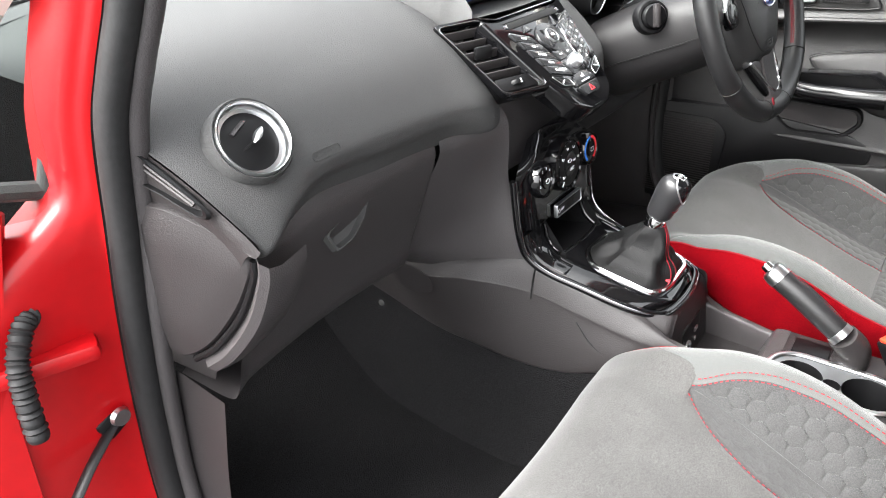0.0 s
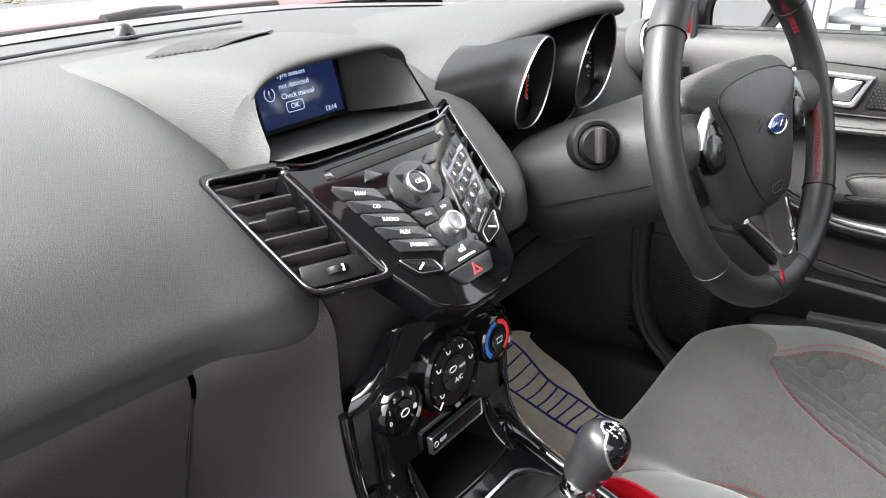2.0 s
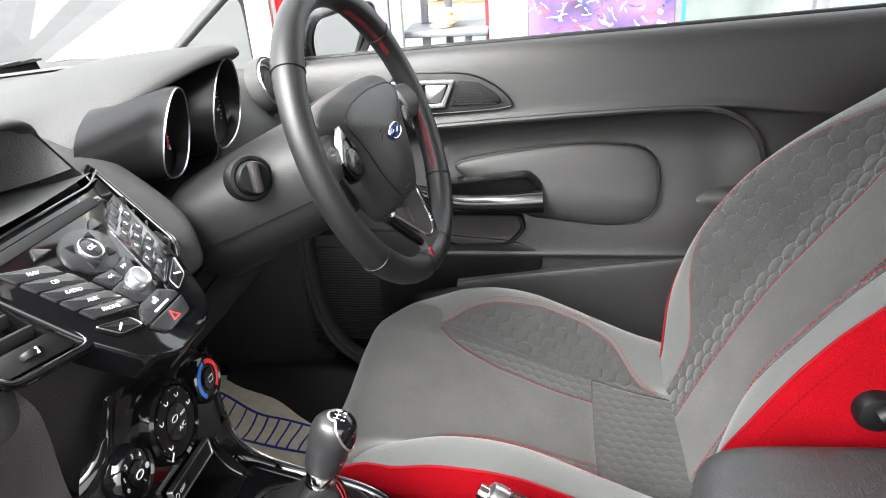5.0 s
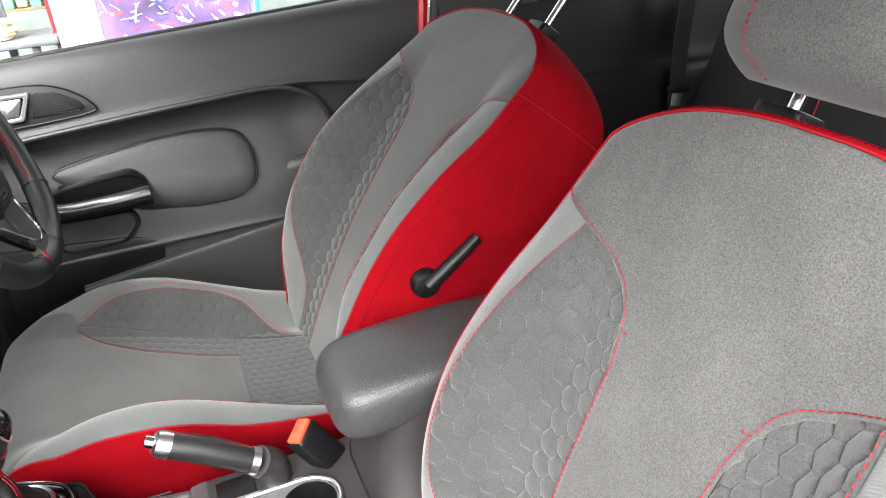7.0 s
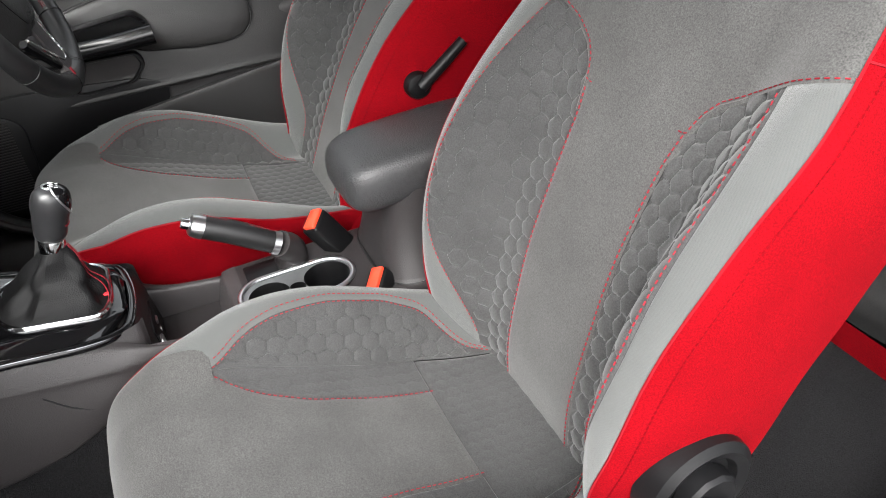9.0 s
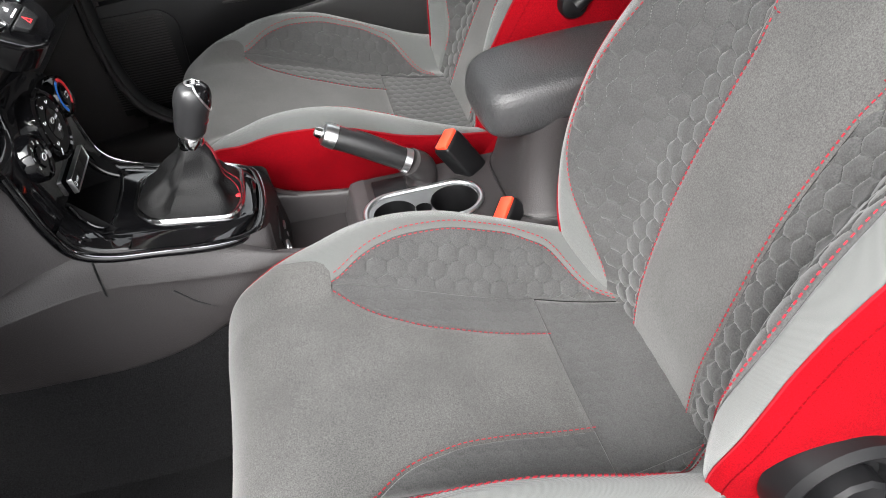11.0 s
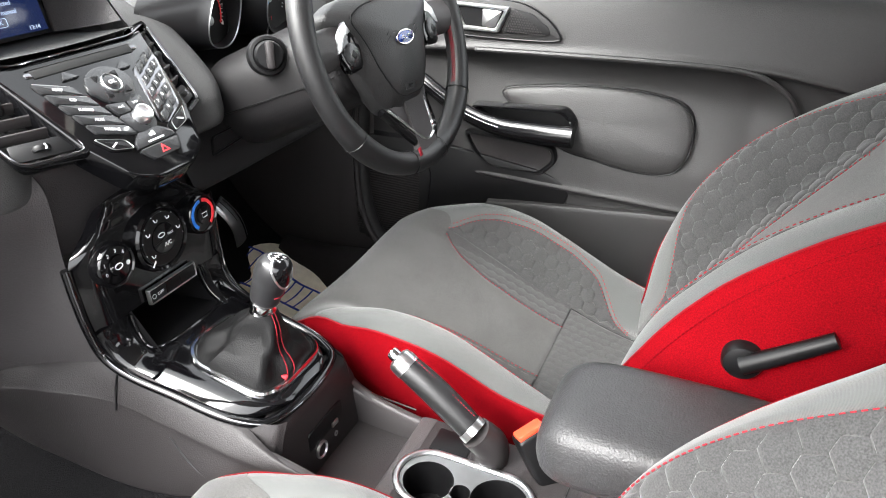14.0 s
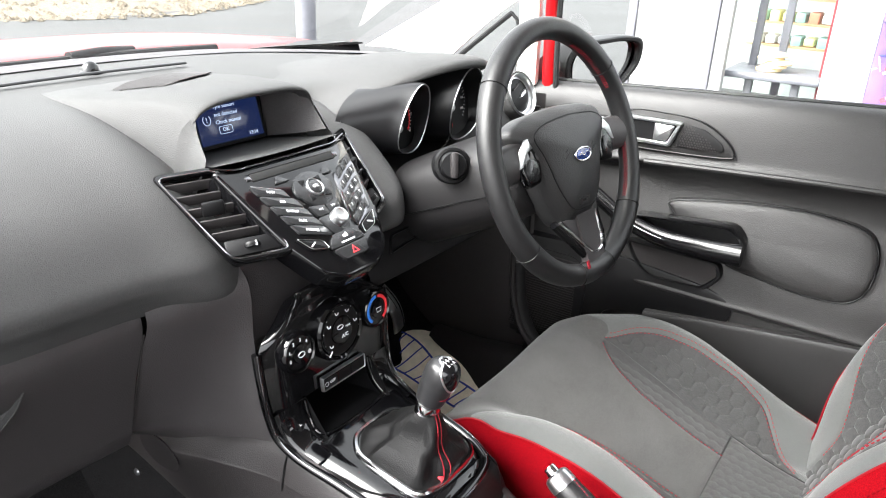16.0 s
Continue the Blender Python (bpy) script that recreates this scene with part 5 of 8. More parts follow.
part("climate_fascia", loft([row(0.475, 0.822, 0.042), row(0.505, 0.808, 0.046), row(0.526, 0.792, 0.058), row(0.522, 0.772, 0.084), row(0.515, 0.752, 0.114), row(0.512, 0.725, 0.119), row(0.508, 0.690, 0.117), row(0.504, 0.652, 0.114)], 30, 60), GLOSS, K, "gloss black climate fascia")
for s in (-1, 1):
    rails = [[V((s * x, y, z)) for x, y, z in ((w, y0 + 0.014, z0 - 0.012), (w - 0.004, y0 + 0.004, z0 - 0.002), ((w + 0.066) / 2, y0, z0 + 0.002), (0.066, y0, z0 + 0.001), (0.062, y0 + 0.006, z0 - 0.003))] for w, y0, z0 in ((0.114, 0.504, 0.652), (0.112, 0.500, 0.635), (0.109, 0.490, 0.618), (0.105, 0.472, 0.606), (0.102, 0.445, 0.599))]
    part("fascia_rail", loft(rails, 14, 24), GLOSS, K, "gloss black rail beside the cubby")
part("gear_plate", loft([row(0.468, 0.604, 0.1045), row(0.44, 0.598, 0.101), row(0.40, 0.590, 0.097), row(0.36, 0.582, 0.093), row(0.325, 0.575, 0.083), row(0.306, 0.571, 0.066), row(0.298, 0.566, 0.045)], 30, 50), GLOSS, K, "gloss black gear surround")
rim = [(-0.119, 0.528, 0.735), (-0.1185, 0.524, 0.70), (-0.1155, 0.518, 0.652), (-0.111, 0.506, 0.615), (-0.1055, 0.474, 0.594), (-0.099, 0.42, 0.581), (-0.095, 0.36, 0.570), (-0.084, 0.322, 0.563), (-0.064, 0.302, 0.560), (0.0, 0.2935, 0.559), (0.064, 0.302, 0.560), (0.084, 0.322, 0.563), (0.095, 0.36, 0.570), (0.099, 0.42, 0.581), (0.1055, 0.474, 0.594), (0.111, 0.506, 0.615), (0.1155, 0.518, 0.652), (0.1185, 0.524, 0.70), (0.119, 0.528, 0.735)]
part("fascia_edge", tube(spline(rim, 120), 0.0065, 10), GLOSS, K, "rounded gloss edge")
# Added metal strip that draws the thin highlight of the gloss edge.
part("edge_highlight", tube(spline([(x * 1.035, y - 0.006, z + 0.003) for x, y, z in rim], 120), 0.0011, 6), DARKCHROME, K, "fine metal strip standing in for the highlight on the gloss edge")
# cubby behind the opening
cb = bmesh.new()
grid(cb, [[V((x, y, z)) for x in np.linspace(-0.066, 0.066, 8)] for y, z in ((0.504, 0.653), (0.56, 0.652), (0.59, 0.64), (0.59, 0.60), (0.56, 0.592), (0.468, 0.6045))])
for s in (-1, 1):
    vs = [cb.verts.new((s * 0.064, y, z)) for y, z in ((0.502, 0.656), (0.60, 0.656), (0.60, 0.588), (0.46, 0.602))]
    cb.faces.new(vs)
part("cubby", cb, BLACKP, K, "black storage cubby")
part("cubby_lip", tube(spline([(0.0655, 0.502, 0.652), (0.066, 0.492, 0.625), (0.062, 0.472, 0.610), (0.0, 0.466, 0.6085), (-0.062, 0.472, 0.610), (-0.066, 0.492, 0.625), (-0.0655, 0.502, 0.652)], 50), 0.0022, 8), GLOSS, K)

CM = axes((0.003, 0.507, 0.726), (1, 0, 0), (0, 0.10, 0.99))
CL = thing("climate_controls", "climate dials with white and red-blue markings", "climate control", at=(0, 0.5, 0.72))


def dial(x, y, r, name, label):
    m = CM @ pose(x, y, 0.002)
    d = part(name, revolve([(r * 1.18, -0.008), (r * 1.16, 0.004), (r * 1.08, 0.007), (r * 1.0, 0.005), (r * 0.98, 0.002), (r * 0.96, 0.004), (r * 0.55, 0.005), (r * 0.52, 0.003), (r * 0.5, 0.007), (0.0, 0.008)], m, 44), GLOSS, CL, label)
    return d, m


d0, m0 = dial(0.0, 0.0, 0.0375, "mode_dial", "large black airflow dial")
part("dial_ring", revolve([(0.0335, 0.004), (0.0335, 0.0062), (0.0205, 0.0070), (0.0205, 0.004)], m0, 44), BLACKP, d0)
for a in (150, 105, 62, 10, 215):
    mm = m0 @ pose(0.027 * math.cos(radians(a)), 0.027 * math.sin(radians(a)), 0.0068)
    part("airflow_sign", tube([mm @ V(p) for p in ((-0.003, 0.002, 0), (-0.0012, -0.002, 0), (0.002, -0.002, 0), (0.003, 0.0005, 0))], 0.0007, 5), WHITEINK, d0)
for k in range(9):
    a = radians(230 - k * 30)
    part("dial_dot", revolve([(0.0008, 0.0), (0.0008, 0.0004)], m0 @ pose(0.0335 * math.cos(a), 0.0335 * math.sin(a), 0.0056), 8), WHITEINK, d0)
text("A/C", 0.0075, m0 @ pose(0.004, -0.0085, 0.0082), WHITEINK, d0)
text("MAX", 0.0045, m0 @ pose(0.011, 0.003, 0.0082), WHITEINK, d0)
part("recirc_sign", tube([m0 @ V((-0.004 + 0.0055 * math.cos(a), 0.006 + 0.0028 * math.sin(a), 0.0084)) for a in np.linspace(0, math.tau, 14)], 0.0005, 5), WHITEINK, d0)
part("split_line", rbox((0.034, 0.0006, 0.0004), m0 @ pose(0, -0.001, 0.008, 0, 0, 8), 0), BLACKP, d0)
part("pointer", rbox((0.009, 0.0022, 0.001), m0 @ pose(-0.024, -0.026, 0.0065, 0, 0, 45), 0.0005), WHITEINK, d0)
d1, m1 = dial(-0.0765, 0.0, 0.0235, "fan_dial", "black fan dial")
for k, ch in enumerate("01234"):
    a = radians(200 - 40 * k)
    text(ch, 0.0068, m1 @ pose(0.0172 * math.cos(a), 0.0172 * math.sin(a), 0.005), WHITEINK, d1)
part("screen_sign", tube([m1 @ V((0.0055 * math.cos(a), 0.0035 * math.sin(a) - 0.001, 0.0085)) for a in np.linspace(0, math.tau, 12)], 0.0006, 5), WHITEINK, d1)
part("fan_sign", revolve([(0.003, 0), (0.003, 0.0004)], m1 @ pose(0.0165, -0.004, 0.0052), 10), WHITEINK, d1)
d2, m2 = dial(0.0755, 0.0, 0.0235, "heat_dial", "black heat dial with a blue and red arc")
for cols, a0, a1 in ((REDINK, 80, -55), (BLUEINK, 95, 230)):
    part("heat_arc", tube([m2 @ V((0.0195 * math.cos(radians(a)), 0.0195 * math.sin(radians(a)), 0.0055)) for a in np.linspace(a0, a1, 18)], 0.0026, 8, flat=0.4, up=CM.to_3x3() @ V((0, 0, 1))), cols, d2, "red arc" if cols == REDINK else "blue arc")
part("heated_sign", tube([m2 @ V(p) for p in ((-0.004, -0.003, 0.0085), (0.004, -0.003, 0.0085), (0.005, 0.003, 0.0085), (-0.005, 0.003, 0.0085), (-0.004, -0.003, 0.0085))], 0.0005, 5), WHITEINK, d2)
ob_ = part("button_bar", plate(rounded([(-0.041, -0.009), (0.041, -0.009), (0.041, 0.009), (-0.041, 0.009)], 0.002), 0.005, CM @ pose(0.002, -0.066, -0.001), 0.001), BLACKP, CL, "black button bar with a silver edge")
part("bar_edge", frame_plate(rounded([(-0.0425, -0.0105), (0.0425, -0.0105), (0.0425, 0.0105), (-0.0425, 0.0105)], 0.002), rounded([(-0.0405, -0.0085), (0.0405, -0.0085), (0.0405, 0.0085), (-0.0405, 0.0085)], 0.0015), 0.006, CM @ pose(0.002, -0.066, -0.001)), SATIN, ob_)
text("OFF", 0.0062, CM @ pose(-0.022, -0.067, 0.0044), WHITEINK, ob_)
part("start_stop_sign", tube([CM @ V((-0.0335 + 0.003 * math.cos(a), -0.067 + 0.003 * math.sin(a), 0.0046)) for a in np.linspace(0, math.tau, 12)], 0.0004, 5), WHITEINK, ob_)
for s in (-0.013, 0.013):
    part("button_gap", rbox((0.0008, 0.016, 0.0004), CM @ pose(0.002 + s, -0.066, 0.004), 0), GLOSS, ob_)

# flanks with a ledge along the gear surround
secs = ((0.98, 0.13, 0.585, 0.152, 0.57, 0.150, 0.52), (0.80, 0.15, 0.578, 0.160, 0.562, 0.146, 0.490), (0.67, 0.150, 0.588, 0.164, 0.562, 0.142, 0.452), (0.59, 0.128, 0.600, 0.152, 0.572, 0.138, 0.442), (0.50, 0.106, 0.607, 0.124, 0.566, 0.134, 0.436), (0.42, 0.096, 0.586, 0.118, 0.552, 0.130, 0.446), (0.34, 0.088, 0.566, 0.114, 0.538, 0.124, 0.472), (0.27, 0.100, 0.530, 0.111, 0.524, 0.120, 0.455), (0.18, 0.098, 0.508, 0.107, 0.506, 0.118, 0.42), (0.05, 0.088, 0.499, 0.105, 0.498, 0.118, 0.41), (-0.10, 0.088, 0.50, 0.110, 0.498, 0.120, 0.41), (-0.45, 0.085, 0.50, 0.110, 0.496, 0.120, 0.41))
def low_side(s, sec):
    """The driver's side of the tray is lower and narrower."""
    y, w0, z0, w1, z1, w2, z2 = sec
    if y > 0.30:
        return sec
    if s < 0:
        return (y, w0, z0 + (0.010 if y > 0.1 else 0.0), w1, z1 + (0.006 if y > 0.1 else 0.0), w2, z2)
    return (y, w0 - 0.016, z0 - (0.026 if y > 0.1 else 0.004), w1 - 0.010, z1 - 0.026, w2 - 0.008, z2)


for s in (-1, 1):
    part("console_side", loft([[V((s * w0, y, z0)), V((s * (w0 + w1) / 2, y, (z0 + z1) / 2 + 0.006)), V((s * w1, y, z1)), V((s * (w1 + 0.002), y, z1 - 0.012)), V((s * (w1 * 0.4 + w2 * 0.6 + 0.003), y, z1 * 0.4 + z2 * 0.6)), V((s * w2, y, z2)), V((s * (w2 - 0.008), y, z2 - 0.004))] for y, w0, z0, w1, z1, w2, z2 in [low_side(s, c) for c in secs]], 44, 110), LOWER, K, "dark plastic console side")
    part("tunnel_carpet", loft([[V((s * (w2 - 0.006), y, z2 + 0.004)), V((s * (w2 + 0.004), y, z2 - 0.05)), V((s * (w2 + 0.018), y, 0.30 + max(0, y - 0.7) * 0.55)), V((s * (w2 + 0.05), y, 0.232 + max(0, y - 0.62) * 0.42)), V((s * (w2 + 0.12), y, 0.225 + max(0, y - 0.62) * 0.42))] for y, w0, z0, w1, z1, w2, z2 in secs], 24, 80), CARPET, K, "black carpet beside the console")
for s in (-1, 1):
    part("ledge_seam", tube(spline([(s * 0.107, 0.492, 0.606), (s * 0.119, 0.490, 0.582), (s * 0.1265, 0.489, 0.553)], 12), 0.0013, 5), BLACKP, K)
    part("side_seam", tube(spline([(s * 0.1205, 0.415, 0.535), (s * 0.1235, 0.385, 0.505), (s * 0.1235, 0.34, 0.482), (s * 0.122, 0.28, 0.472), (s * 0.121, 0.2, 0.468)], 20), 0.0013, 5), BLACKP, K)
part("footwell_bump", revolve([(0.0, 0.006), (0.02, 0.005), (0.036, 0.001), (0.042, -0.004)], axes((-0.163, 0.685, 0.545), (0, 1, 0.1), (0, 0, 1)) @ Matrix.Diagonal((1, 0.55, 1, 1)), 28), LOWER, K)
part("screw_head", revolve([(0.0, 0.002), (0.005, 0.0016), (0.006, -0.001)], axes((-0.161, 0.76, 0.468), (0, -1, 0), (0, 0, 1)), 14), SATIN, K, "small screw head")
# body behind the gear surround, falling into the tray
part("rear_cowl", loft([[V((x * w, y, z)) for x in np.linspace(-1, 1, 9)] for y, z, w in ((0.315, 0.560, 0.088), (0.292, 0.552, 0.082), (0.284, 0.52, 0.094), (0.278, 0.48, 0.098), (0.274, 0.44, 0.100))], 20, 20), LOWER, K)
for s in (-1, 1):
    part("cowl_side", loft([[V((s * w, y, z)) for y, w in ((0.40, 0.098), (0.34, w1), (0.295, w2), (0.283, w2 - 0.012))] for z, w1, w2 in ((0.566, 0.092, 0.078), (0.545, 0.096, 0.088), (0.50, 0.103, 0.098), (0.44, 0.106, 0.102))], 20, 16), LOWER, K)
part("tray_floor", loft([[V((x, y, 0.447)) for x in (-0.10, 0, 0.10)] for y in (0.30, 0.17)], 4, 4), LOWER, K)
for s in (-1, 1):
    part("tray_wall", loft([[V((s * we, y, 0.440)), V((s * (we - 0.004), y, zt - 0.012)), V((s * (we - 0.002), y, zt)), V((s * (we + 0.006), y, zt + 0.001))] for y, zt, we in (((0.315, 0.542, 0.098), (0.27, 0.540, 0.098), (0.18, 0.520, 0.098), (0.16, 0.508, 0.098)) if s < 0 else ((0.315, 0.514, 0.092), (0.27, 0.500, 0.088), (0.18, 0.486, 0.084), (0.16, 0.484, 0.084)))], 12, 12), TRIM, K)
part("tray_back", loft([[V((x, 0.190, 0.440)), V((x, 0.174, 0.492)), V((x, 0.166, 0.500)), V((x, 0.15, 0.502))] for x in (-0.098, 0, 0.080)], 10, 6), TRIM, K)
SK = thing("socket_panel", "black panel with power socket and usb port", "socket", at=(0.0, 0.285, 0.48))
sm_ = axes((0.012, 0.2805, 0.482), (1, 0, 0), (0, 0.05, 1))
part("panel", plate(rounded([(-0.045, -0.030), (0.045, -0.030), (0.040, 0.030), (-0.040, 0.030)], 0.006), 0.003, sm_ @ pose(0, 0, -0.001), 0.001), BLACKP, SK)
part("power_socket", revolve([(0.0125, 0), (0.0125, 0.003), (0.0105, 0.004), (0.0095, 0.0), (0.0, -0.001)], sm_ @ pose(-0.018, -0.010, 0.002), 24), SATIN, SK, "round power socket")
part("usb_port", rbox((0.014, 0.007, 0.003), sm_ @ pose(0.018, 0.006, 0.003), 0.0008), SATIN, SK)
part("jack", revolve([(0.004, 0), (0.004, 0.002), (0.002, 0.0022), (0.002, 0.0)], sm_ @ pose(0.018, -0.012, 0.002), 14), SATIN, SK)
# deck with cup holders
CUPX, CUPZ = -0.018, 0.503
def stadium(hw, y0, y1, n=16, x0=CUPX):
    return [(x0 + hw * math.cos(a), y1 + hw * math.sin(a)) for a in np.linspace(0, math.pi, n)] + [(x0 + hw * math.cos(a), y0 + hw * math.sin(a)) for a in np.linspace(math.pi, math.tau, n)]
dk = bmesh.new()
outer = [(-0.092, 0.16), (-0.092, -0.12), (0.080, -0.12), (0.080, 0.16)]
def ring_edges(bm, pts, z):
    vs = [bm.verts.new((x, y, z)) for x, y in pts]
    return [bm.edges.new((vs[i], vs[(i + 1) % len(vs)])) for i in range(len(vs))]
es = ring_edges(dk, outer, 0.501) + ring_edges(dk, stadium(0.041, 0.032, 0.118), 0.501)
bmesh.ops.triangle_fill(dk, use_beauty=True, edges=es)
part("console_deck", dk, LOWER, K)
CH = thing("cup_holder", "cup holder insert with a satin silver rim", "cup holder", at=(CUPX, 0.075, CUPZ))
part("rim", tube([(x, y, CUPZ + 0.001) for x, y in stadium(0.0415, 0.032, 0.118)], 0.0042, 10, True, flat=0.7, up=(0, 0, 1)), SATIN, CH, "satin silver rim")
ip = bmesh.new()
wells = ((CUPX, 0.030, 0.0345), (CUPX - 0.004, 0.118, 0.031), (CUPX - 0.006, 0.0765, 0.0125))
es = ring_edges(ip, stadium(0.0405, 0.032, 0.118), CUPZ - 0.001)
for wx, wy, wr in wells:
    es += ring_edges(ip, [(wx + wr * math.cos(a), wy + wr * math.sin(a)) for a in np.linspace(0, math.tau, 32, endpoint=False)], CUPZ - 0.001)
bmesh.ops.triangle_fill(ip, use_beauty=True, edges=es)
part("insert_plate", ip, mat("satin_grey_plate", (0.16, 0.165, 0.17), 0.4, 0.6, noise_scale=60, noise_amt=0.08), CH, "satin grey plate")
for wx, wy, wr in wells:
    wl = bmesh.new()
    grid(wl, [[V((wx + wr * k * math.cos(a), wy + wr * k * math.sin(a), CUPZ + z)) for a in np.linspace(0, math.tau, 32, endpoint=False)] for k, z in ((1.0, -0.001), (0.97, -0.004), (0.93, -0.03), (0.90, -0.052), (0.05, -0.054))], close_u=True)
    part("well", wl, BLACKP, CH, "black cup well")
part("label", rbox((0.008, 0.008, 0.0006), pose(CUPX - 0.006, -0.003, CUPZ - 0.018, 75, 0, 0), 0), GREYKEY, CH)

# armrest
ARM = thing("armrest", "black padded armrest lid on the console box", "armrest", at=(-0.02, -0.2, 0.6))
ab = bmesh.new()
arm_rows = []
for z, hw, yf in ((0.42, 0.114, -0.036), (0.495, 0.106, -0.038), (0.512, 0.098, -0.042), (0.545, 0.086, -0.050), (0.585, 0.078, -0.058), (0.640, 0.075, -0.062)):
    ring = []
    for a in np.linspace(0, math.tau, 44, endpoint=False):
        c, s_ = math.cos(a), math.sin(a)
        ring.append(V((-0.014 + math.copysign(abs(c) ** 0.42, c) * hw, (yf - 0.42) / 2 + math.copysign(abs(s_) ** 0.30, s_) * (yf + 0.42) / 2, z)))
    arm_rows.append(ring)
cols = [spline([r[i] for r in arm_rows], 24) for i in range(44)]
grid(ab, [[cols[i][k] for i in range(44)] for k in range(24)], close_u=True, cap=True)
part("armrest_base", ab, LOWER, ARM, "dark plastic console box")
part("base_seam", tube([p + V((p.x + 0.014, 0, 0)) * 0.012 for p in [cols[i][7] for i in range(44)]], 0.0012, 5, True), BLACKP, ARM)
lid = []
for y, hw, zb, zt in ((-0.010, 0.030, 0.642, 0.652), (-0.014, 0.050, 0.628, 0.668), (-0.028, 0.066, 0.615, 0.685), (-0.06, 0.074, 0.612, 0.694), (-0.14, 0.075, 0.622, 0.698), (-0.22, 0.074, 0.632, 0.698), (-0.285, 0.071, 0.640, 0.692), (-0.30, 0.062, 0.645, 0.685)):
    ring = []
    for a in np.linspace(0, math.tau, 32, endpoint=False):
        c, s_ = math.cos(a), math.sin(a)
        ring.append(V((-0.012 + math.copysign(abs(c) ** 0.45, c) * hw, y, (zb + zt) / 2 + math.copysign(abs(s_) ** 0.6, s_) * (zt - zb) / 2)))
    lid.append(ring)
lb = bmesh.new()
cols = [spline([r[i] for r in lid], 36) for i in range(32)]
grid(lb, [[cols[i][k] for i in range(32)] for k in range(36)], close_u=True, cap=True)
part("armrest_lid", lb, ARMHIDE, ARM, "grained black padded lid")

# gear lever
GKN = thing("gear_lever", "black gear knob with chrome collar on a leather boot", "gear lever", at=(0, 0.36, 0.6))
gm_ = axes((0.006, 0.385, 0.589), (1, 0, 0), (0, 1, 0.165))
go = rounded([(-0.067, -0.064), (-0.030, -0.076), (0.048, -0.074), (0.066, -0.056), (0.064, 0.030), (0.040, 0.066), (-0.040, 0.066), (-0.066, 0.040)], 0.018, 5)
gi = [(x * 0.90, y * 0.90) for x, y in go]
part("boot_frame", frame_plate(go, gi, 0.008, gm_ @ pose(0, 0, -0.002)), CHROME, GKN, "chrome boot frame")
bt = bmesh.new()
top_c, n_r = V((0.0, 0.3545, 0.664)), 30
rows_b = []
for i in range(n_r + 1):
    t = i / n_r
    ring = []
    for k in range(len(gi)):
        p = gm_ @ V((gi[k][0] * 1.02, gi[k][1] * 1.02, 0.001))
        a = math.atan2(gi[k][1], gi[k][0])
        q = top_c + V((0.0165 * math.cos(a), 0.0165 * math.sin(a), 0))
        f = t ** 0.92
        r_ = p.lerp(q, f)
        r_.z = p.z + (q.z - p.z) * (0.3 * t + 0.7 * t ** 1.15)
        fold = 0.0062 * math.sin(4 * a + 2.2 * t + 0.6) + 0.0045 * math.sin(7 * a - 5 * t + 1.1) + 0.002 * math.sin(11 * a + 9 * t)
        dirv = V((math.cos(a), math.sin(a), 0.25)).normalized()
        ring.append(r_ + dirv * (fold * math.sin(math.pi * t ** 0.8) + 0.004 * math.sin(math.pi * min(1, t * 2.2)) * (t < 0.46)))
    rows_b.append(ring)
grid(bt, rows_b, close_u=True)
part("boot", bt, mat("soft_leather", (0.006, 0.006, 0.0063), 0.52, noise_scale=160, noise_amt=0.2, bump_scale=650, bump=0.6, bump_dist=0.0012, spec=0.16), GKN, "creased black leather boot")
for da in (-0.10, 0.10):
    a = radians(-100) + da
    idx = min(range(len(gi)), key=lambda k: abs((math.atan2(gi[k][1], gi[k][0]) - a + math.pi) % math.tau - math.pi))
    pth = [r[idx] + V((0.002 * (1 if da > 0 else -1), -0.001, 0.0008)) for r in rows_b]
    sb = bmesh.new()
    for p0, p1 in zip(pth, pth[1:]):
        for f in (0.15, 0.65):
            tube([p0.lerp(p1, f), p0.lerp(p1, f + 0.3)], 0.0008, 5, bm=sb)
    part("stitching", sb, THREAD, GKN, "red stitching")
part("boot_tab", rbox((0.006, 0.007, 0.003), gm_ @ pose(-0.022, -0.066, 0.007), 0.001), REDINK, GKN, "red corner tab")
kax = (V((0.0, 0.336, 0.742)) - V((0.0, 0.3545, 0.664))).normalized()
zax = kax
xax = V((1, 0, 0))
km = axes((0.0, 0.3545, 0.664), xax, zax.cross(xax))
part("collar", revolve([(0.0150, -0.004), (0.0160, 0.002), (0.0160, 0.010), (0.0150, 0.013), (0.0130, 0.014)], km, 28), CHROME, GKN, "chrome collar")
kb = bmesh.new()
prof_k = ((0.013, 0.013, 0), (0.0165, 0.018, 0), (0.0178, 0.030, 0.001), (0.0190, 0.045, 0.003), (0.0205, 0.058, 0.005), (0.0198, 0.070, 0.006), (0.0160, 0.079, 0.007), (0.0085, 0.0835, 0.0075), (0.0005, 0.0845, 0.0075))
rk = []
for r_, z_, o_ in prof_k:
    rk.append([km @ V((r_ * math.cos(a), r_ * 1.12 * math.sin(a) - o_, z_)) for a in np.linspace(0, math.tau, 28, endpoint=False)])
cols = [spline([r[i] for r in rk], 30) for i in range(28)]
grid(kb, [[cols[i][k] for i in range(28)] for k in range(30)], close_u=True, cap=True)
KN = part("knob", kb, mat("satin_grey_knob", (0.014, 0.014, 0.015), 0.32, 0.0, noise_scale=200, noise_amt=0.06), GKN, "satin dark grey gear knob")
kcap = bmesh.new()
kcols = []
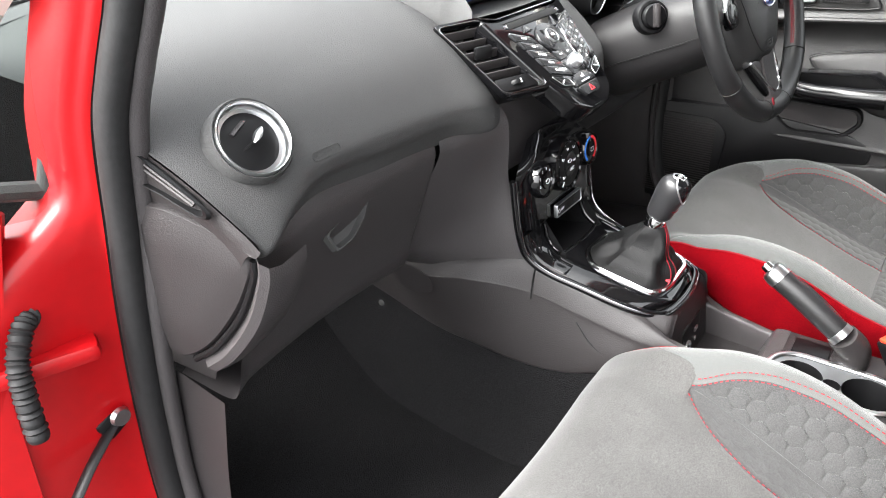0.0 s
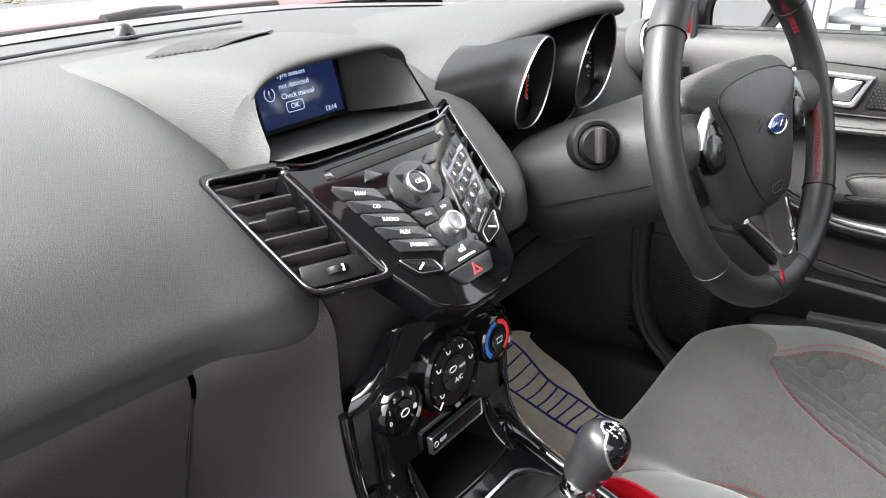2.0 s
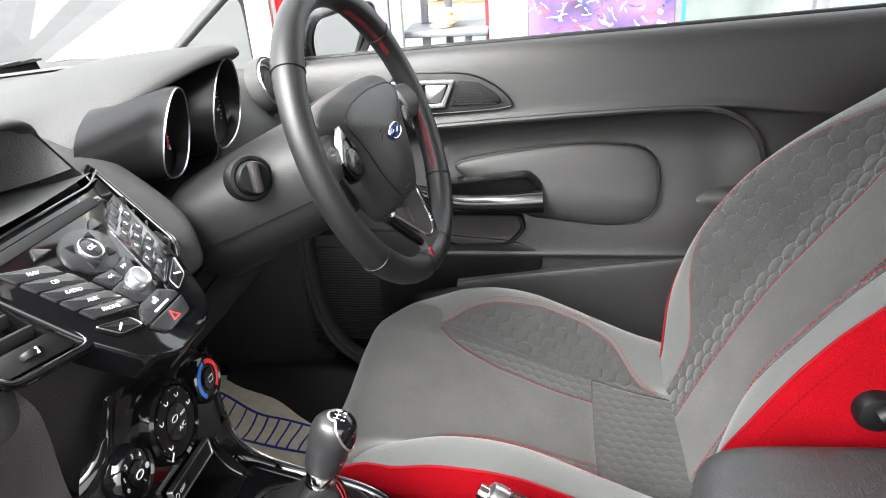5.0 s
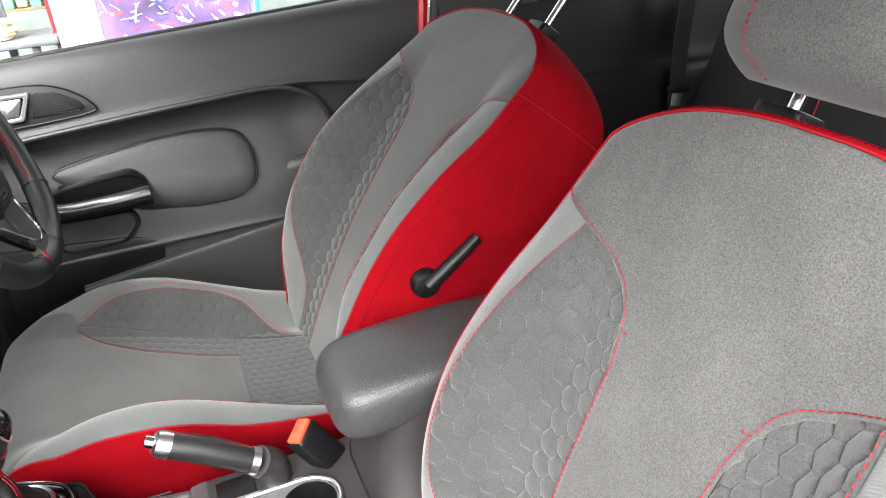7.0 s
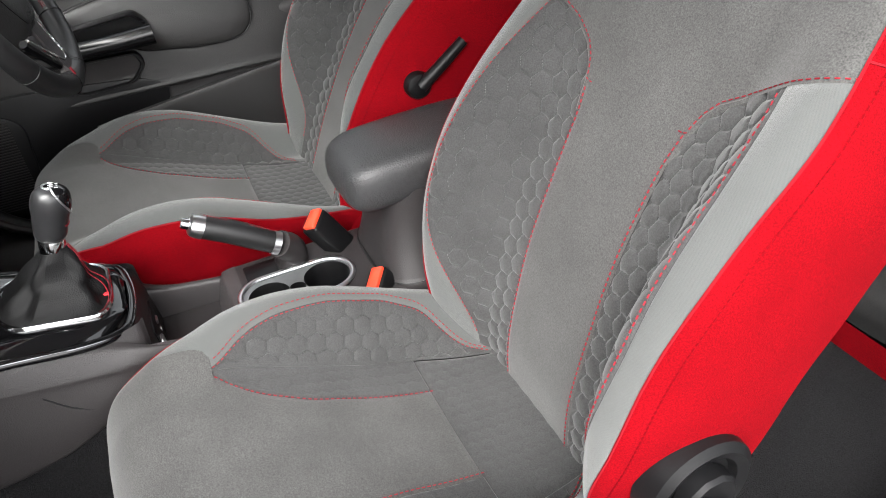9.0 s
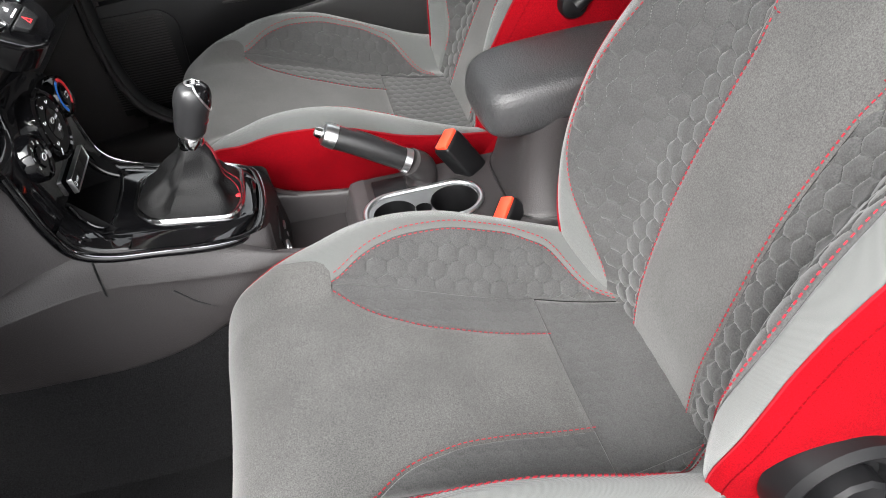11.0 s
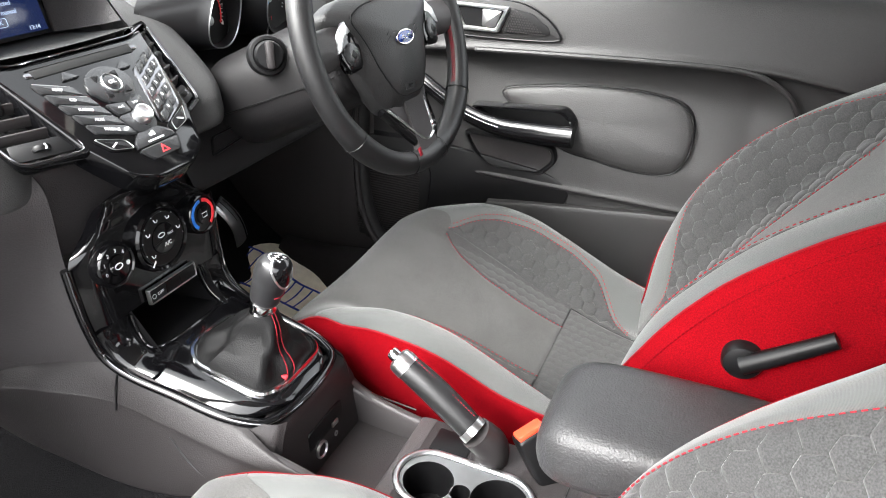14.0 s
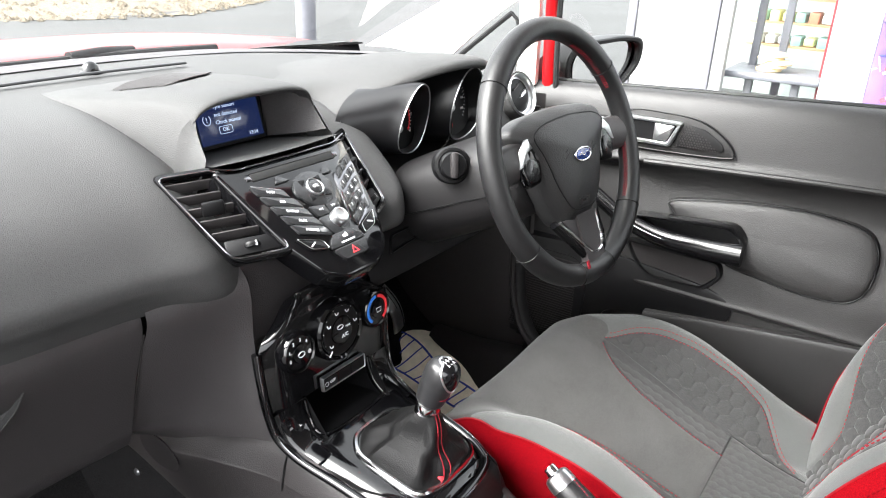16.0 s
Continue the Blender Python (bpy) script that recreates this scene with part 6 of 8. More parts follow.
for i in range(28):
    a = i / 28 * math.tau
    low_k = 25.5 - 13.5 * max(0.0, -math.sin(a)) ** 0.8
    col = []
    for f in np.linspace(0, 1, 10):
        kk = low_k + (29 - low_k) * f
        i0 = min(28, int(kk))
        p = cols[i][i0].lerp(cols[i][i0 + 1], kk - i0)
        col.append(p + ((p - (km @ V((0, -0.004, 0.045)))).normalized()) * 0.0007)
    kcols.append(col)
grid(kcap, [[kcols[i][k] for i in range(28)] for k in range(10)], close_u=True, cap=True)
part("knob_cap", kcap, GLOSS, KN, "gloss black cap")
part("cap_rim", tube(spline([c[0] for c in kcols], 84, True), 0.0013, 6, True), SATIN, KN, "silver rim of the cap")
tm = km @ pose(0, -0.0075, 0.0853)
for k, ch in enumerate("135"):
    text(ch, 0.0052, tm @ pose(-0.0065 + 0.0055 * k, 0.0062, -0.0008), WHITEINK, KN)
for k, ch in enumerate("24R"):
    text(ch, 0.0052, tm @ pose(-0.0055 + 0.0055 * k, -0.0065, -0.0008), WHITEINK, KN)
for x_ in (-0.0055, 0.0, 0.0055):
    part("gate_line", rbox((0.0007, 0.006, 0.0003), tm @ pose(x_, 0, 0.0002), 0), WHITEINK, KN)
part("gate_line", rbox((0.0115, 0.0007, 0.0003), tm @ pose(0, 0, 0.0003), 0), WHITEINK, KN)
part("knob_seam", tube([km @ V((0.0182 * math.cos(a), 0.0182 * 1.12 * math.sin(a) - 0.002, 0.034)) for a in np.linspace(-2.2, -0.9, 10)], 0.0007, 5), THREAD, KN)

# handbrake
HB = thing("handbrake", "black leather handbrake with a silver button", "handbrake", at=(0.04, 0.05, 0.5))
h0, h1, h2 = V((0.043, 0.188, 0.613)), V((0.031, 0.084, 0.551)), V((0.050, 0.066, 0.490))
hd = (h0 - h1).normalized()
part("grip", tube(spline([h1, h1.lerp(h0, 0.25) + V((0, 0, 0.002)), h1.lerp(h0, 0.6) + V((0, 0, 0.003)), h1.lerp(h0, 0.92)], 24), lambda t: 0.0162 + 0.0016 * math.sin(t * 3), 22), LEATHER, HB, "black leather grip")
part("end_cap", tube([h0 - hd * 0.014, h0 - hd * 0.004, h0 + hd * 0.003, h0 + hd * 0.006], lambda t: 0.0174 - 0.006 * t ** 3, 20), SATIN, HB, "silver end cap")
part("button", tube([h0 + hd * 0.004, h0 + hd * 0.014, h0 + hd * 0.016], lambda t: 0.0085 - 0.0015 * t, 16), CHROME, HB, "chrome release button")
part("ring", tube([h1 + hd * 0.006, h1 - hd * 0.004], 0.0178, 22), SATIN, HB, "satin silver ring")
sb = bmesh.new()
for k in range(24):
    p = h1.lerp(h0, 0.06 + 0.85 * k / 24) + V((-0.0005, -0.007, 0.0186))
    tube([p, p + hd * 0.0022], 0.0007, 5, bm=sb)
part("stitching", sb, THREAD, HB, "red stitching")
part("gaiter", tube(spline([h1 - hd * 0.004, h1.lerp(h2, 0.45) + V((0.002, -0.012, 0.002)), h2 + V((0, 0, 0.0))], 20), lambda t: 0.0205 + 0.004 * t, 22), LOWER, HB, "dark plastic lever base")
part("slot_lip", rbox((0.040, 0.05, 0.004), pose(0.048, 0.115, 0.501), 0.0015), BLACKP, HB)


# belt buckles
def buckle(c, yaw, lean, w=0.042):
    B_ = thing("belt_buckle", "black seat belt buckle with a red release key", "belt buckle", "belt buckles", c)
    zv = V((0, math.sin(radians(lean)), math.cos(radians(lean))))
    xv = V((math.cos(radians(yaw)), math.sin(radians(yaw)), 0))
    xv = (xv - zv * xv.dot(zv)).normalized()
    m = axes(c, xv, zv.cross(xv))
    part("housing", rbox((w, 0.030, 0.078), m @ pose(0, 0, -0.042), 0.005, 3), BLACKP, B_)
    part("release_key", rbox((w * 0.86, 0.021, 0.007), m @ pose(0, -0.002, -0.001), 0.0025), REDKEY, B_, "red release key")
    part("slot", rbox((w * 0.72, 0.004, 0.002), m @ pose(0, 0.0105, -0.0015), 0), BLACKP, B_)
    part("stalk", rbox((0.018, 0.010, 0.09), m @ pose(0, 0, -0.115), 0.003), BLACKP, B_)


buckle((0.052, 0.022, 0.560), -50, 30)
buckle((-0.088, -0.022, 0.521), -50, 34)

# ---------------------------------------------------------------- steering wheel and column
WC = V((0.324, 0.346, 0.932))
tw, yw = radians(20), radians(-6)
WX = V((math.cos(yw), math.sin(yw), 0))
WU = V((-math.sin(yw) * math.sin(tw), math.cos(yw) * math.sin(tw), math.cos(tw)))
WN = V((math.sin(yw) * math.cos(tw), -math.cos(yw) * math.cos(tw), math.sin(tw)))
WM = axes(WC, WX, WU)
W = thing("steering_wheel", "black leather three-spoke steering wheel with red stitching", "steering wheel", at=WC)


def wheel_pt(a, r=0.1785, out=0.0):
    return WM @ V((math.sin(a) * r, math.cos(a) * r, out))


part("rim", tube([wheel_pt(k / 128 * math.tau) for k in range(128)], lambda t: 0.0162 + 0.0016 * (abs(math.cos(t * math.tau * 2 + 1.57)) ** 6), 20, True, up=WN), LEATHER, W, "black leather rim")
for a in (-52, 52, 128, 167, 193, -128):
    part("rim_seam", tube([WM @ V((math.sin(radians(a)) * (0.1785 + 0.0182 * math.cos(b)), math.cos(radians(a)) * (0.1785 + 0.0182 * math.cos(b)), 0.0182 * math.sin(b))) for b in np.linspace(0, math.tau, 20, endpoint=False)], 0.0008, 5, True), BLACKP, W)
for a0, a1 in ((22, 62), (92, 126)):
    sb = bmesh.new()
    for k in range(26):
        a = radians(a0 + (a1 - a0) * k / 26)
        for b0, b1 in ((2.80, 3.15), (3.15, 2.80)):
            p = [WM @ V((math.sin(a + d) * (0.1785 + 0.0176 * math.cos(b)), math.cos(a + d) * (0.1785 + 0.0176 * math.cos(b)), 0.0176 * math.sin(b))) for d, b in ((0, b0), (0.018, b1))]
            tube(p, 0.00038, 4, bm=sb)
    part("stitching", sb, THREAD, W, "red cross stitching")
ho = rounded([(-0.124, 0.048), (-0.085, 0.064), (0.0, 0.070), (0.085, 0.064), (0.124, 0.048), (0.094, 0.004), (0.074, -0.054), (0.040, -0.106), (-0.040, -0.106), (-0.074, -0.054), (-0.094, 0.004)], 0.022, 6)
hb_ = bmesh.new()
rows_h = []
for sc, zz in ((0.98, -0.034), (1.0, -0.012), (0.975, -0.005), (0.80, 0.010), (0.75, 0.0135), (0.70, 0.0155), (0.45, 0.0215), (0.05, 0.0245)):
    rows_h.append([WM @ V((x * sc, y * sc, zz)) for x, y in ho])
grid(hb_, rows_h, close_u=True)
part("hub", hb_, mat("airbag_cover_plastic", (0.018, 0.018, 0.0185), 0.45, noise_scale=420, noise_amt=0.1, bump_scale=520, bump=0.6, bump_dist=0.001, spec=0.4), W, "grained airbag cover")
part("cover_seam", tube([WM @ V((x * 0.775, y * 0.775, 0.0120)) for x, y in ho], 0.0010, 5, True), BLACKP, W)
for s in (-1, 1):
    part("horn_mark", tube([WM @ V((s * 0.036 + d, -0.001 + e, 0.0226)) for d, e in ((-0.006, -0.004), (0.006, 0.003))], 0.0004, 4), GREYKEY, W)
    part("horn_mark", tube([WM @ V((s * 0.034 + d, 0.006 + e, 0.0222)) for d, e in ((-0.003, -0.002), (0.003, 0.002))], 0.0008, 4), GREYKEY, W)
part("airbag_frame", frame_plate(rounded([(-0.013, -0.005), (0.013, -0.005), (0.013, 0.005), (-0.013, 0.005)], 0.001), rounded([(-0.0124, -0.0044), (0.0124, -0.0044), (0.0124, 0.0044), (-0.0124, 0.0044)], 0.0008), 0.0006, WM @ pose(-0.006, -0.070, 0.0166, 9)), GREYKEY, W)
bd = part("badge", revolve([(0.0, 0.003), (0.0125, 0.0026), (0.0140, 0.0015), (0.0140, -0.002)], WM @ pose(0.0, -0.005, 0.0238) @ Matrix.Diagonal((1.42, 0.62, 1, 1)), 36), mat("blue_enamel", (0.01, 0.03, 0.16), 0.15, coat=0.8), W, "blue oval badge with a bright rim")
part("badge_rim", tube([WM @ V((0.0205 * math.cos(a), -0.005 + 0.0092 * math.sin(a), 0.0254)) for a in np.linspace(0, math.tau, 36, endpoint=False)], 0.0011, 6, True), CHROME, bd)
part("badge_mark", tube([WM @ V((-0.011 + 0.022 * t, -0.005 + 0.0022 * math.sin(t * 9), 0.0268)) for t in np.linspace(0, 1, 16)], 0.0006, 5), CHROME, bd)
part("cover_mark", rbox((0.010, 0.003, 0.0006), WM @ pose(-0.006, -0.070, 0.0167, 9), 0), GREYKEY, W)
# spokes
for s in (-1, 1):
    sp = [[WM @ V((s * x, y + dy_, z + dz_)) for x, y, z in ((0.060, 0.012, 0.0), (0.090, 0.010, -0.004), (0.125, 0.008, -0.006), (0.168, 0.006, 0.0))] for dy_, dz_ in ((0.026, -0.008), (0.022, 0.004), (0.0, 0.010), (-0.022, 0.004), (-0.028, -0.008))]
    part("spoke", thicken(loft(sp, 16, 14), 0.010), TRIM, W)
    WS = WM @ pose(s * 0.014, -0.011, 0)
    bo = rounded([(s * 0.062, 0.026), (s * 0.100, 0.030), (s * 0.112, 0.004), (s * 0.100, -0.026), (s * 0.068, -0.022)][::s], 0.009, 5)
    bp = part("button_pod", plate(bo, 0.010, WS @ pose(0, 0.006, -0.004), 0.003), GLOSS, W, "gloss black button pod")
    po_ = [(s * x, y) for x, y in ((0.066, 0.050), (0.090, 0.046), (0.106, 0.032), (0.113, 0.010), (0.105, 0.012), (0.092, 0.028), (0.068, 0.036))]
    part("pod_trim", plate(po_ if s < 0 else po_[::-1], 0.004, WS @ pose(0, 0, 0.0025), 0.001), SATIN, bp, "satin silver trim")
    part("cursor_pad", revolve([(0.0, 0.004), (0.012, 0.004), (0.0155, 0.002), (0.016, -0.001)], WS @ pose(s * 0.088, 0.004, 0.006), 24), GREYKEY, bp)
    part("cursor_key", rbox((0.009, 0.009, 0.002), WS @ pose(s * 0.088, 0.004, 0.0098, 0, 0, 45), 0.001), BLACKP, bp)
low = [[WM @ V((x * k + 0.012, y, z)) for x in (-1, -0.4, 0.4, 1)] for k, y, z in ((0.030, -0.080, -0.006), (0.026, -0.110, -0.007), (0.024, -0.140, -0.006), (0.024, -0.165, -0.004))]
part("lower_spoke", thicken(loft(low, 10, 14), 0.012), TRIM, W)
part("spoke_plate", plate([(-0.048, -0.092), (0.006, -0.146), (0.034, -0.144), (0.034, -0.092)], 0.004, WM @ pose(0, 0, -0.003), 0.001), TRIM, W, "grey spoke plate")
vee = [WM @ V(p) for p in ((-0.058, -0.092, 0.002), (-0.030, -0.118, 0.004), (0.004, -0.149, 0.005), (0.024, -0.152, 0.005), (0.037, -0.138, 0.005), (0.035, -0.092, 0.003))]
part("spoke_trim", tube(spline(vee, 40), 0.0030, 8), CHROME, W, "bright spoke trim")
part("spoke_trim", tube(spline([p - WN * 0.003 for p in [WM @ V(q) for q in ((-0.066, -0.092, 0.000), (-0.038, -0.121, 0.001), (-0.002, -0.156, 0.003), (0.028, -0.160, 0.004), (0.045, -0.140, 0.003), (0.044, -0.090, 0.001))]], 40), 0.0065, 8), GLOSS, W, "gloss black spoke trim")
part("stitch_patch", rbox((0.006, 0.012, 0.002), WM @ pose(-0.025, -0.163, 0.0145, 0, 0, 8), 0.0006), THREAD, W)

COL = thing("steering_column", "dark plastic steering column shroud", "steering column", at=(0.312, 0.5, 0.88))
def shroud_ring(d, hw, top, bot, n=36):
    c = V((0.316, 0.345, 0.925)) + V((0, 0.927, -0.375)) * d
    out = []
    for a in np.linspace(0, math.tau, n, endpoint=False):
        cs, sn = math.cos(a), math.sin(a)
        h = top if sn > 0 else bot
        out.append(c + V((math.copysign(abs(cs) ** 0.7, cs) * hw, 0, 0)) + V((0, 0.375, 0.927)) * math.copysign(abs(sn) ** 0.8, sn) * h)
    return out
rg = [shroud_ring(0.035, 0.085, 0.056, 0.058), shroud_ring(0.045, 0.094, 0.062, 0.066), shroud_ring(0.09, 0.100, 0.066, 0.074), shroud_ring(0.16, 0.104, 0.062, 0.080), shroud_ring(0.25, 0.104, 0.055, 0.088)]
cb2 = bmesh.new()
cols = [spline([r[i] for r in rg], 24) for i in range(36)]
grid(cb2, [[cols[i][k] for i in range(36)] for k in range(24)], close_u=True, cap=True)
part("shroud", cb2, SHROUD, COL)
part("shroud_seam", tube([p + V((-0.001, 0, 0)) for p in (rg[0][19], rg[1][19], rg[2][19], rg[3][19], rg[4][19])], 0.0012, 5), BLACKP, COL)
im = axes((0.208, 0.470, 0.914), (0.70, -0.69, 0), (0, 0.35, 0.93))
IG = part("ignition_switch", revolve([(0.027, -0.012), (0.027, 0.004), (0.025, 0.007), (0.021, 0.008), (0.020, 0.005)], im, 36), BLACKP, COL, "round black ignition switch")
part("turn_key", revolve([(0.0195, 0.0), (0.0192, 0.014), (0.017, 0.017), (0.0, 0.018)], im, 30), BLACKP, IG)
part("grip_bar", rbox((0.011, 0.037, 0.012), im @ pose(0, 0, 0.020), 0.004), LOWER, IG)
STK = tube(spline([(0.40, 0.455, 0.945), (0.46, 0.44, 0.948), (0.52, 0.425, 0.945), (0.555, 0.42, 0.940)], 16), lambda t: 0.009 + 0.006 * t, 14, flat=0.7)
sk_ = part("wiper_stalk", STK, BLACKP, COL, "black wiper stalk")
part("stalk_mark", rbox((0.010, 0.001, 0.006), pose(0.535, 0.4085, 0.946), 0), WHITEINK, sk_)

# pedals
PEDAL_TOP, PEDAL_FOOT = (0.398, 0.750, 0.556), (0.424, 0.722, 0.468)
for nm, px, py, pz, w_, h_ in (("accelerator_pedal", 0.425, 0.765, 0.50, 0.038, 0.115), ("brake_pedal", 0.29, 0.80, 0.52, 0.07, 0.06), ("clutch_pedal", 0.20, 0.80, 0.52, 0.06, 0.06)):
    P_ = thing(nm, "metal-faced foot pedal hanging in the footwell", "pedal", "pedals", (px, py, pz))
    m = axes((px, py, pz), (1, 0, 0), (0.04, 0.45, 0.89))
    if nm == "accelerator_pedal":
        line_ = [V(PEDAL_TOP).lerp(V(PEDAL_FOOT), t) + V((0.004 * math.sin(math.pi * t), -0.008 * math.sin(math.pi * t), 0.003 * math.sin(math.pi * t))) for t in np.linspace(0, 1, 7)]
        part("pad", tube(spline(line_, 24), lambda t: 0.0205 + 0.004 * t, 16, flat=0.24, up=(0.1, -0.75, 0.6)), SATIN, P_, "curved brushed metal pad")
        for k in range(3):
            part("grip_strip", tube([p + V(((k - 1) * 0.0115, -0.0036, 0.0024)) for p in line_], 0.0017, 6), RUBBER, P_)
        part("arm", tube(spline([V(PEDAL_TOP) + V((0, 0.010, -0.02)), V(PEDAL_TOP) + V((-0.01, 0.05, 0.05)), V(PEDAL_TOP) + V((-0.01, 0.10, 0.16))], 14), 0.008, 8), BLACKP, P_)
        continue
    part("pad", rbox((w_, h_, 0.010), m, 0.004), RUBBER if nm == "brake_pedal" else SATIN, P_, "brushed metal pad" if nm != "brake_pedal" else "")
    for k in range(3):
        part("grip_strip", rbox((0.004, h_ * 0.8, 0.003), m @ pose(-w_ * 0.28 + w_ * 0.28 * k, 0, 0.006), 0.001), RUBBER, P_)
    part("arm", rbox((0.014, 0.014, 0.30), pose(px, py + 0.10, pz + 0.12, 28), 0.003), BLACKP, P_)
# paper mat on the driver's floor
MX, MY, MW, ML = 0.215, 0.985, 0.50, 0.62


def paper_z(x, y):
    return 0.262 + max(0, y - 0.60) ** 1.4 * 0.55 + 0.006 * math.sin(x * 35 + y * 15) + 0.012 * sstep(0.60, 0.72, x) + 0.004 * math.sin(y * 41 - x * 22)


pm = bmesh.new()
grid(pm, [[V((MX + MW * j / 26, MY - ML * i / 30, paper_z(MX + MW * j / 26, MY - ML * i / 30))) for j in range(27)] for i in range(31)])
PMAT = tagged(part("paper_mat", thicken(pm, 0.001), PAPER), "cream paper floor mat with blue footprint prints", "paper mat")
for fx, fy in ((0.350, 0.10), (0.545, 0.06)):
    foot = spline([V((fx + a, b - fy, 0)) for a, b in ((-0.045, 0.60), (-0.050, 0.68), (-0.040, 0.76), (-0.055, 0.86), (-0.02, 0.93), (0.03, 0.92), (0.052, 0.85), (0.040, 0.76), (0.046, 0.66), (0.03, 0.59), (-0.01, 0.57))], 60, True)
    part("footprint", tube([(p.x, p.y, paper_z(p.x, p.y) + 0.0018) for p in foot], 0.0034, 5, True, flat=0.25, up=(0, 0, 1)), INK, PMAT, "blue printed outline")
    for k in range(15):
        y = 0.595 + 0.0225 * k - fy
        xs_ = sorted(p.x for p, q in zip(foot, foot[1:] + foot[:1]) if (p.y - y) * (q.y - y) <= 0)
        if len(xs_) >= 2:
            part("footprint_line", tube([(x, y, paper_z(x, y) + 0.0018) for x in np.linspace(xs_[0], xs_[-1], 6)], 0.0022, 4, flat=0.25, up=(0, 0, 1)), INK, PMAT)

# ---------------------------------------------------------------- driver's door
DR = thing("driver_door", "closed driver door with dark grey plastic trim", "car door", at=(0.74, 0.1, 0.6))


def belt(y):
    return interp(y, (-0.47, 0.31, 0.62, 0.85), (0.997, 0.957, 0.940, 0.925))


def dsec(y):
    zt = belt(y)
    k = sstep(-0.30, -0.16, y) * (1 - sstep(0.38, 0.52, y))      # where the scoop above the armrest is
    f = sstep(0.30, 0.62, y)                                      # towards the footwell the trim falls away
    zc = interp(y, (-0.47, -0.15, 0.10, 0.33, 0.7), (0.83, 0.858, 0.850, 0.833, 0.80))
    pts = ((0.790, zt + 0.004), (0.772, zt + 0.006), (0.755, zt), (0.742, zt - 0.022), (0.732, (zt + zc) / 2), (0.724, zc + 0.018), (0.719, zc), (0.722 + 0.024 * k, zc - 0.012), (0.726 + 0.034 * k, 0.79), (0.724 + 0.020 * k, 0.72), (0.716 + 0.006 * k + 0.02 * f, 0.66), (0.712 + 0.03 * f, 0.60), (0.708 + 0.04 * f, 0.585), (0.714 + 0.05 * f, 0.570), (0.712 + 0.05 * f, 0.50), (0.700 + 0.05 * f, 0.40), (0.705 + 0.04 * f, 0.28))
    return [V((x, y, z)) for x, z in pts]


part("door_panel", loft([dsec(y) for y in (0.80, 0.62, 0.46, 0.34, 0.20, 0.05, -0.10, -0.17, -0.25, -0.33, -0.455)], 110, 110), DOORTRIM, DR, "dark grey moulded door trim")
DM = axes((0.72, 0, 0), (0, -1, 0), (0, 0, 1))
# crease line over the scoop, ending in a curve
part("crease", tube(spline([(0.7165, 0.36, 0.832), (0.7145, 0.20, 0.843), (0.7145, 0.05, 0.852), (0.7150, -0.08, 0.857), (0.7165, -0.145, 0.852), (0.7185, -0.195, 0.828), (0.7215, -0.222, 0.79), (0.7225, -0.232, 0.745)], 50), 0.0052, 8), DOORTRIM, DR)
# armrest pad
pad_rows = []
po = spline([V((y, z, 0)) for y, z in ((0.300, 0.757), (0.22, 0.774), (0.12, 0.786), (0.03, 0.787), (-0.032, 0.776), (-0.057, 0.745), (-0.060, 0.70), (-0.050, 0.668), (-0.02, 0.649), (0.05, 0.647), (0.12, 0.656), (0.17, 0.664), (0.23, 0.695), (0.29, 0.735))], 70, True)
pc = V((0.10, 0.725, 0))
for sc, dx_ in ((1.03, 0.030), (1.012, 0.014), (0.99, 0.0105), (0.95, 0.0085), (0.80, 0.0065), (0.62, 0.0050), (0.3, 0.0035), (0.02, 0.003)):
    pad_rows.append([V((interp(pc.y + (p.y - pc.y) * sc, (0.64, 0.69, 0.73, 0.81), (0.703, 0.708, 0.722, 0.741)) + dx_, pc.x + (p.x - pc.x) * sc, pc.y + (p.y - pc.y) * sc)) for p in po])
ap = bmesh.new()
grid(ap, pad_rows, close_u=True)
part("armrest_pad", ap, DOORTRIM, DR, "smooth padded armrest insert")
part("pad_seam", tube([V((interp(p.y, (0.64, 0.69, 0.73, 0.81), (0.703, 0.708, 0.722, 0.741)) + 0.0125, pc.x + (p.x - pc.x) * 1.012, pc.y + (p.y - pc.y) * 1.012)) for p in po], 0.0016, 6, True), BLACKP, DR)
# shelf that carries the pad on towards the rear
part("arm_shelf", loft([[V((x + xo, y, z)) for x, z in ((0.750, 0.712 + dz_), (0.722, 0.700 + dz_), (0.708, 0.684 + dz_), (0.708, 0.655 + dz_), (0.716, 0.61 + dz_))] for y, dz_, xo in ((0.04, -0.03, 0.055), (-0.06, -0.014, 0.036), (-0.14, 0.002, 0.020), (-0.25, 0.012, 0.006), (-0.455, 0.018, 0.0))], 20, 40), DOORTRIM, DR)
# grab handle
gh = spline([(0.700, 0.545, 0.800), (0.694, 0.47, 0.770), (0.688, 0.38, 0.722), (0.684, 0.30, 0.700), (0.680, 0.22, 0.700), (0.680, 0.145, 0.704)], 40)
GH = part("grab_handle", tube(gh, lambda t: 0.013 + 0.008 * t, 14, flat=0.8, up=(-1, 0, 0)), GLOSSROUGH, DR, "gloss black grab handle")
# The handle's long highlight is modelled as an added dark chrome strip.
part("handle_highlight", tube([p + V((-0.013, 0, 0.004)) for p in gh[8:]], 0.0011, 6), DARKCHROME, GH, "thin metal strip standing in for the highlight along the handle")
cupo = rounded([(-0.36, 0.730), (-0.170, 0.748), (-0.145, 0.722), (-0.150, 0.690), (-0.30, 0.690)], 0.012, 5)
cupi = [(-0.25 + (x + 0.25) * 0.90, 0.717 + (y - 0.717) * 0.72) for x, y in cupo]
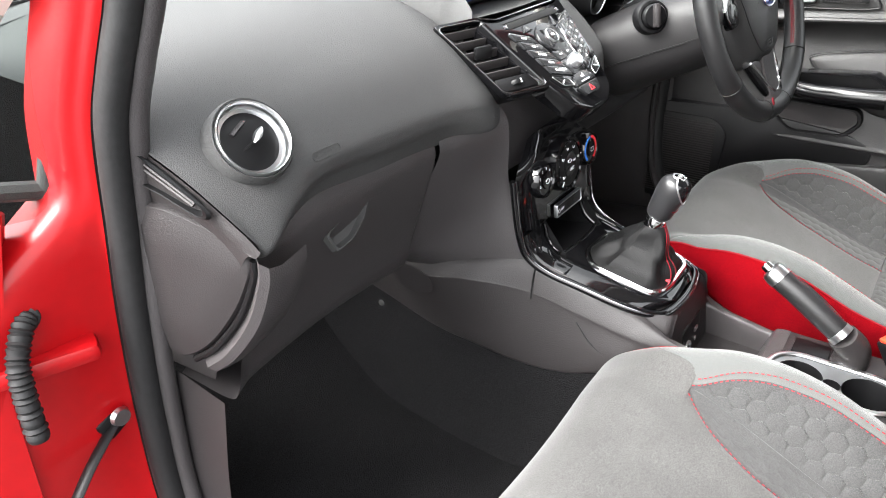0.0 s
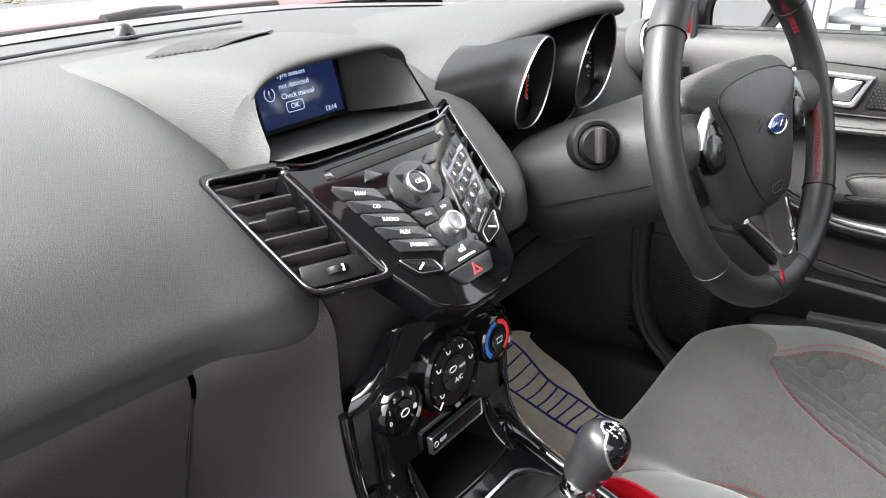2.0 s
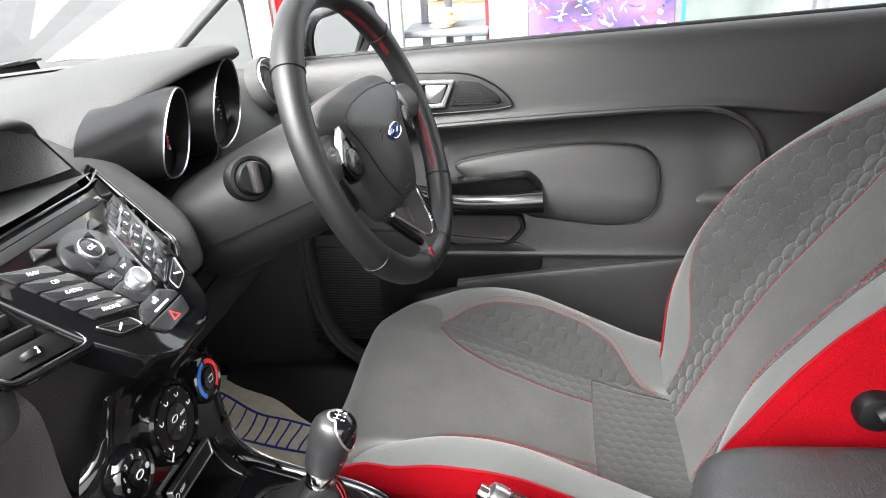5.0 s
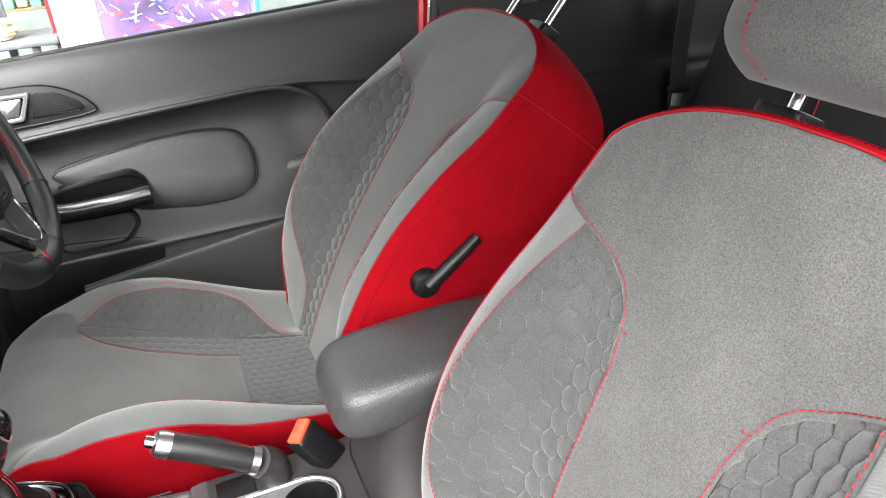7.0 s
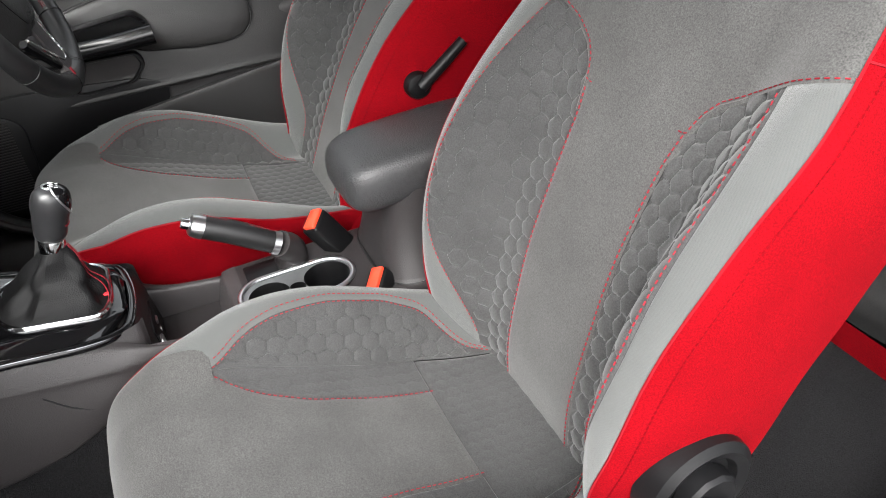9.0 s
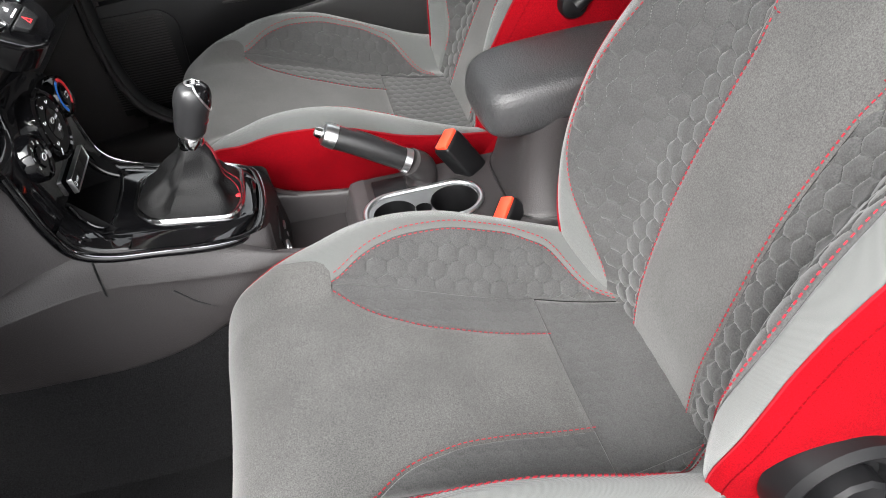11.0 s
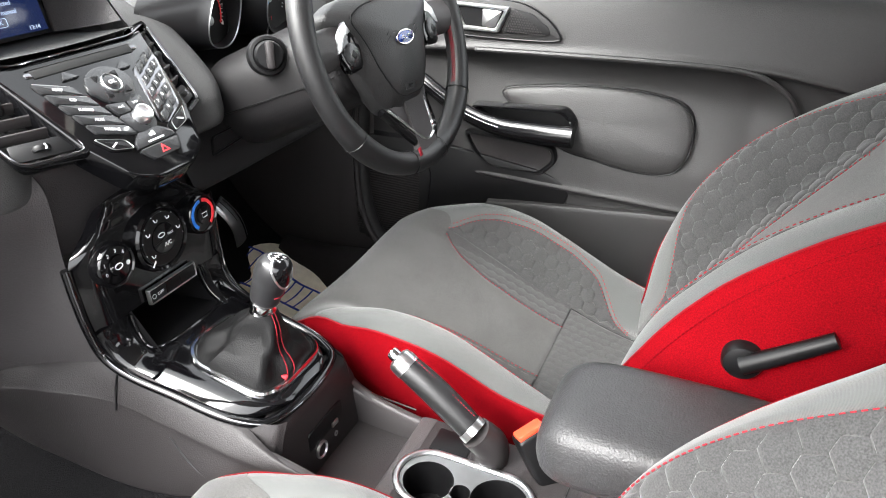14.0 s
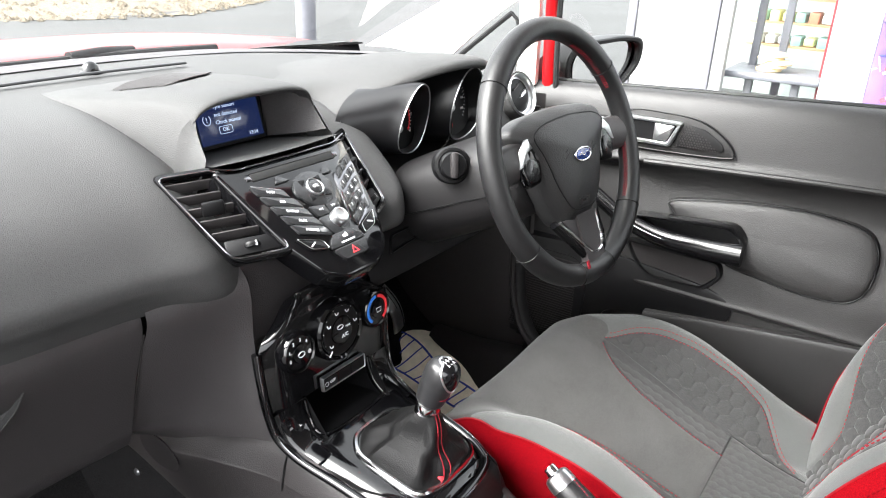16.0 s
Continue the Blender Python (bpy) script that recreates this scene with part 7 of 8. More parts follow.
part("pull_cup", frame_plate(cupo, cupi, 0.032, DM @ pose(0, 0, -0.006)), GLOSS, GH, "gloss black pull cup")
part("cup_floor", plate(cupi, 0.002, DM @ pose(0, 0, 0.004), 0), BLACKP, GH)
po2 = rounded([(-0.375, 0.672), (-0.185, 0.668), (-0.175, 0.640), (-0.205, 0.604), (-0.315, 0.600), (-0.350, 0.628)], 0.014, 5)
pi2 = [(-0.275 + (x + 0.275) * 0.90, 0.637 + (y - 0.637) * 0.80) for x, y in po2]
part("door_pocket", frame_plate(po2, pi2, 0.016, DM @ pose(0, 0, -0.002)), BLACKP, DR, "black recessed door pocket")
part("pocket_floor", plate(pi2, 0.002, DM @ pose(0, 0, 0.003), 0), LOWER, DR)
# inner release handle in a teardrop surround with a small tweeter
to = spline([V((x, y, 0)) for x, y in ((-0.425, 0.890), (-0.40, 0.925), (-0.33, 0.929), (-0.27, 0.924), (-0.225, 0.902), (-0.200, 0.874), (-0.215, 0.864), (-0.30, 0.858), (-0.39, 0.856), (-0.42, 0.865))], 60, True)
SUR = part("handle_surround", plate([(p.x, p.y) for p in to], 0.008, DM @ pose(0, 0, -0.0060), 0.003), DOORTRIM, DR)
part("surround_line", tube([DM @ V((p.x, p.y, 0.0015)) for p in to], 0.0018, 6, True), BLACKP, SUR)
co_ = rounded([(-0.412, 0.916), (-0.296, 0.917), (-0.316, 0.868), (-0.392, 0.867)], 0.006, 4)[::-1]
ci_ = [(-0.353 + (x + 0.353) * 0.80, 0.893 + (y - 0.893) * 0.70) for x, y in co_]
RH = part("release_handle", frame_plate(co_, ci_, 0.009, DM @ pose(0, 0, 0.001)), SATIN, DR, "satin silver release handle frame")
part("handle_cup", plate([(x, y) for x, y in ci_[::-1]], 0.002, DM @ pose(0, 0, 0.002), 0), BLACKP, RH)
part("lever", plate(rounded([(-0.350, 0.908), (-0.312, 0.908), (-0.324, 0.877), (-0.350, 0.877)][::-1], 0.003), 0.006, DM @ pose(0, 0, 0.002), 0.002), SATIN, RH, "silver lever")
tw_o = rounded([(-0.292, 0.914), (-0.255, 0.909), (-0.222, 0.888), (-0.218, 0.874), (-0.306, 0.870)][::-1], 0.006, 4)
TWT = part("tweeter_grille", plate(tw_o, 0.004, DM @ pose(0, 0, 0.001), 0.001), BLACKP, DR, "black tweeter grille")
dots = bmesh.new()
for i in range(16):
    for j in range(9):
        x_, y_ = -0.298 + 0.005 * i + 0.0025 * (j % 2), 0.874 + 0.0045 * j
        if y_ < 0.912 - max(0, x_ + 0.285) * 0.62 and x_ > -0.303 + (y_ - 0.872) * 0.28:
            rbox((0.0026, 0.0026, 0.0012), DM @ pose(x_, y_, 0.0052), 0, bm=dots)
part("grille_stud", dots, LOWER, TWT)
# mirror switch ahead of the release handle
MSW = part("mirror_switch", plate(rounded([(-0.520, 0.880), (-0.500, 0.898), (-0.452, 0.905), (-0.436, 0.893), (-0.450, 0.872), (-0.505, 0.866)][::-1], 0.012, 4), 0.014, DM @ pose(0, 0, -0.012), 0.004), GLOSSROUGH, DR, "black oval mirror switch")
part("switch_knob", revolve([(0.0, 0.012), (0.008, 0.011), (0.0095, 0.004), (0.0095, 0.0)], DM @ pose(-0.466, 0.886, 0.001), 22), BLACKP, MSW)
part("switch_key", rbox((0.018, 0.010, 0.004), DM @ pose(-0.494, 0.883, 0.003), 0.0015), GREYKEY, MSW)
# big speaker grille low in front
so = rounded([(-0.655, 0.60), (-0.47, 0.60), (-0.44, 0.57), (-0.45, 0.42), (-0.49, 0.38), (-0.63, 0.38), (-0.66, 0.42)], 0.03, 6)[::-1]
sur_o = rounded([(-0.665, 0.620), (-0.434, 0.632), (-0.316, 0.624), (-0.202, 0.613), (-0.145, 0.592), (-0.150, 0.545), (-0.40, 0.500), (-0.44, 0.37), (-0.665, 0.37)], 0.02, 5)[::-1]
part("speaker_surround", plate(sur_o, 0.040, DM @ pose(0, 0, -0.030), 0.004), BLACKP, DR, "black recessed panel round the speaker")
SPG = part("speaker_grille", plate(so, 0.008, DM @ pose(0, 0, 0.006), 0.003), BLACKP, DR, "black door speaker grille")
rb = bmesh.new()
for k in range(34):
    rbox((0.17, 0.0022, 0.002), DM @ pose(-0.552, 0.397 + 0.0058 * k, 0.0150), 0, bm=rb)
part("grille_rib", rb, LOWER, SPG)
part("map_pocket", loft([[V((x, y, z)) for x, z in ((0.712, 0.50 + dz_), (0.700, 0.498 + dz_), (0.692, 0.485 + dz_), (0.690, 0.40), (0.70, 0.30))] for y, dz_ in ((0.31, 0.033), (0.26, 0.040), (0.2, 0.048), (0.0, 0.072), (-0.2, 0.092), (-0.45, 0.115))], 24, 40), DOORTRIM, DR, "moulded map pocket")
part("belt_seal", tube(spline([(0.786, y, belt(y) + 0.006) for y in (0.60, 0.4, 0.2, 0.0, -0.2, -0.456)], 40), 0.005, 8), RUBBER, DR, "black rubber belt seal")
wg = bmesh.new()
grid(wg, [[V((0.790 - 0.14 * t, y + 0.0 * t, belt(y) - 0.02 + 0.36 * t)) for y in (0.585, 0.3, 0, -0.2, -0.44)] for t in (0, 0.5, 1)])
gl_ = part("window_pane", wg, GLASS, DR, "clear side window")
gl_.visible_shadow = False
part("outer_skin", loft([[V((x, y, z)) for x, z in ((0.792, belt(y)), (0.83, belt(y) - 0.05), (0.86, 0.7), (0.85, 0.4), (0.80, 0.25))] for y in (0.80, 0.3, -0.2, -0.46)], 14, 14), REDPAINT, DR, "red outer skin")

struct_sill = thicken(loft([[V((x, y, z)) for x, z in ((0.60, 0.24), (0.635, 0.285), (0.66, 0.325), (0.69, 0.332), (0.74, 0.325), (0.80, 0.30))] for y in (0.80, 0.3, -0.2, -0.6)], 16, 20), -0.01)
tagged(part("sill_driver", struct_sill, LOWER), "dark plastic door sill on the driver side", "sill", kind="structure")

seal_d = spline([(0.715, 0.585, 0.90), (0.712, 0.600, 0.75), (0.706, 0.605, 0.58), (0.700, 0.590, 0.46), (0.690, 0.545, 0.385), (0.676, 0.45, 0.345), (0.665, 0.25, 0.335), (0.665, -0.2, 0.335)], 70)
tagged(part("seal_driver", tube(seal_d, 0.017, 12), RUBBER), "black rubber seal round the driver door opening", "seal", kind="structure")
tagged(part("seal_lip_driver", tube([p + V((-0.016, 0.006, 0.006)) for p in seal_d], 0.008, 8), LOWER), "soft inner lip of the driver door seal", "seal", kind="structure")

# door mirror
MR = thing("door_mirror", "dark door mirror with a red cap outside the window", "mirror", at=(0.9, 0.55, 0.97))
mm_ = axes((0.905, 0.545, 0.970), (0.91, -0.41, 0.02), (0, 0.05, 1))
mo = rounded([(-0.105, -0.052), (0.055, -0.056), (0.112, 0.000), (0.118, 0.052), (0.06, 0.060), (-0.08, 0.050), (-0.108, 0.015)], 0.03, 6)
part("rim", frame_plate(mo, [(x * 0.86, y * 0.82) for x, y in mo], 0.012, mm_ @ pose(0, 0, -0.006)), BLACKP, MR)
part("mirror_glass", plate([(x * 0.87, y * 0.83) for x, y in mo], 0.003, mm_ @ pose(0, 0, -0.004, 0, 6), 0), MIRROR, MR, "mirror glass")
mb = bmesh.new()
grid(mb, [[mm_ @ V((x * k, y * k, z)) for x, y in mo] for k, z in ((1.0, -0.003), (1.03, -0.03), (0.95, -0.07), (0.7, -0.10), (0.1, -0.11))], close_u=True)
part("shell", mb, BLACKP, MR, "dark mirror shell")
part("foot", rbox((0.10, 0.07, 0.03), pose(0.82, 0.60, 0.925, 0, 0, -20), 0.01), REDPAINT, MR, "red mirror foot")
part("sail", plate([(-0.69, 0.925), (-0.585, 0.930), (-0.585, 0.985), (-0.60, 1.01), (-0.62, 1.0)], 0.004, axes((0.775, 0, 0), (0, -1, 0), (0, 0, 1)), 0.001), mat("dark_red_plastic", (0.10, 0.006, 0.01), 0.3, coat=0.4), MR)

# ---------------------------------------------------------------- car shell
def struct(ob, label, cat):
    return tagged(ob, label, cat, kind="structure")


for s, tag in ((1, "right"), (-1, "left")):
    zz = 0
    top = [V((s * x, y, z)) for x, y, z in ((0.765, 1.10, 0.965), (0.735, 0.868, 1.082), (0.69, 0.60, 1.215), (0.63, 0.30, 1.345))]
    mid = [V((s * x, y, z)) for x, y, z in ((0.745, 0.99, 0.972), (0.722, 0.79, 1.085), (0.675, 0.55, 1.205), (0.615, 0.27, 1.330))]
    low_ = [V((s * x, y, z)) for x, y, z in ((0.750, 0.86, 0.955), (0.738, 0.700, 1.084), (0.695, 0.50, 1.19), (0.645, 0.24, 1.315))]
    if s > 0:
        struct(part("pillar_a_" + tag, thicken(loft([top, mid, low_], 30, 14), -0.015), PILLARTRIM), "pale grey plastic windscreen pillar trim", "pillar")
        struct(part("pillar_divider_" + tag, thicken(loft([[V((x, y, z)) for x, z in ((0.744, 0.938), (0.742, 1.00), (0.735, 1.10), (0.70, 1.22))] for y in (0.668, 0.645, 0.624)], 14, 8), -0.015), PILLARTRIM), "pale grey divider behind the quarter light", "pillar")
        struct(part("red_frame_" + tag, tube(spline([(0.768, 0.600, 0.925), (0.762, 0.602, 1.00), (0.752, 0.600, 1.10), (0.72, 0.585, 1.2)], 20), 0.016, 10), REDPAINT), "red painted window frame", "door frame")
        struct(part("frame_seal_" + tag, tube(spline([(0.755, 0.580, 0.935), (0.750, 0.582, 1.00), (0.740, 0.580, 1.10), (0.71, 0.565, 1.2)], 20), 0.006, 8), RUBBER), "black rubber window seal", "seal")
        qg = bmesh.new()
        vs = [qg.verts.new(p) for p in ((0.765, 0.86, 0.95), (0.760, 0.66, 0.95), (0.752, 0.66, 1.09), (0.752, 0.70, 1.09))]
        qg.faces.new(vs)
        q_ = struct(part("window_quarter_" + tag, qg, GLASS), "small clear quarter light", "window")
        q_.visible_shadow = False
        part("quarter_seal", tube(spline([(0.757, 0.835, 0.962), (0.752, 0.76, 1.022), (0.746, 0.69, 1.076)], 20), 0.005, 6), RUBBER, q_)
        part("quarter_seal", tube(spline([(0.746, 0.69, 1.076), (0.748, 0.674, 1.05), (0.754, 0.672, 0.96)], 20), 0.004, 6), RUBBER, q_)
    else:
        struct(part("pillar_a_" + tag, thicken(loft([[p + V((0.10, 0, 0)) for p in top], [p + V((0.10, 0, 0)) for p in mid], [p + V((0.09, 0, -0.02)) for p in low_]], 30, 14), -0.015), PILLARTRIM), "pale grey plastic windscreen pillar trim", "pillar")

# windscreen
ws = bmesh.new()
grid(ws, [[V((x * (1 - 0.14 * t), 1.20 - 0.05 * (x / 0.75) ** 2 - 0.86 * t, 0.965 + 0.40 * t + 0.03 * math.sin(math.pi * t))) for x in np.linspace(-0.75, 0.77, 13)] for t in np.linspace(0, 1, 10)])
wsc = struct(part("windscreen", ws, GLASS), "clear sloping windscreen", "windscreen")
wsc.visible_shadow = False
struct(part("screen_frit", thicken(loft([[V((x, 1.165 - 0.06 * abs(x / 0.75) ** 2.4 + d, 0.982 - 0.012 * abs(x / 0.75) ** 2 + e)) for x in np.linspace(-0.74, 0.76, 9)] for d, e in ((0.0, 0.0), (0.05, -0.008))], 60, 4), -0.004), BLACKP), "black edge of the windscreen", "trim")
cow = thing("wiper", "black wiper lying along the windscreen base", "wiper", at=(0.1, 1.25, 0.97))
part("blade", tube(spline([(-0.55, 1.215, 0.972), (-0.2, 1.235, 0.979), (0.2, 1.235, 0.979), (0.42, 1.222, 0.975)], 30), 0.008, 8, flat=1.4), RUBBER, cow)
part("arm", tube(spline([(0.10, 1.235, 0.986), (0.17, 1.245, 0.988), (0.24, 1.25, 0.984)], 12), 0.011, 10), RUBBER, cow)
struct(part("scuttle", thicken(loft([[V((x, y - 0.05 * (x / 0.75) ** 2, z)) for y, z in ((1.20, 0.960), (1.27, 0.955), (1.34, 0.950))] for x in (-0.74, -0.3, 0.3, 0.76)], 10, 20), -0.01), BLACKP), "black scuttle below the windscreen", "trim")
bon = thing("bonnet", "red painted bonnet beyond the windscreen", "bonnet", at=(0, 1.8, 0.9))
part("skin", loft([[V((x, y - 0.12 * (x / 0.8) ** 2, z - 0.03 * (x / 0.8) ** 4)) for y, z in ((1.27, 0.968), (1.36, 0.982), (1.55, 0.980), (1.8, 0.945), (2.15, 0.86), (2.4, 0.72))] for x in (-0.80, -0.5, -0.2, 0.2, 0.5, 0.80)], 30, 30), REDPAINT, bon)

# roof and rails
struct(part("roof", thicken(loft([[(x, y, z) for y, z in ((0.33, 1.355), (0.1, 1.395), (-0.5, 1.42), (-1.2, 1.39), (-1.75, 1.30))] for x in (-0.60, -0.3, 0, 0.3, 0.60)], 30, 20), 0.03), HEADLINER), "pale fabric headliner under the roof", "roof")
struct(part("roof_skin", thicken(loft([[(x, y, z + 0.040 - 0.05 * (x / 0.62) ** 4) for y, z in ((0.36, 1.350), (0.1, 1.397), (-0.5, 1.422), (-1.2, 1.392), (-1.78, 1.30))] for x in (-0.62, -0.45, -0.2, 0, 0.2, 0.45, 0.62)], 30, 20), -0.006), REDPAINT), "red painted outer roof skin", "roof")
for s, tag in ((1, "right"), (-1, "left")):
    struct(part("roof_rail_" + tag, tube(spline([(s * 0.625, 0.30, 1.335), (s * 0.635, -0.1, 1.37), (s * 0.635, -0.6, 1.375), (s * 0.62, -1.3, 1.33)], 30), 0.04, 12), HEADLINER), "padded roof rail", "roof rail")

# door opening on the passenger side: seals, red frame, sill
seal_pts = [(-0.583, 0.60, 1.12), (-0.592, 0.62, 1.052), (-0.602, 0.64, 0.996), (-0.609, 0.66, 0.936), (-0.611, 0.68, 0.831), (-0.618, 0.69, 0.724), (-0.622, 0.70, 0.596), (-0.625, 0.70, 0.45), (-0.632, 0.66, 0.37), (-0.640, 0.55, 0.335), (-0.645, 0.2, 0.325), (-0.645, -0.2, 0.325), (-0.64, -0.48, 0.345), (-0.63, -0.56, 0.45), (-0.625, -0.60, 0.7), (-0.61, -0.60, 0.95), (-0.56, -0.5, 1.25)]
sp_ = spline(seal_pts, 150)
struct(part("seal", tube([p + V((-0.008, 0.012, 0)) for p in sp_], 0.016, 12), RUBBER), "black rubber seal round the door opening", "seal")
struct(part("seal_lip", tube([p + V((0.010, 0.000, 0)) for p in sp_], 0.011, 10), TRIM), "soft inner lip of the door seal", "seal")
fr_ = [[p + V(d) for p in spline(seal_pts[:10], 60)] for d in ((0.004, 0.012, 0), (-0.010, 0.020, 0), (-0.018, 0.0235, 0), (-0.021, 0.026, 0))]
fb = bmesh.new()
grid(fb, fr_)
struct(part("seal_flange", fb, RUBBER), "black flange beside the seal", "seal")
red_rows = []
for k, p in enumerate(spline(seal_pts[:9], 50)):
    z = p.z
    wide = 0.020 + 0.14 * (1 - sstep(0.76, 0.88, z))
    red_rows.append([p + V((-0.022, 0.024, 0)), p + V((-0.027, 0.028, 0)), p + V((-0.022 - wide * 0.45, 0.036, 0)), p + V((-0.022 - wide * 0.8, 0.044, 0)), p + V((-0.022 - wide, 0.06, 0)), p + V((-0.022 - wide, 0.10, 0))])
rbm = bmesh.new()
grid(rbm, [spline(r, 16) for r in red_rows])
struct(part("door_frame", rbm, REDPAINT), "bright red painted hinge pillar", "door frame")
struct(part("sill", thicken(loft([[V((x, y, z)) for x, z in ((-0.60, 0.30), (-0.63, 0.335), (-0.66, 0.335), (-0.70, 0.31), (-0.74, 0.28), (-0.76, 0.20))] for y in (0.72, 0.3, -0.2, -0.6)], 16, 20), -0.01), TRIM), "dark plastic door sill", "sill")
struct(part("kick_panel", loft([[V((-0.595, 0.62, 0.62)), V((-0.60, 0.64, 0.45)), V((-0.60, 0.62, 0.30))], [V((-0.600, 0.72, 0.64)), V((-0.605, 0.72, 0.45)), V((-0.605, 0.70, 0.26))], [V((-0.600, 0.95, 0.64)), V((-0.60, 0.95, 0.45)), V((-0.60, 0.95, 0.26))]], 12, 12), LOWER), "dark plastic kick panel", "trim")
# hinge, check strap and wiring boot
CK = thing("check_strap", "black metal door check strap on the red pillar", "check strap", at=(-0.68, 0.72, 0.5))
part("strap", tube(spline([(-0.668, 0.730, 0.590), (-0.690, 0.722, 0.580), (-0.718, 0.712, 0.566), (-0.750, 0.70, 0.545)], 16), 0.008, 8, flat=0.5), BLACKP, CK)
part("bracket", rbox((0.045, 0.020, 0.032), pose(-0.663, 0.738, 0.592, 0, -25, 0), 0.006), BLACKP, CK)
part("pin", revolve([(0.0, 0.006), (0.010, 0.006), (0.012, 0.0)], pose(-0.663, 0.722, 0.602, 90), 16), SATIN, CK)
WB = thing("wiring_boot", "ribbed black rubber wiring boot between door and pillar", "wiring boot", at=(-0.73, 0.73, 0.68))
wpath = spline([(-0.708, 0.735, 0.765), (-0.726, 0.722, 0.762), (-0.745, 0.712, 0.735), (-0.752, 0.705, 0.70), (-0.755, 0.70, 0.65)], 60)
part("bellows", tube(wpath, lambda t: 0.0105 + 0.0016 * math.sin(t * 150), 14), RUBBER, WB, "ribbed bellows")
part("collar", rbox((0.040, 0.02, 0.085), pose(-0.706, 0.742, 0.745, 0, 8, 0), 0.008), RUBBER, WB)

# the open passenger door
PD = thing("passenger_door", "open red passenger door with window and grey trim", "car door", at=(-1.2, 0.72, 0.6))
dm_ = axes((-0.645, 0.765, 0), (-0.93, 0.37, 0), (0, 0, 1))     # local x outwards along the door, y up
part("inner_skin", plate([(0.12, 0.30), (0.95, 0.30), (0.98, 0.98), (0.30, 0.915), (0.05, 0.866), (0.09, 0.70), (0.10, 0.45)], 0.05, dm_ @ pose(0, 0, -0.07), 0.008), REDPAINT, PD, "red painted door shell")
part("hem", tube(spline([dm_ @ V((x, y, -0.024)) for x, y in ((0.052, 0.862), (0.092, 0.70), (0.103, 0.45), (0.122, 0.305))], 40), 0.008, 8), REDPAINT, PD, "folded red door edge")
part("hinge", rbox((0.11, 0.022, 0.045), dm_ @ pose(0.055, 0.71, -0.055), 0.008), REDPAINT, PD, "red painted door hinge")
part("hinge", rbox((0.11, 0.022, 0.045), dm_ @ pose(0.060, 0.42, -0.055), 0.008), REDPAINT, PD, "red painted door hinge")
part("door_trim", plate([(0.16, 0.33), (0.93, 0.33), (0.96, 0.90), (0.18, 0.86), (0.20, 0.60)], 0.05, dm_ @ pose(0, 0, -0.02), 0.015), LOWER, PD, "dark door trim")
part("window_frame", tube([dm_ @ V((x, y, -0.01)) for x, y in ((0.004, 0.862), (-0.028, 0.97), (-0.058, 1.08), (-0.10, 1.22))], 0.011, 10), TRIM, PD, "grey window frame")
part("frame_foot", tube([dm_ @ V((x, y, -0.01)) for x, y in ((0.0, 0.868), (0.3, 0.925), (0.96, 0.99))], 0.010, 8), TRIM, PD)
dg = bmesh.new()
grid(dg, [[dm_ @ V((x, y, -0.03)) for x in (0.01 - max(0, y - 0.862) * 0.28, 0.4, 0.95)] for y in (0.85, 1.05, 1.30)])
part("window_pane", dg, glass("tinted_glass", (0.55, 0.6, 0.58)), PD).visible_shadow = False

# driver-side body behind the door
struct(part("door_shut_red", tube(spline([(0.742, -0.462, 1.06), (0.742, -0.460, 0.99), (0.735, -0.448, 0.90), (0.72, -0.44, 0.75), (0.71, -0.44, 0.5)], 24), 0.012, 8), REDPAINT), "red painted door shut", "door frame")
struct(part("shut_seal", tube(spline([(0.722, -0.485, 1.06), (0.722, -0.483, 0.99), (0.716, -0.470, 0.90), (0.705, -0.46, 0.75), (0.70, -0.46, 0.5)], 24), 0.013, 10), RUBBER), "grey rubber door seal", "seal")
struct(part("pillar_b_lower", thicken(loft([[V((x, y, z)) for z, x in ((0.3, 0.70), (0.7, 0.70), (0.94, 0.71), (0.965, 0.715))] for y in (-0.48, -0.54, -0.62, -0.70)], 14, 10), -0.02), LOWER), "dark lower pillar trim", "pillar")
struct(part("pillar_b_upper", thicken(loft([[V((x, y, z)) for z, x in ((0.967, 0.715), (1.1, 0.69), (1.36, 0.61))] for y in (-0.49, -0.54, -0.62, -0.68)], 12, 10), -0.02), PILLARTRIM), "pale upper pillar trim", "pillar")
struct(part("quarter_trim", thicken(loft([[V((x, y, z)) for z, x in ((0.3, 0.64), (0.55, 0.62), (0.75, 0.63), (0.80, 0.66), (0.95, 0.69), (1.0, 0.72))] for y in (-0.64, -0.9, -1.3, -1.7)], 30, 20), -0.02), BLACKP), "dark rear side trim", "trim")
struct(part("quarter_trim_left", thicken(loft([[V((-x, y, z)) for z, x in ((0.3, 0.64), (0.55, 0.62), (0.75, 0.63), (0.80, 0.66), (0.95, 0.69), (1.0, 0.72))] for y in (-0.66, -0.9, -1.3, -1.7)], 30, 20), -0.02), BLACKP), "dark rear side trim", "trim")
struct(part("pillar_c_right", thicken(loft([[V((x, y, z)) for z, x in ((0.98, 0.71), (1.15, 0.69), (1.36, 0.60))] for y in (-1.05, -1.3, -1.75)], 12, 10), -0.02), LOWER), "dark rear pillar trim", "pillar")
struct(part("pillar_c_left", thicken(loft([[V((-x, y, z)) for z, x in ((0.98, 0.71), (1.15, 0.69), (1.36, 0.60))] for y in (-1.05, -1.3, -1.75)], 12, 10), -0.02), LOWER), "dark rear pillar trim", "pillar")
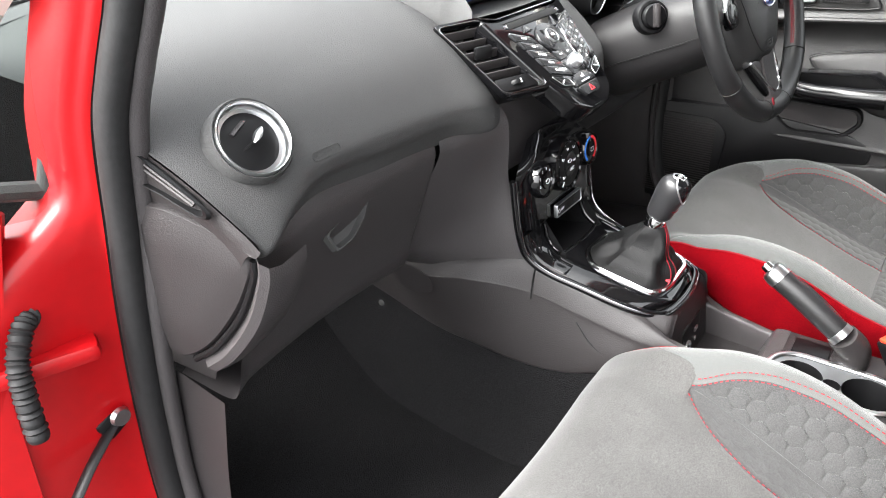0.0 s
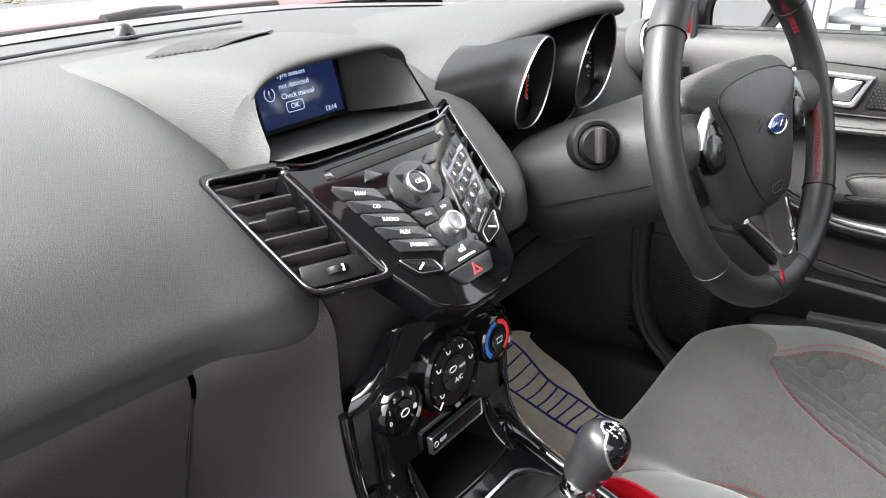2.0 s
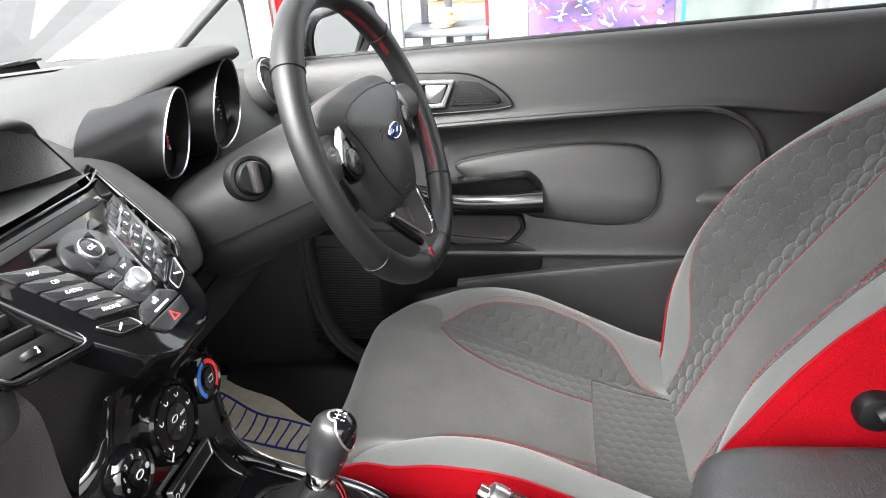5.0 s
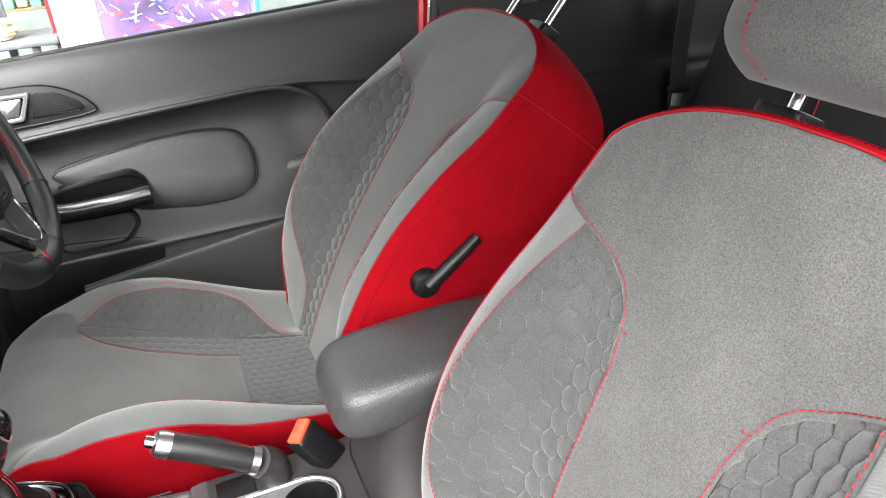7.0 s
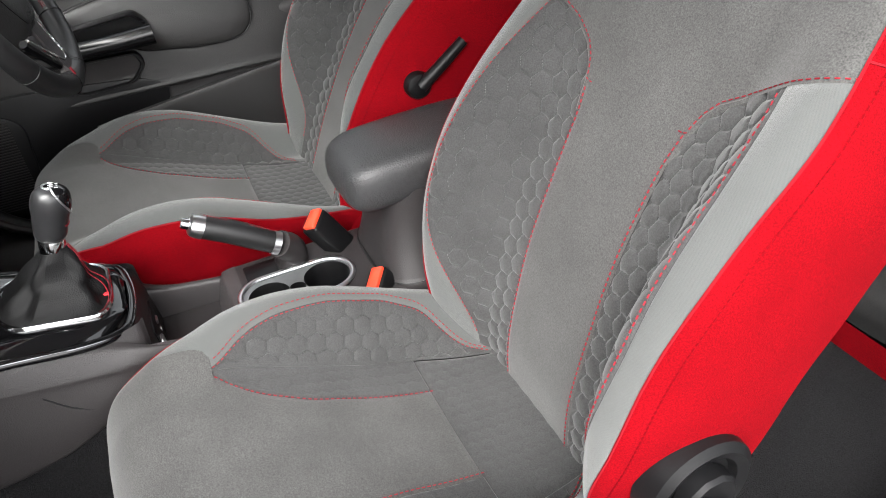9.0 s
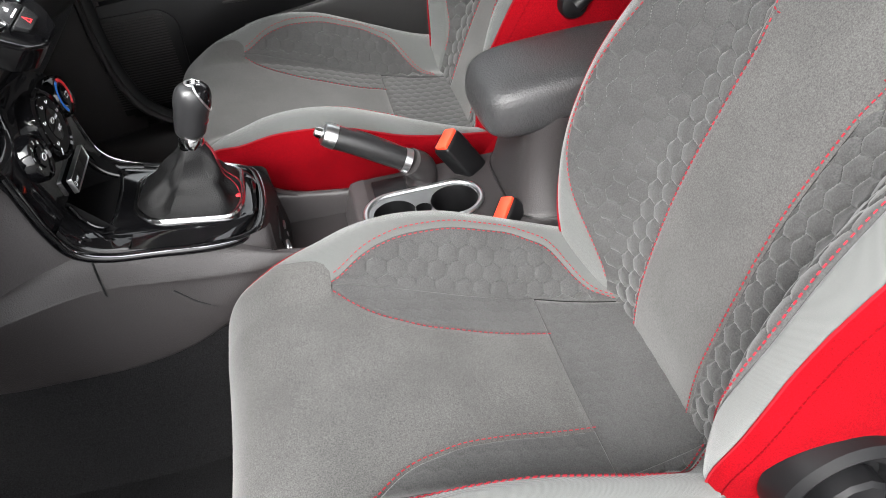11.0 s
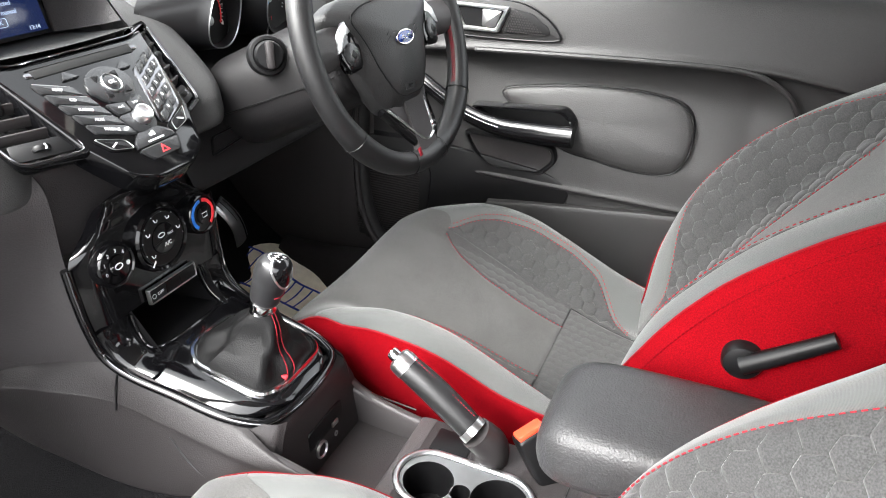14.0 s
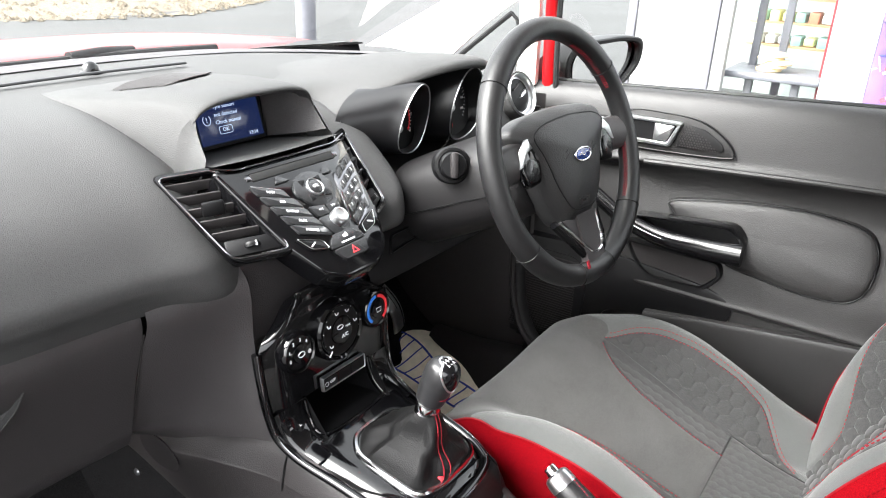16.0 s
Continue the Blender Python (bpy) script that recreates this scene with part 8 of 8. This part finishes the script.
struct(part("tailgate", thicken(loft([[V((x, y, z)) for y, z in ((-1.72, 0.3), (-1.74, 0.9), (-1.70, 1.0))] for x in (-0.72, 0, 0.72)], 14, 10), -0.02), BLACKP), "dark tailgate trim", "tailgate")
# rear bench
RS = thing("rear_bench", "grey rear bench, fabric darkened for the shade there, with red lower front", "car seat", at=(0, -0.95, 0.4))
part("cushion", loft([[V((x, y, z + dz_)) for y, z in ((-0.655, 0.375), (-0.650, 0.415), (-0.67, 0.445), (-0.75, 0.455), (-0.95, 0.435), (-1.1, 0.43))] for x, dz_ in ((-0.60, 0.035), (-0.52, 0.03), (-0.42, 0.0), (-0.1, 0.0), (0.1, 0.0), (0.42, 0.0), (0.52, 0.03), (0.60, 0.035))], 40, 70), BENCHFAB, RS)
part("front_cover", loft([[V((x, -0.655 - 0.03 * t, 0.370 - 0.20 * t)) for t in (0, 0.3, 0.7, 1)] for x in (-0.60, -0.36, -0.355)], 10, 20), REDFAB, RS, "red lower front panel")
part("front_cover", loft([[V((x, -0.655 - 0.03 * t, 0.370 - 0.20 * t)) for t in (0, 0.3, 0.7, 1)] for x in (0.355, 0.36, 0.60)], 10, 20), REDFAB, RS, "red lower front panel")
part("front_cover_mid", loft([[V((x, -0.658 - 0.03 * t, 0.370 - 0.20 * t)) for t in (0, 0.3, 0.7, 1)] for x in (-0.355, 0, 0.355)], 10, 20), RUBBER, RS)
part("backrest", loft([[V((x, y + dy_, z)) for y, z in ((-1.02, 0.44), (-1.06, 0.60), (-1.12, 0.78), (-1.18, 0.93), (-1.215, 0.965), (-1.26, 0.95))] for x, dy_ in ((-0.60, 0.03), (-0.5, 0.025), (-0.40, 0.0), (-0.1, 0.0), (0.1, 0.0), (0.40, 0.0), (0.5, 0.025), (0.60, 0.03))], 50, 70), BENCHFAB, RS)
for x_ in (-0.30, 0.30):
    part("stitching", tube(spline([(x_, -1.016, 0.45), (x_, -1.057, 0.60), (x_, -1.117, 0.78), (x_, -1.176, 0.93)], 20), 0.002, 5), THREAD, RS, "red stitching")
RB = thing("rear_seat_belt", "black seat belt strap with a steel tongue by the rear trim", "seat belt", at=(0.6, -0.98, 0.75))
part("strap", thicken(loft([[V((x, y, z)), V((x + 0.004, y - 0.045, z + 0.004))] for x, y, z in ((0.60, -1.02, 1.15), (0.60, -1.00, 0.95), (0.600, -0.985, 0.78), (0.605, -0.985, 0.6), (0.61, -0.98, 0.42))], 4, 30), 0.0015), RUBBER, RB)
part("tongue_grip", rbox((0.012, 0.062, 0.016), pose(0.592, -1.005, 0.735, 8), 0.004), BLACKP, RB)
part("tongue", rbox((0.003, 0.026, 0.030), pose(0.590, -0.998, 0.712, 8), 0.001), SATIN, RB, "steel tongue")
# seat adjuster and airbag tag on the passenger seat
AJ = thing("seat_adjuster", "black seat adjuster handle at the seat base", "seat adjuster", at=(-0.60, -0.165, 0.55))
part("collar", revolve([(0.060, -0.02), (0.058, 0.006), (0.050, 0.012), (0.040, 0.008), (0.036, 0.0), (0.0, 0.0)], axes((-0.592, -0.165, 0.555), (0, -1, 0), (0, 0, 1)), 36), BLACKP, AJ)
part("knob", revolve([(0.030, 0.0), (0.030, 0.016), (0.026, 0.020), (0.0, 0.021)], axes((-0.594, -0.165, 0.555), (0, -1, 0), (0, 0, 1)), 10), BLACKP, AJ)
part("grip", rbox((0.014, 0.045, 0.014), pose(-0.618, -0.165, 0.555, 35), 0.004), BLACKP, AJ)
TG = thing("airbag_tag", "small grey sewn airbag tag on the red seat side", "label", at=(-0.598, -0.35, 0.78))
part("tag", rbox((0.0012, 0.010, 0.028), pose(-0.612, -0.312, 0.815, -20), 0.0004), BLACKP, TG)
SR = thing("seat_release", "dark grey release handle on the seat shoulder", "release handle", at=(-0.50, -0.39, 1.0))
sr_m = pose(-0.523, -0.380, 0.986, 4, -12, -14)
sr_o = rounded([(-0.050, -0.020), (0.020, -0.026), (0.040, -0.010), (0.040, 0.008), (0.026, 0.024), (-0.050, 0.026)], 0.008, 4)
SRP = part("handle_plate", plate(sr_o, 0.016, sr_m @ pose(0, 0, -0.008), 0.005, 3), LOWER, SR)
sr_i = rounded([(-0.044, -0.010), (0.016, -0.014), (0.028, -0.004), (0.020, 0.014), (-0.044, 0.016)], 0.006, 4)
part("lever", plate(sr_i, 0.003, sr_m @ pose(0, 0, 0.0062), 0.001), SHROUD, SRP, "recessed dark lever")

# ---------------------------------------------------------------- outside
gr = bmesh.new()
grid(gr, [[(x, y, 0) for x in np.linspace(-120, 120, 7)] for y in np.linspace(-120, 120, 7)])
ground = struct(part("ground", gr, ASPHALT), "grey asphalt forecourt and road", "ground")
random.seed(4)
bank = bmesh.new()
rows_g = []
for i in range(26):
    t = i / 25
    rows_g.append([V((-14 + 34 * j / 60, interp(-14 + 34 * j / 60, (-14, 4, 6.5, 8, 20), (10.6, 10.2, 9.5, 10.2, 16.0)) + t * 9 + 0.25 * noise.noise((j * 0.9, i * 0.3, 0)), 0.01 + 0.5 * t ** 1.5 + 0.05 * noise.noise((j * 1.7, i * 1.3, 2)))) for j in range(61)])
grid(bank, rows_g)
bank_ob = struct(part("gravel_bank", bank, GRAVEL), "pale gravel bank beyond the road", "gravel")
st = bmesh.new()
for k in range(900):
    x = random.uniform(0.5, 10)
    y0 = interp(x, (-14, 4, 6.5, 8, 20), (10.6, 10.2, 9.5, 10.2, 16.0))
    y = y0 + random.random() ** 1.6 * 4.5 - 0.15
    r = random.uniform(0.02, 0.075)
    z = 0.01 + 0.5 * max(0, (y - y0) / 9) ** 1.5
    vs = [st.verts.new((x + r * dx * random.uniform(0.7, 1.2), y + r * dy_ * random.uniform(0.7, 1.2), z + r * dz_ * 0.8)) for dx, dy_, dz_ in ((1, 0, 0), (-1, 0, 0), (0, 1, 0), (0, -1, 0), (0, 0, 1), (0, 0, -0.5))]
    for f in ((0, 2, 4), (2, 1, 4), (1, 3, 4), (3, 0, 4)):
        st.faces.new([vs[i] for i in f])
tagged(part("gravel_stones", st, GRAVEL, smooth=False), "loose pale stones on the bank", "gravel", kind="stuff")
PST = thing("street_post", "dark grey metal post by the road", "post", at=(5.3, 5.75, 0))
part("shaft", tube([(5.3, 5.75, 0), (5.3, 5.75, 3.0)], 0.11, 16), MULLION, PST)
part("foot_plate", rbox((0.32, 0.32, 0.03), pose(5.3, 5.75, 0.015), 0.005), MULLION, PST)

# shop front beside the car
SX = 4.5
SH = thing("shop", "white shop front with grey window frames and displays", "building", at=(SX, 0, 0))
def panel(name, y0, y1, z0, z1, material, x=SX, th=0.08, label="", parent=SH):
    return part(name, rbox((th, abs(y1 - y0), z1 - z0), pose(x + th / 2, (y0 + y1) / 2, (z0 + z1) / 2), 0.004), material, parent, label)
panel("wall", 1.375, 1.80, 0, 3.0, WHITEWALL, label="white painted wall")
panel("corner_post", 1.80, 1.86, 0, 3.0, MULLION, SX - 0.02)
panel("mullion", 1.245, 1.372, 0, 3.0, MULLION, SX - 0.03, label="dark grey mullion")
panel("inner_frame", 1.165, 1.243, 0, 3.0, WHITEWALL, SX - 0.01)
panel("red_post", 0.575, 0.625, 0, 3.0, mat("dark_red_paint", (0.16, 0.02, 0.025), 0.4), SX + 0.3)
panel("pale_panel", 0.315, 0.572, 0, 3.0, mat("pale_blue_grey_board", (0.30, 0.31, 0.35), 0.6, noise_scale=6, noise_amt=0.06))
panel("sill", -4.0, 1.24, 0, 0.22, WHITEWALL, SX - 0.05)
panel("header", -4.0, 1.86, 2.4, 3.0, WHITEWALL)
panel("wall_far", -4.0, -2.4, 0, 3.0, WHITEWALL)
for y_ in (-0.62, -1.5, -2.4):
    panel("mullion", y_ - 0.04, y_ + 0.04, 0.2, 2.5, MULLION, SX - 0.02)
panel("back_wall", -4.0, 1.8, 0, 3.0, mat("dim_interior", (0.20, 0.23, 0.22), 0.8, noise_scale=2, noise_amt=0.3), SX + 2.2)
panel("teal_board", -0.70, -0.60, 0.2, 2.4, mat("teal_board", (0.05, 0.45, 0.50), 0.6), SX + 0.1)
# lit goods behind the glass: shelves, table, bread, stools
SF = thing("display_shelf", "shop shelf with stacked pale and coloured goods", "shelf", at=(SX + 1.2, 0.85, 0))
for k, z_ in enumerate((0.55, 0.72, 0.90, 1.08)):
    part("shelf_board", rbox((0.4, 0.9, 0.02), pose(SX + 1.3, 0.85, z_), 0.003), mat("shelf_wood", (0.42, 0.27, 0.14), 0.5, noise_scale=12, noise_amt=0.2), SF)
    for j in range(9):
        c_ = random.choice(((0.7, 0.7, 0.65), (0.55, 0.2, 0.12), (0.75, 0.72, 0.3), (0.25, 0.45, 0.42), (0.8, 0.8, 0.78)))
        part("parcel", rbox((0.2, 0.07, 0.05 + 0.04 * random.random()), pose(SX + 1.2, 0.48 + 0.092 * j, z_ + 0.045), 0.008), mat("parcel_%d_%d" % (k, j), c_, 0.5), SF)
for y_ in (1.10, 0.92):
    part("upright", rbox((0.05, 0.05, 2.2), pose(SX + 0.55, y_, 1.1), 0.004), MULLION, SF)
TB = thing("shop_table", "dark round-edged table with cream cushions on it", "table", at=(SX + 0.4, 0.9, 0))
part("top", rbox((0.5, 0.62, 0.05), pose(SX + 0.4, 0.90, 0.44), 0.02), MULLION, TB)
for y_ in (0.75, 1.05):
    part("leg", rbox((0.05, 0.05, 0.42), pose(SX + 0.3, y_, 0.21), 0.004), MULLION, TB)
for k in range(5):
    c_ = thing("bread_loaf", "round cream loaf stacked on the shop table", "bread", "loaves", (SX + 0.3, 0.93 - 0.02 * k, 0.48 + 0.03 * k))
    part("loaf", revolve([(0.0, 0.018), (0.06, 0.016), (0.085, 0.004), (0.08, -0.010), (0.0, -0.012)], pose(SX + 0.3, 0.94 - 0.03 * (k % 3), 0.48 + 0.024 * k), 20), mat("crust_%d" % k, (0.72, 0.56, 0.34), 0.7, noise_scale=30, noise_amt=0.2), c_)
PO = thing("poster", "dark poster with blue and violet bright shapes", "poster", at=(SX - 0.02, 0, 0.7))
part("sheet", rbox((0.01, 0.92, 1.5), pose(SX - 0.03, -0.15, 0.95), 0.001), mat("violet_print", (0.10, 0.06, 0.16), 0.5, noise_scale=3, noise_amt=0.7), PO)
random.seed(9)
for k in range(120):
    c_ = random.choice(((0.02, 0.03, 0.6), (0.75, 0.75, 0.85), (0.30, 0.25, 0.5), (0.6, 0.05, 0.07), (0.45, 0.5, 0.7), (0.02, 0.02, 0.04)))
    nm = "print_%d" % int(c_[0] * 100 + c_[2] * 1000)
    mt = bpy.data.materials.get(nm) or mat(nm, c_, 0.5, noise_scale=20, noise_amt=0.3)
    part("print_patch", rbox((0.002, random.uniform(0.01, 0.06), random.uniform(0.008, 0.03)), pose(SX - 0.0365 - 0.00003 * k, -0.15 + random.uniform(-0.42, 0.42), 0.65 + random.uniform(-0.38, 0.4), random.uniform(-60, 60)), 0), mt, PO)
for k in range(150):
    y_, z_ = -0.15 + random.gauss(0.02, 0.17), 0.70 + random.gauss(0.0, 0.14)
    y_ = min(0.28, max(-0.58, y_))
    ln, an, bend = random.uniform(0.02, 0.10), random.uniform(-0.6, 2.0), random.uniform(-0.5, 0.5)
    pth = [V((SX - 0.0405, y_ + ln * t * math.cos(an + bend * t), z_ + ln * t * math.sin(an + bend * t))) for t in np.linspace(0, 1, 6)]
    pth = [V((p.x, min(0.305, max(-0.605, p.y)), p.z)) for p in pth]
    c_ = random.choice(((0.80, 0.80, 0.88), (0.80, 0.80, 0.88), (0.55, 0.58, 0.75), (0.04, 0.06, 0.55), (0.03, 0.03, 0.06), (0.62, 0.06, 0.08)))
    nm = "stroke_%d" % int(c_[0] * 100 + c_[2] * 1000)
    part("print_stroke", tube(pth, lambda t: 0.0015 + random.random() * 0.005 * math.sin(0.3 + 2.5 * t), 5, flat=0.3, up=(1, 0, 0)), bpy.data.materials.get(nm) or mat(nm, c_, 0.5, noise_scale=20, noise_amt=0.3), PO)
sg = bmesh.new()
grid(sg, [[V((SX + 0.02, y, z)) for y in (1.165, 0.58)] for z in (0.2, 2.4)])
part("shop_pane", sg, GLASS, SH).visible_shadow = False
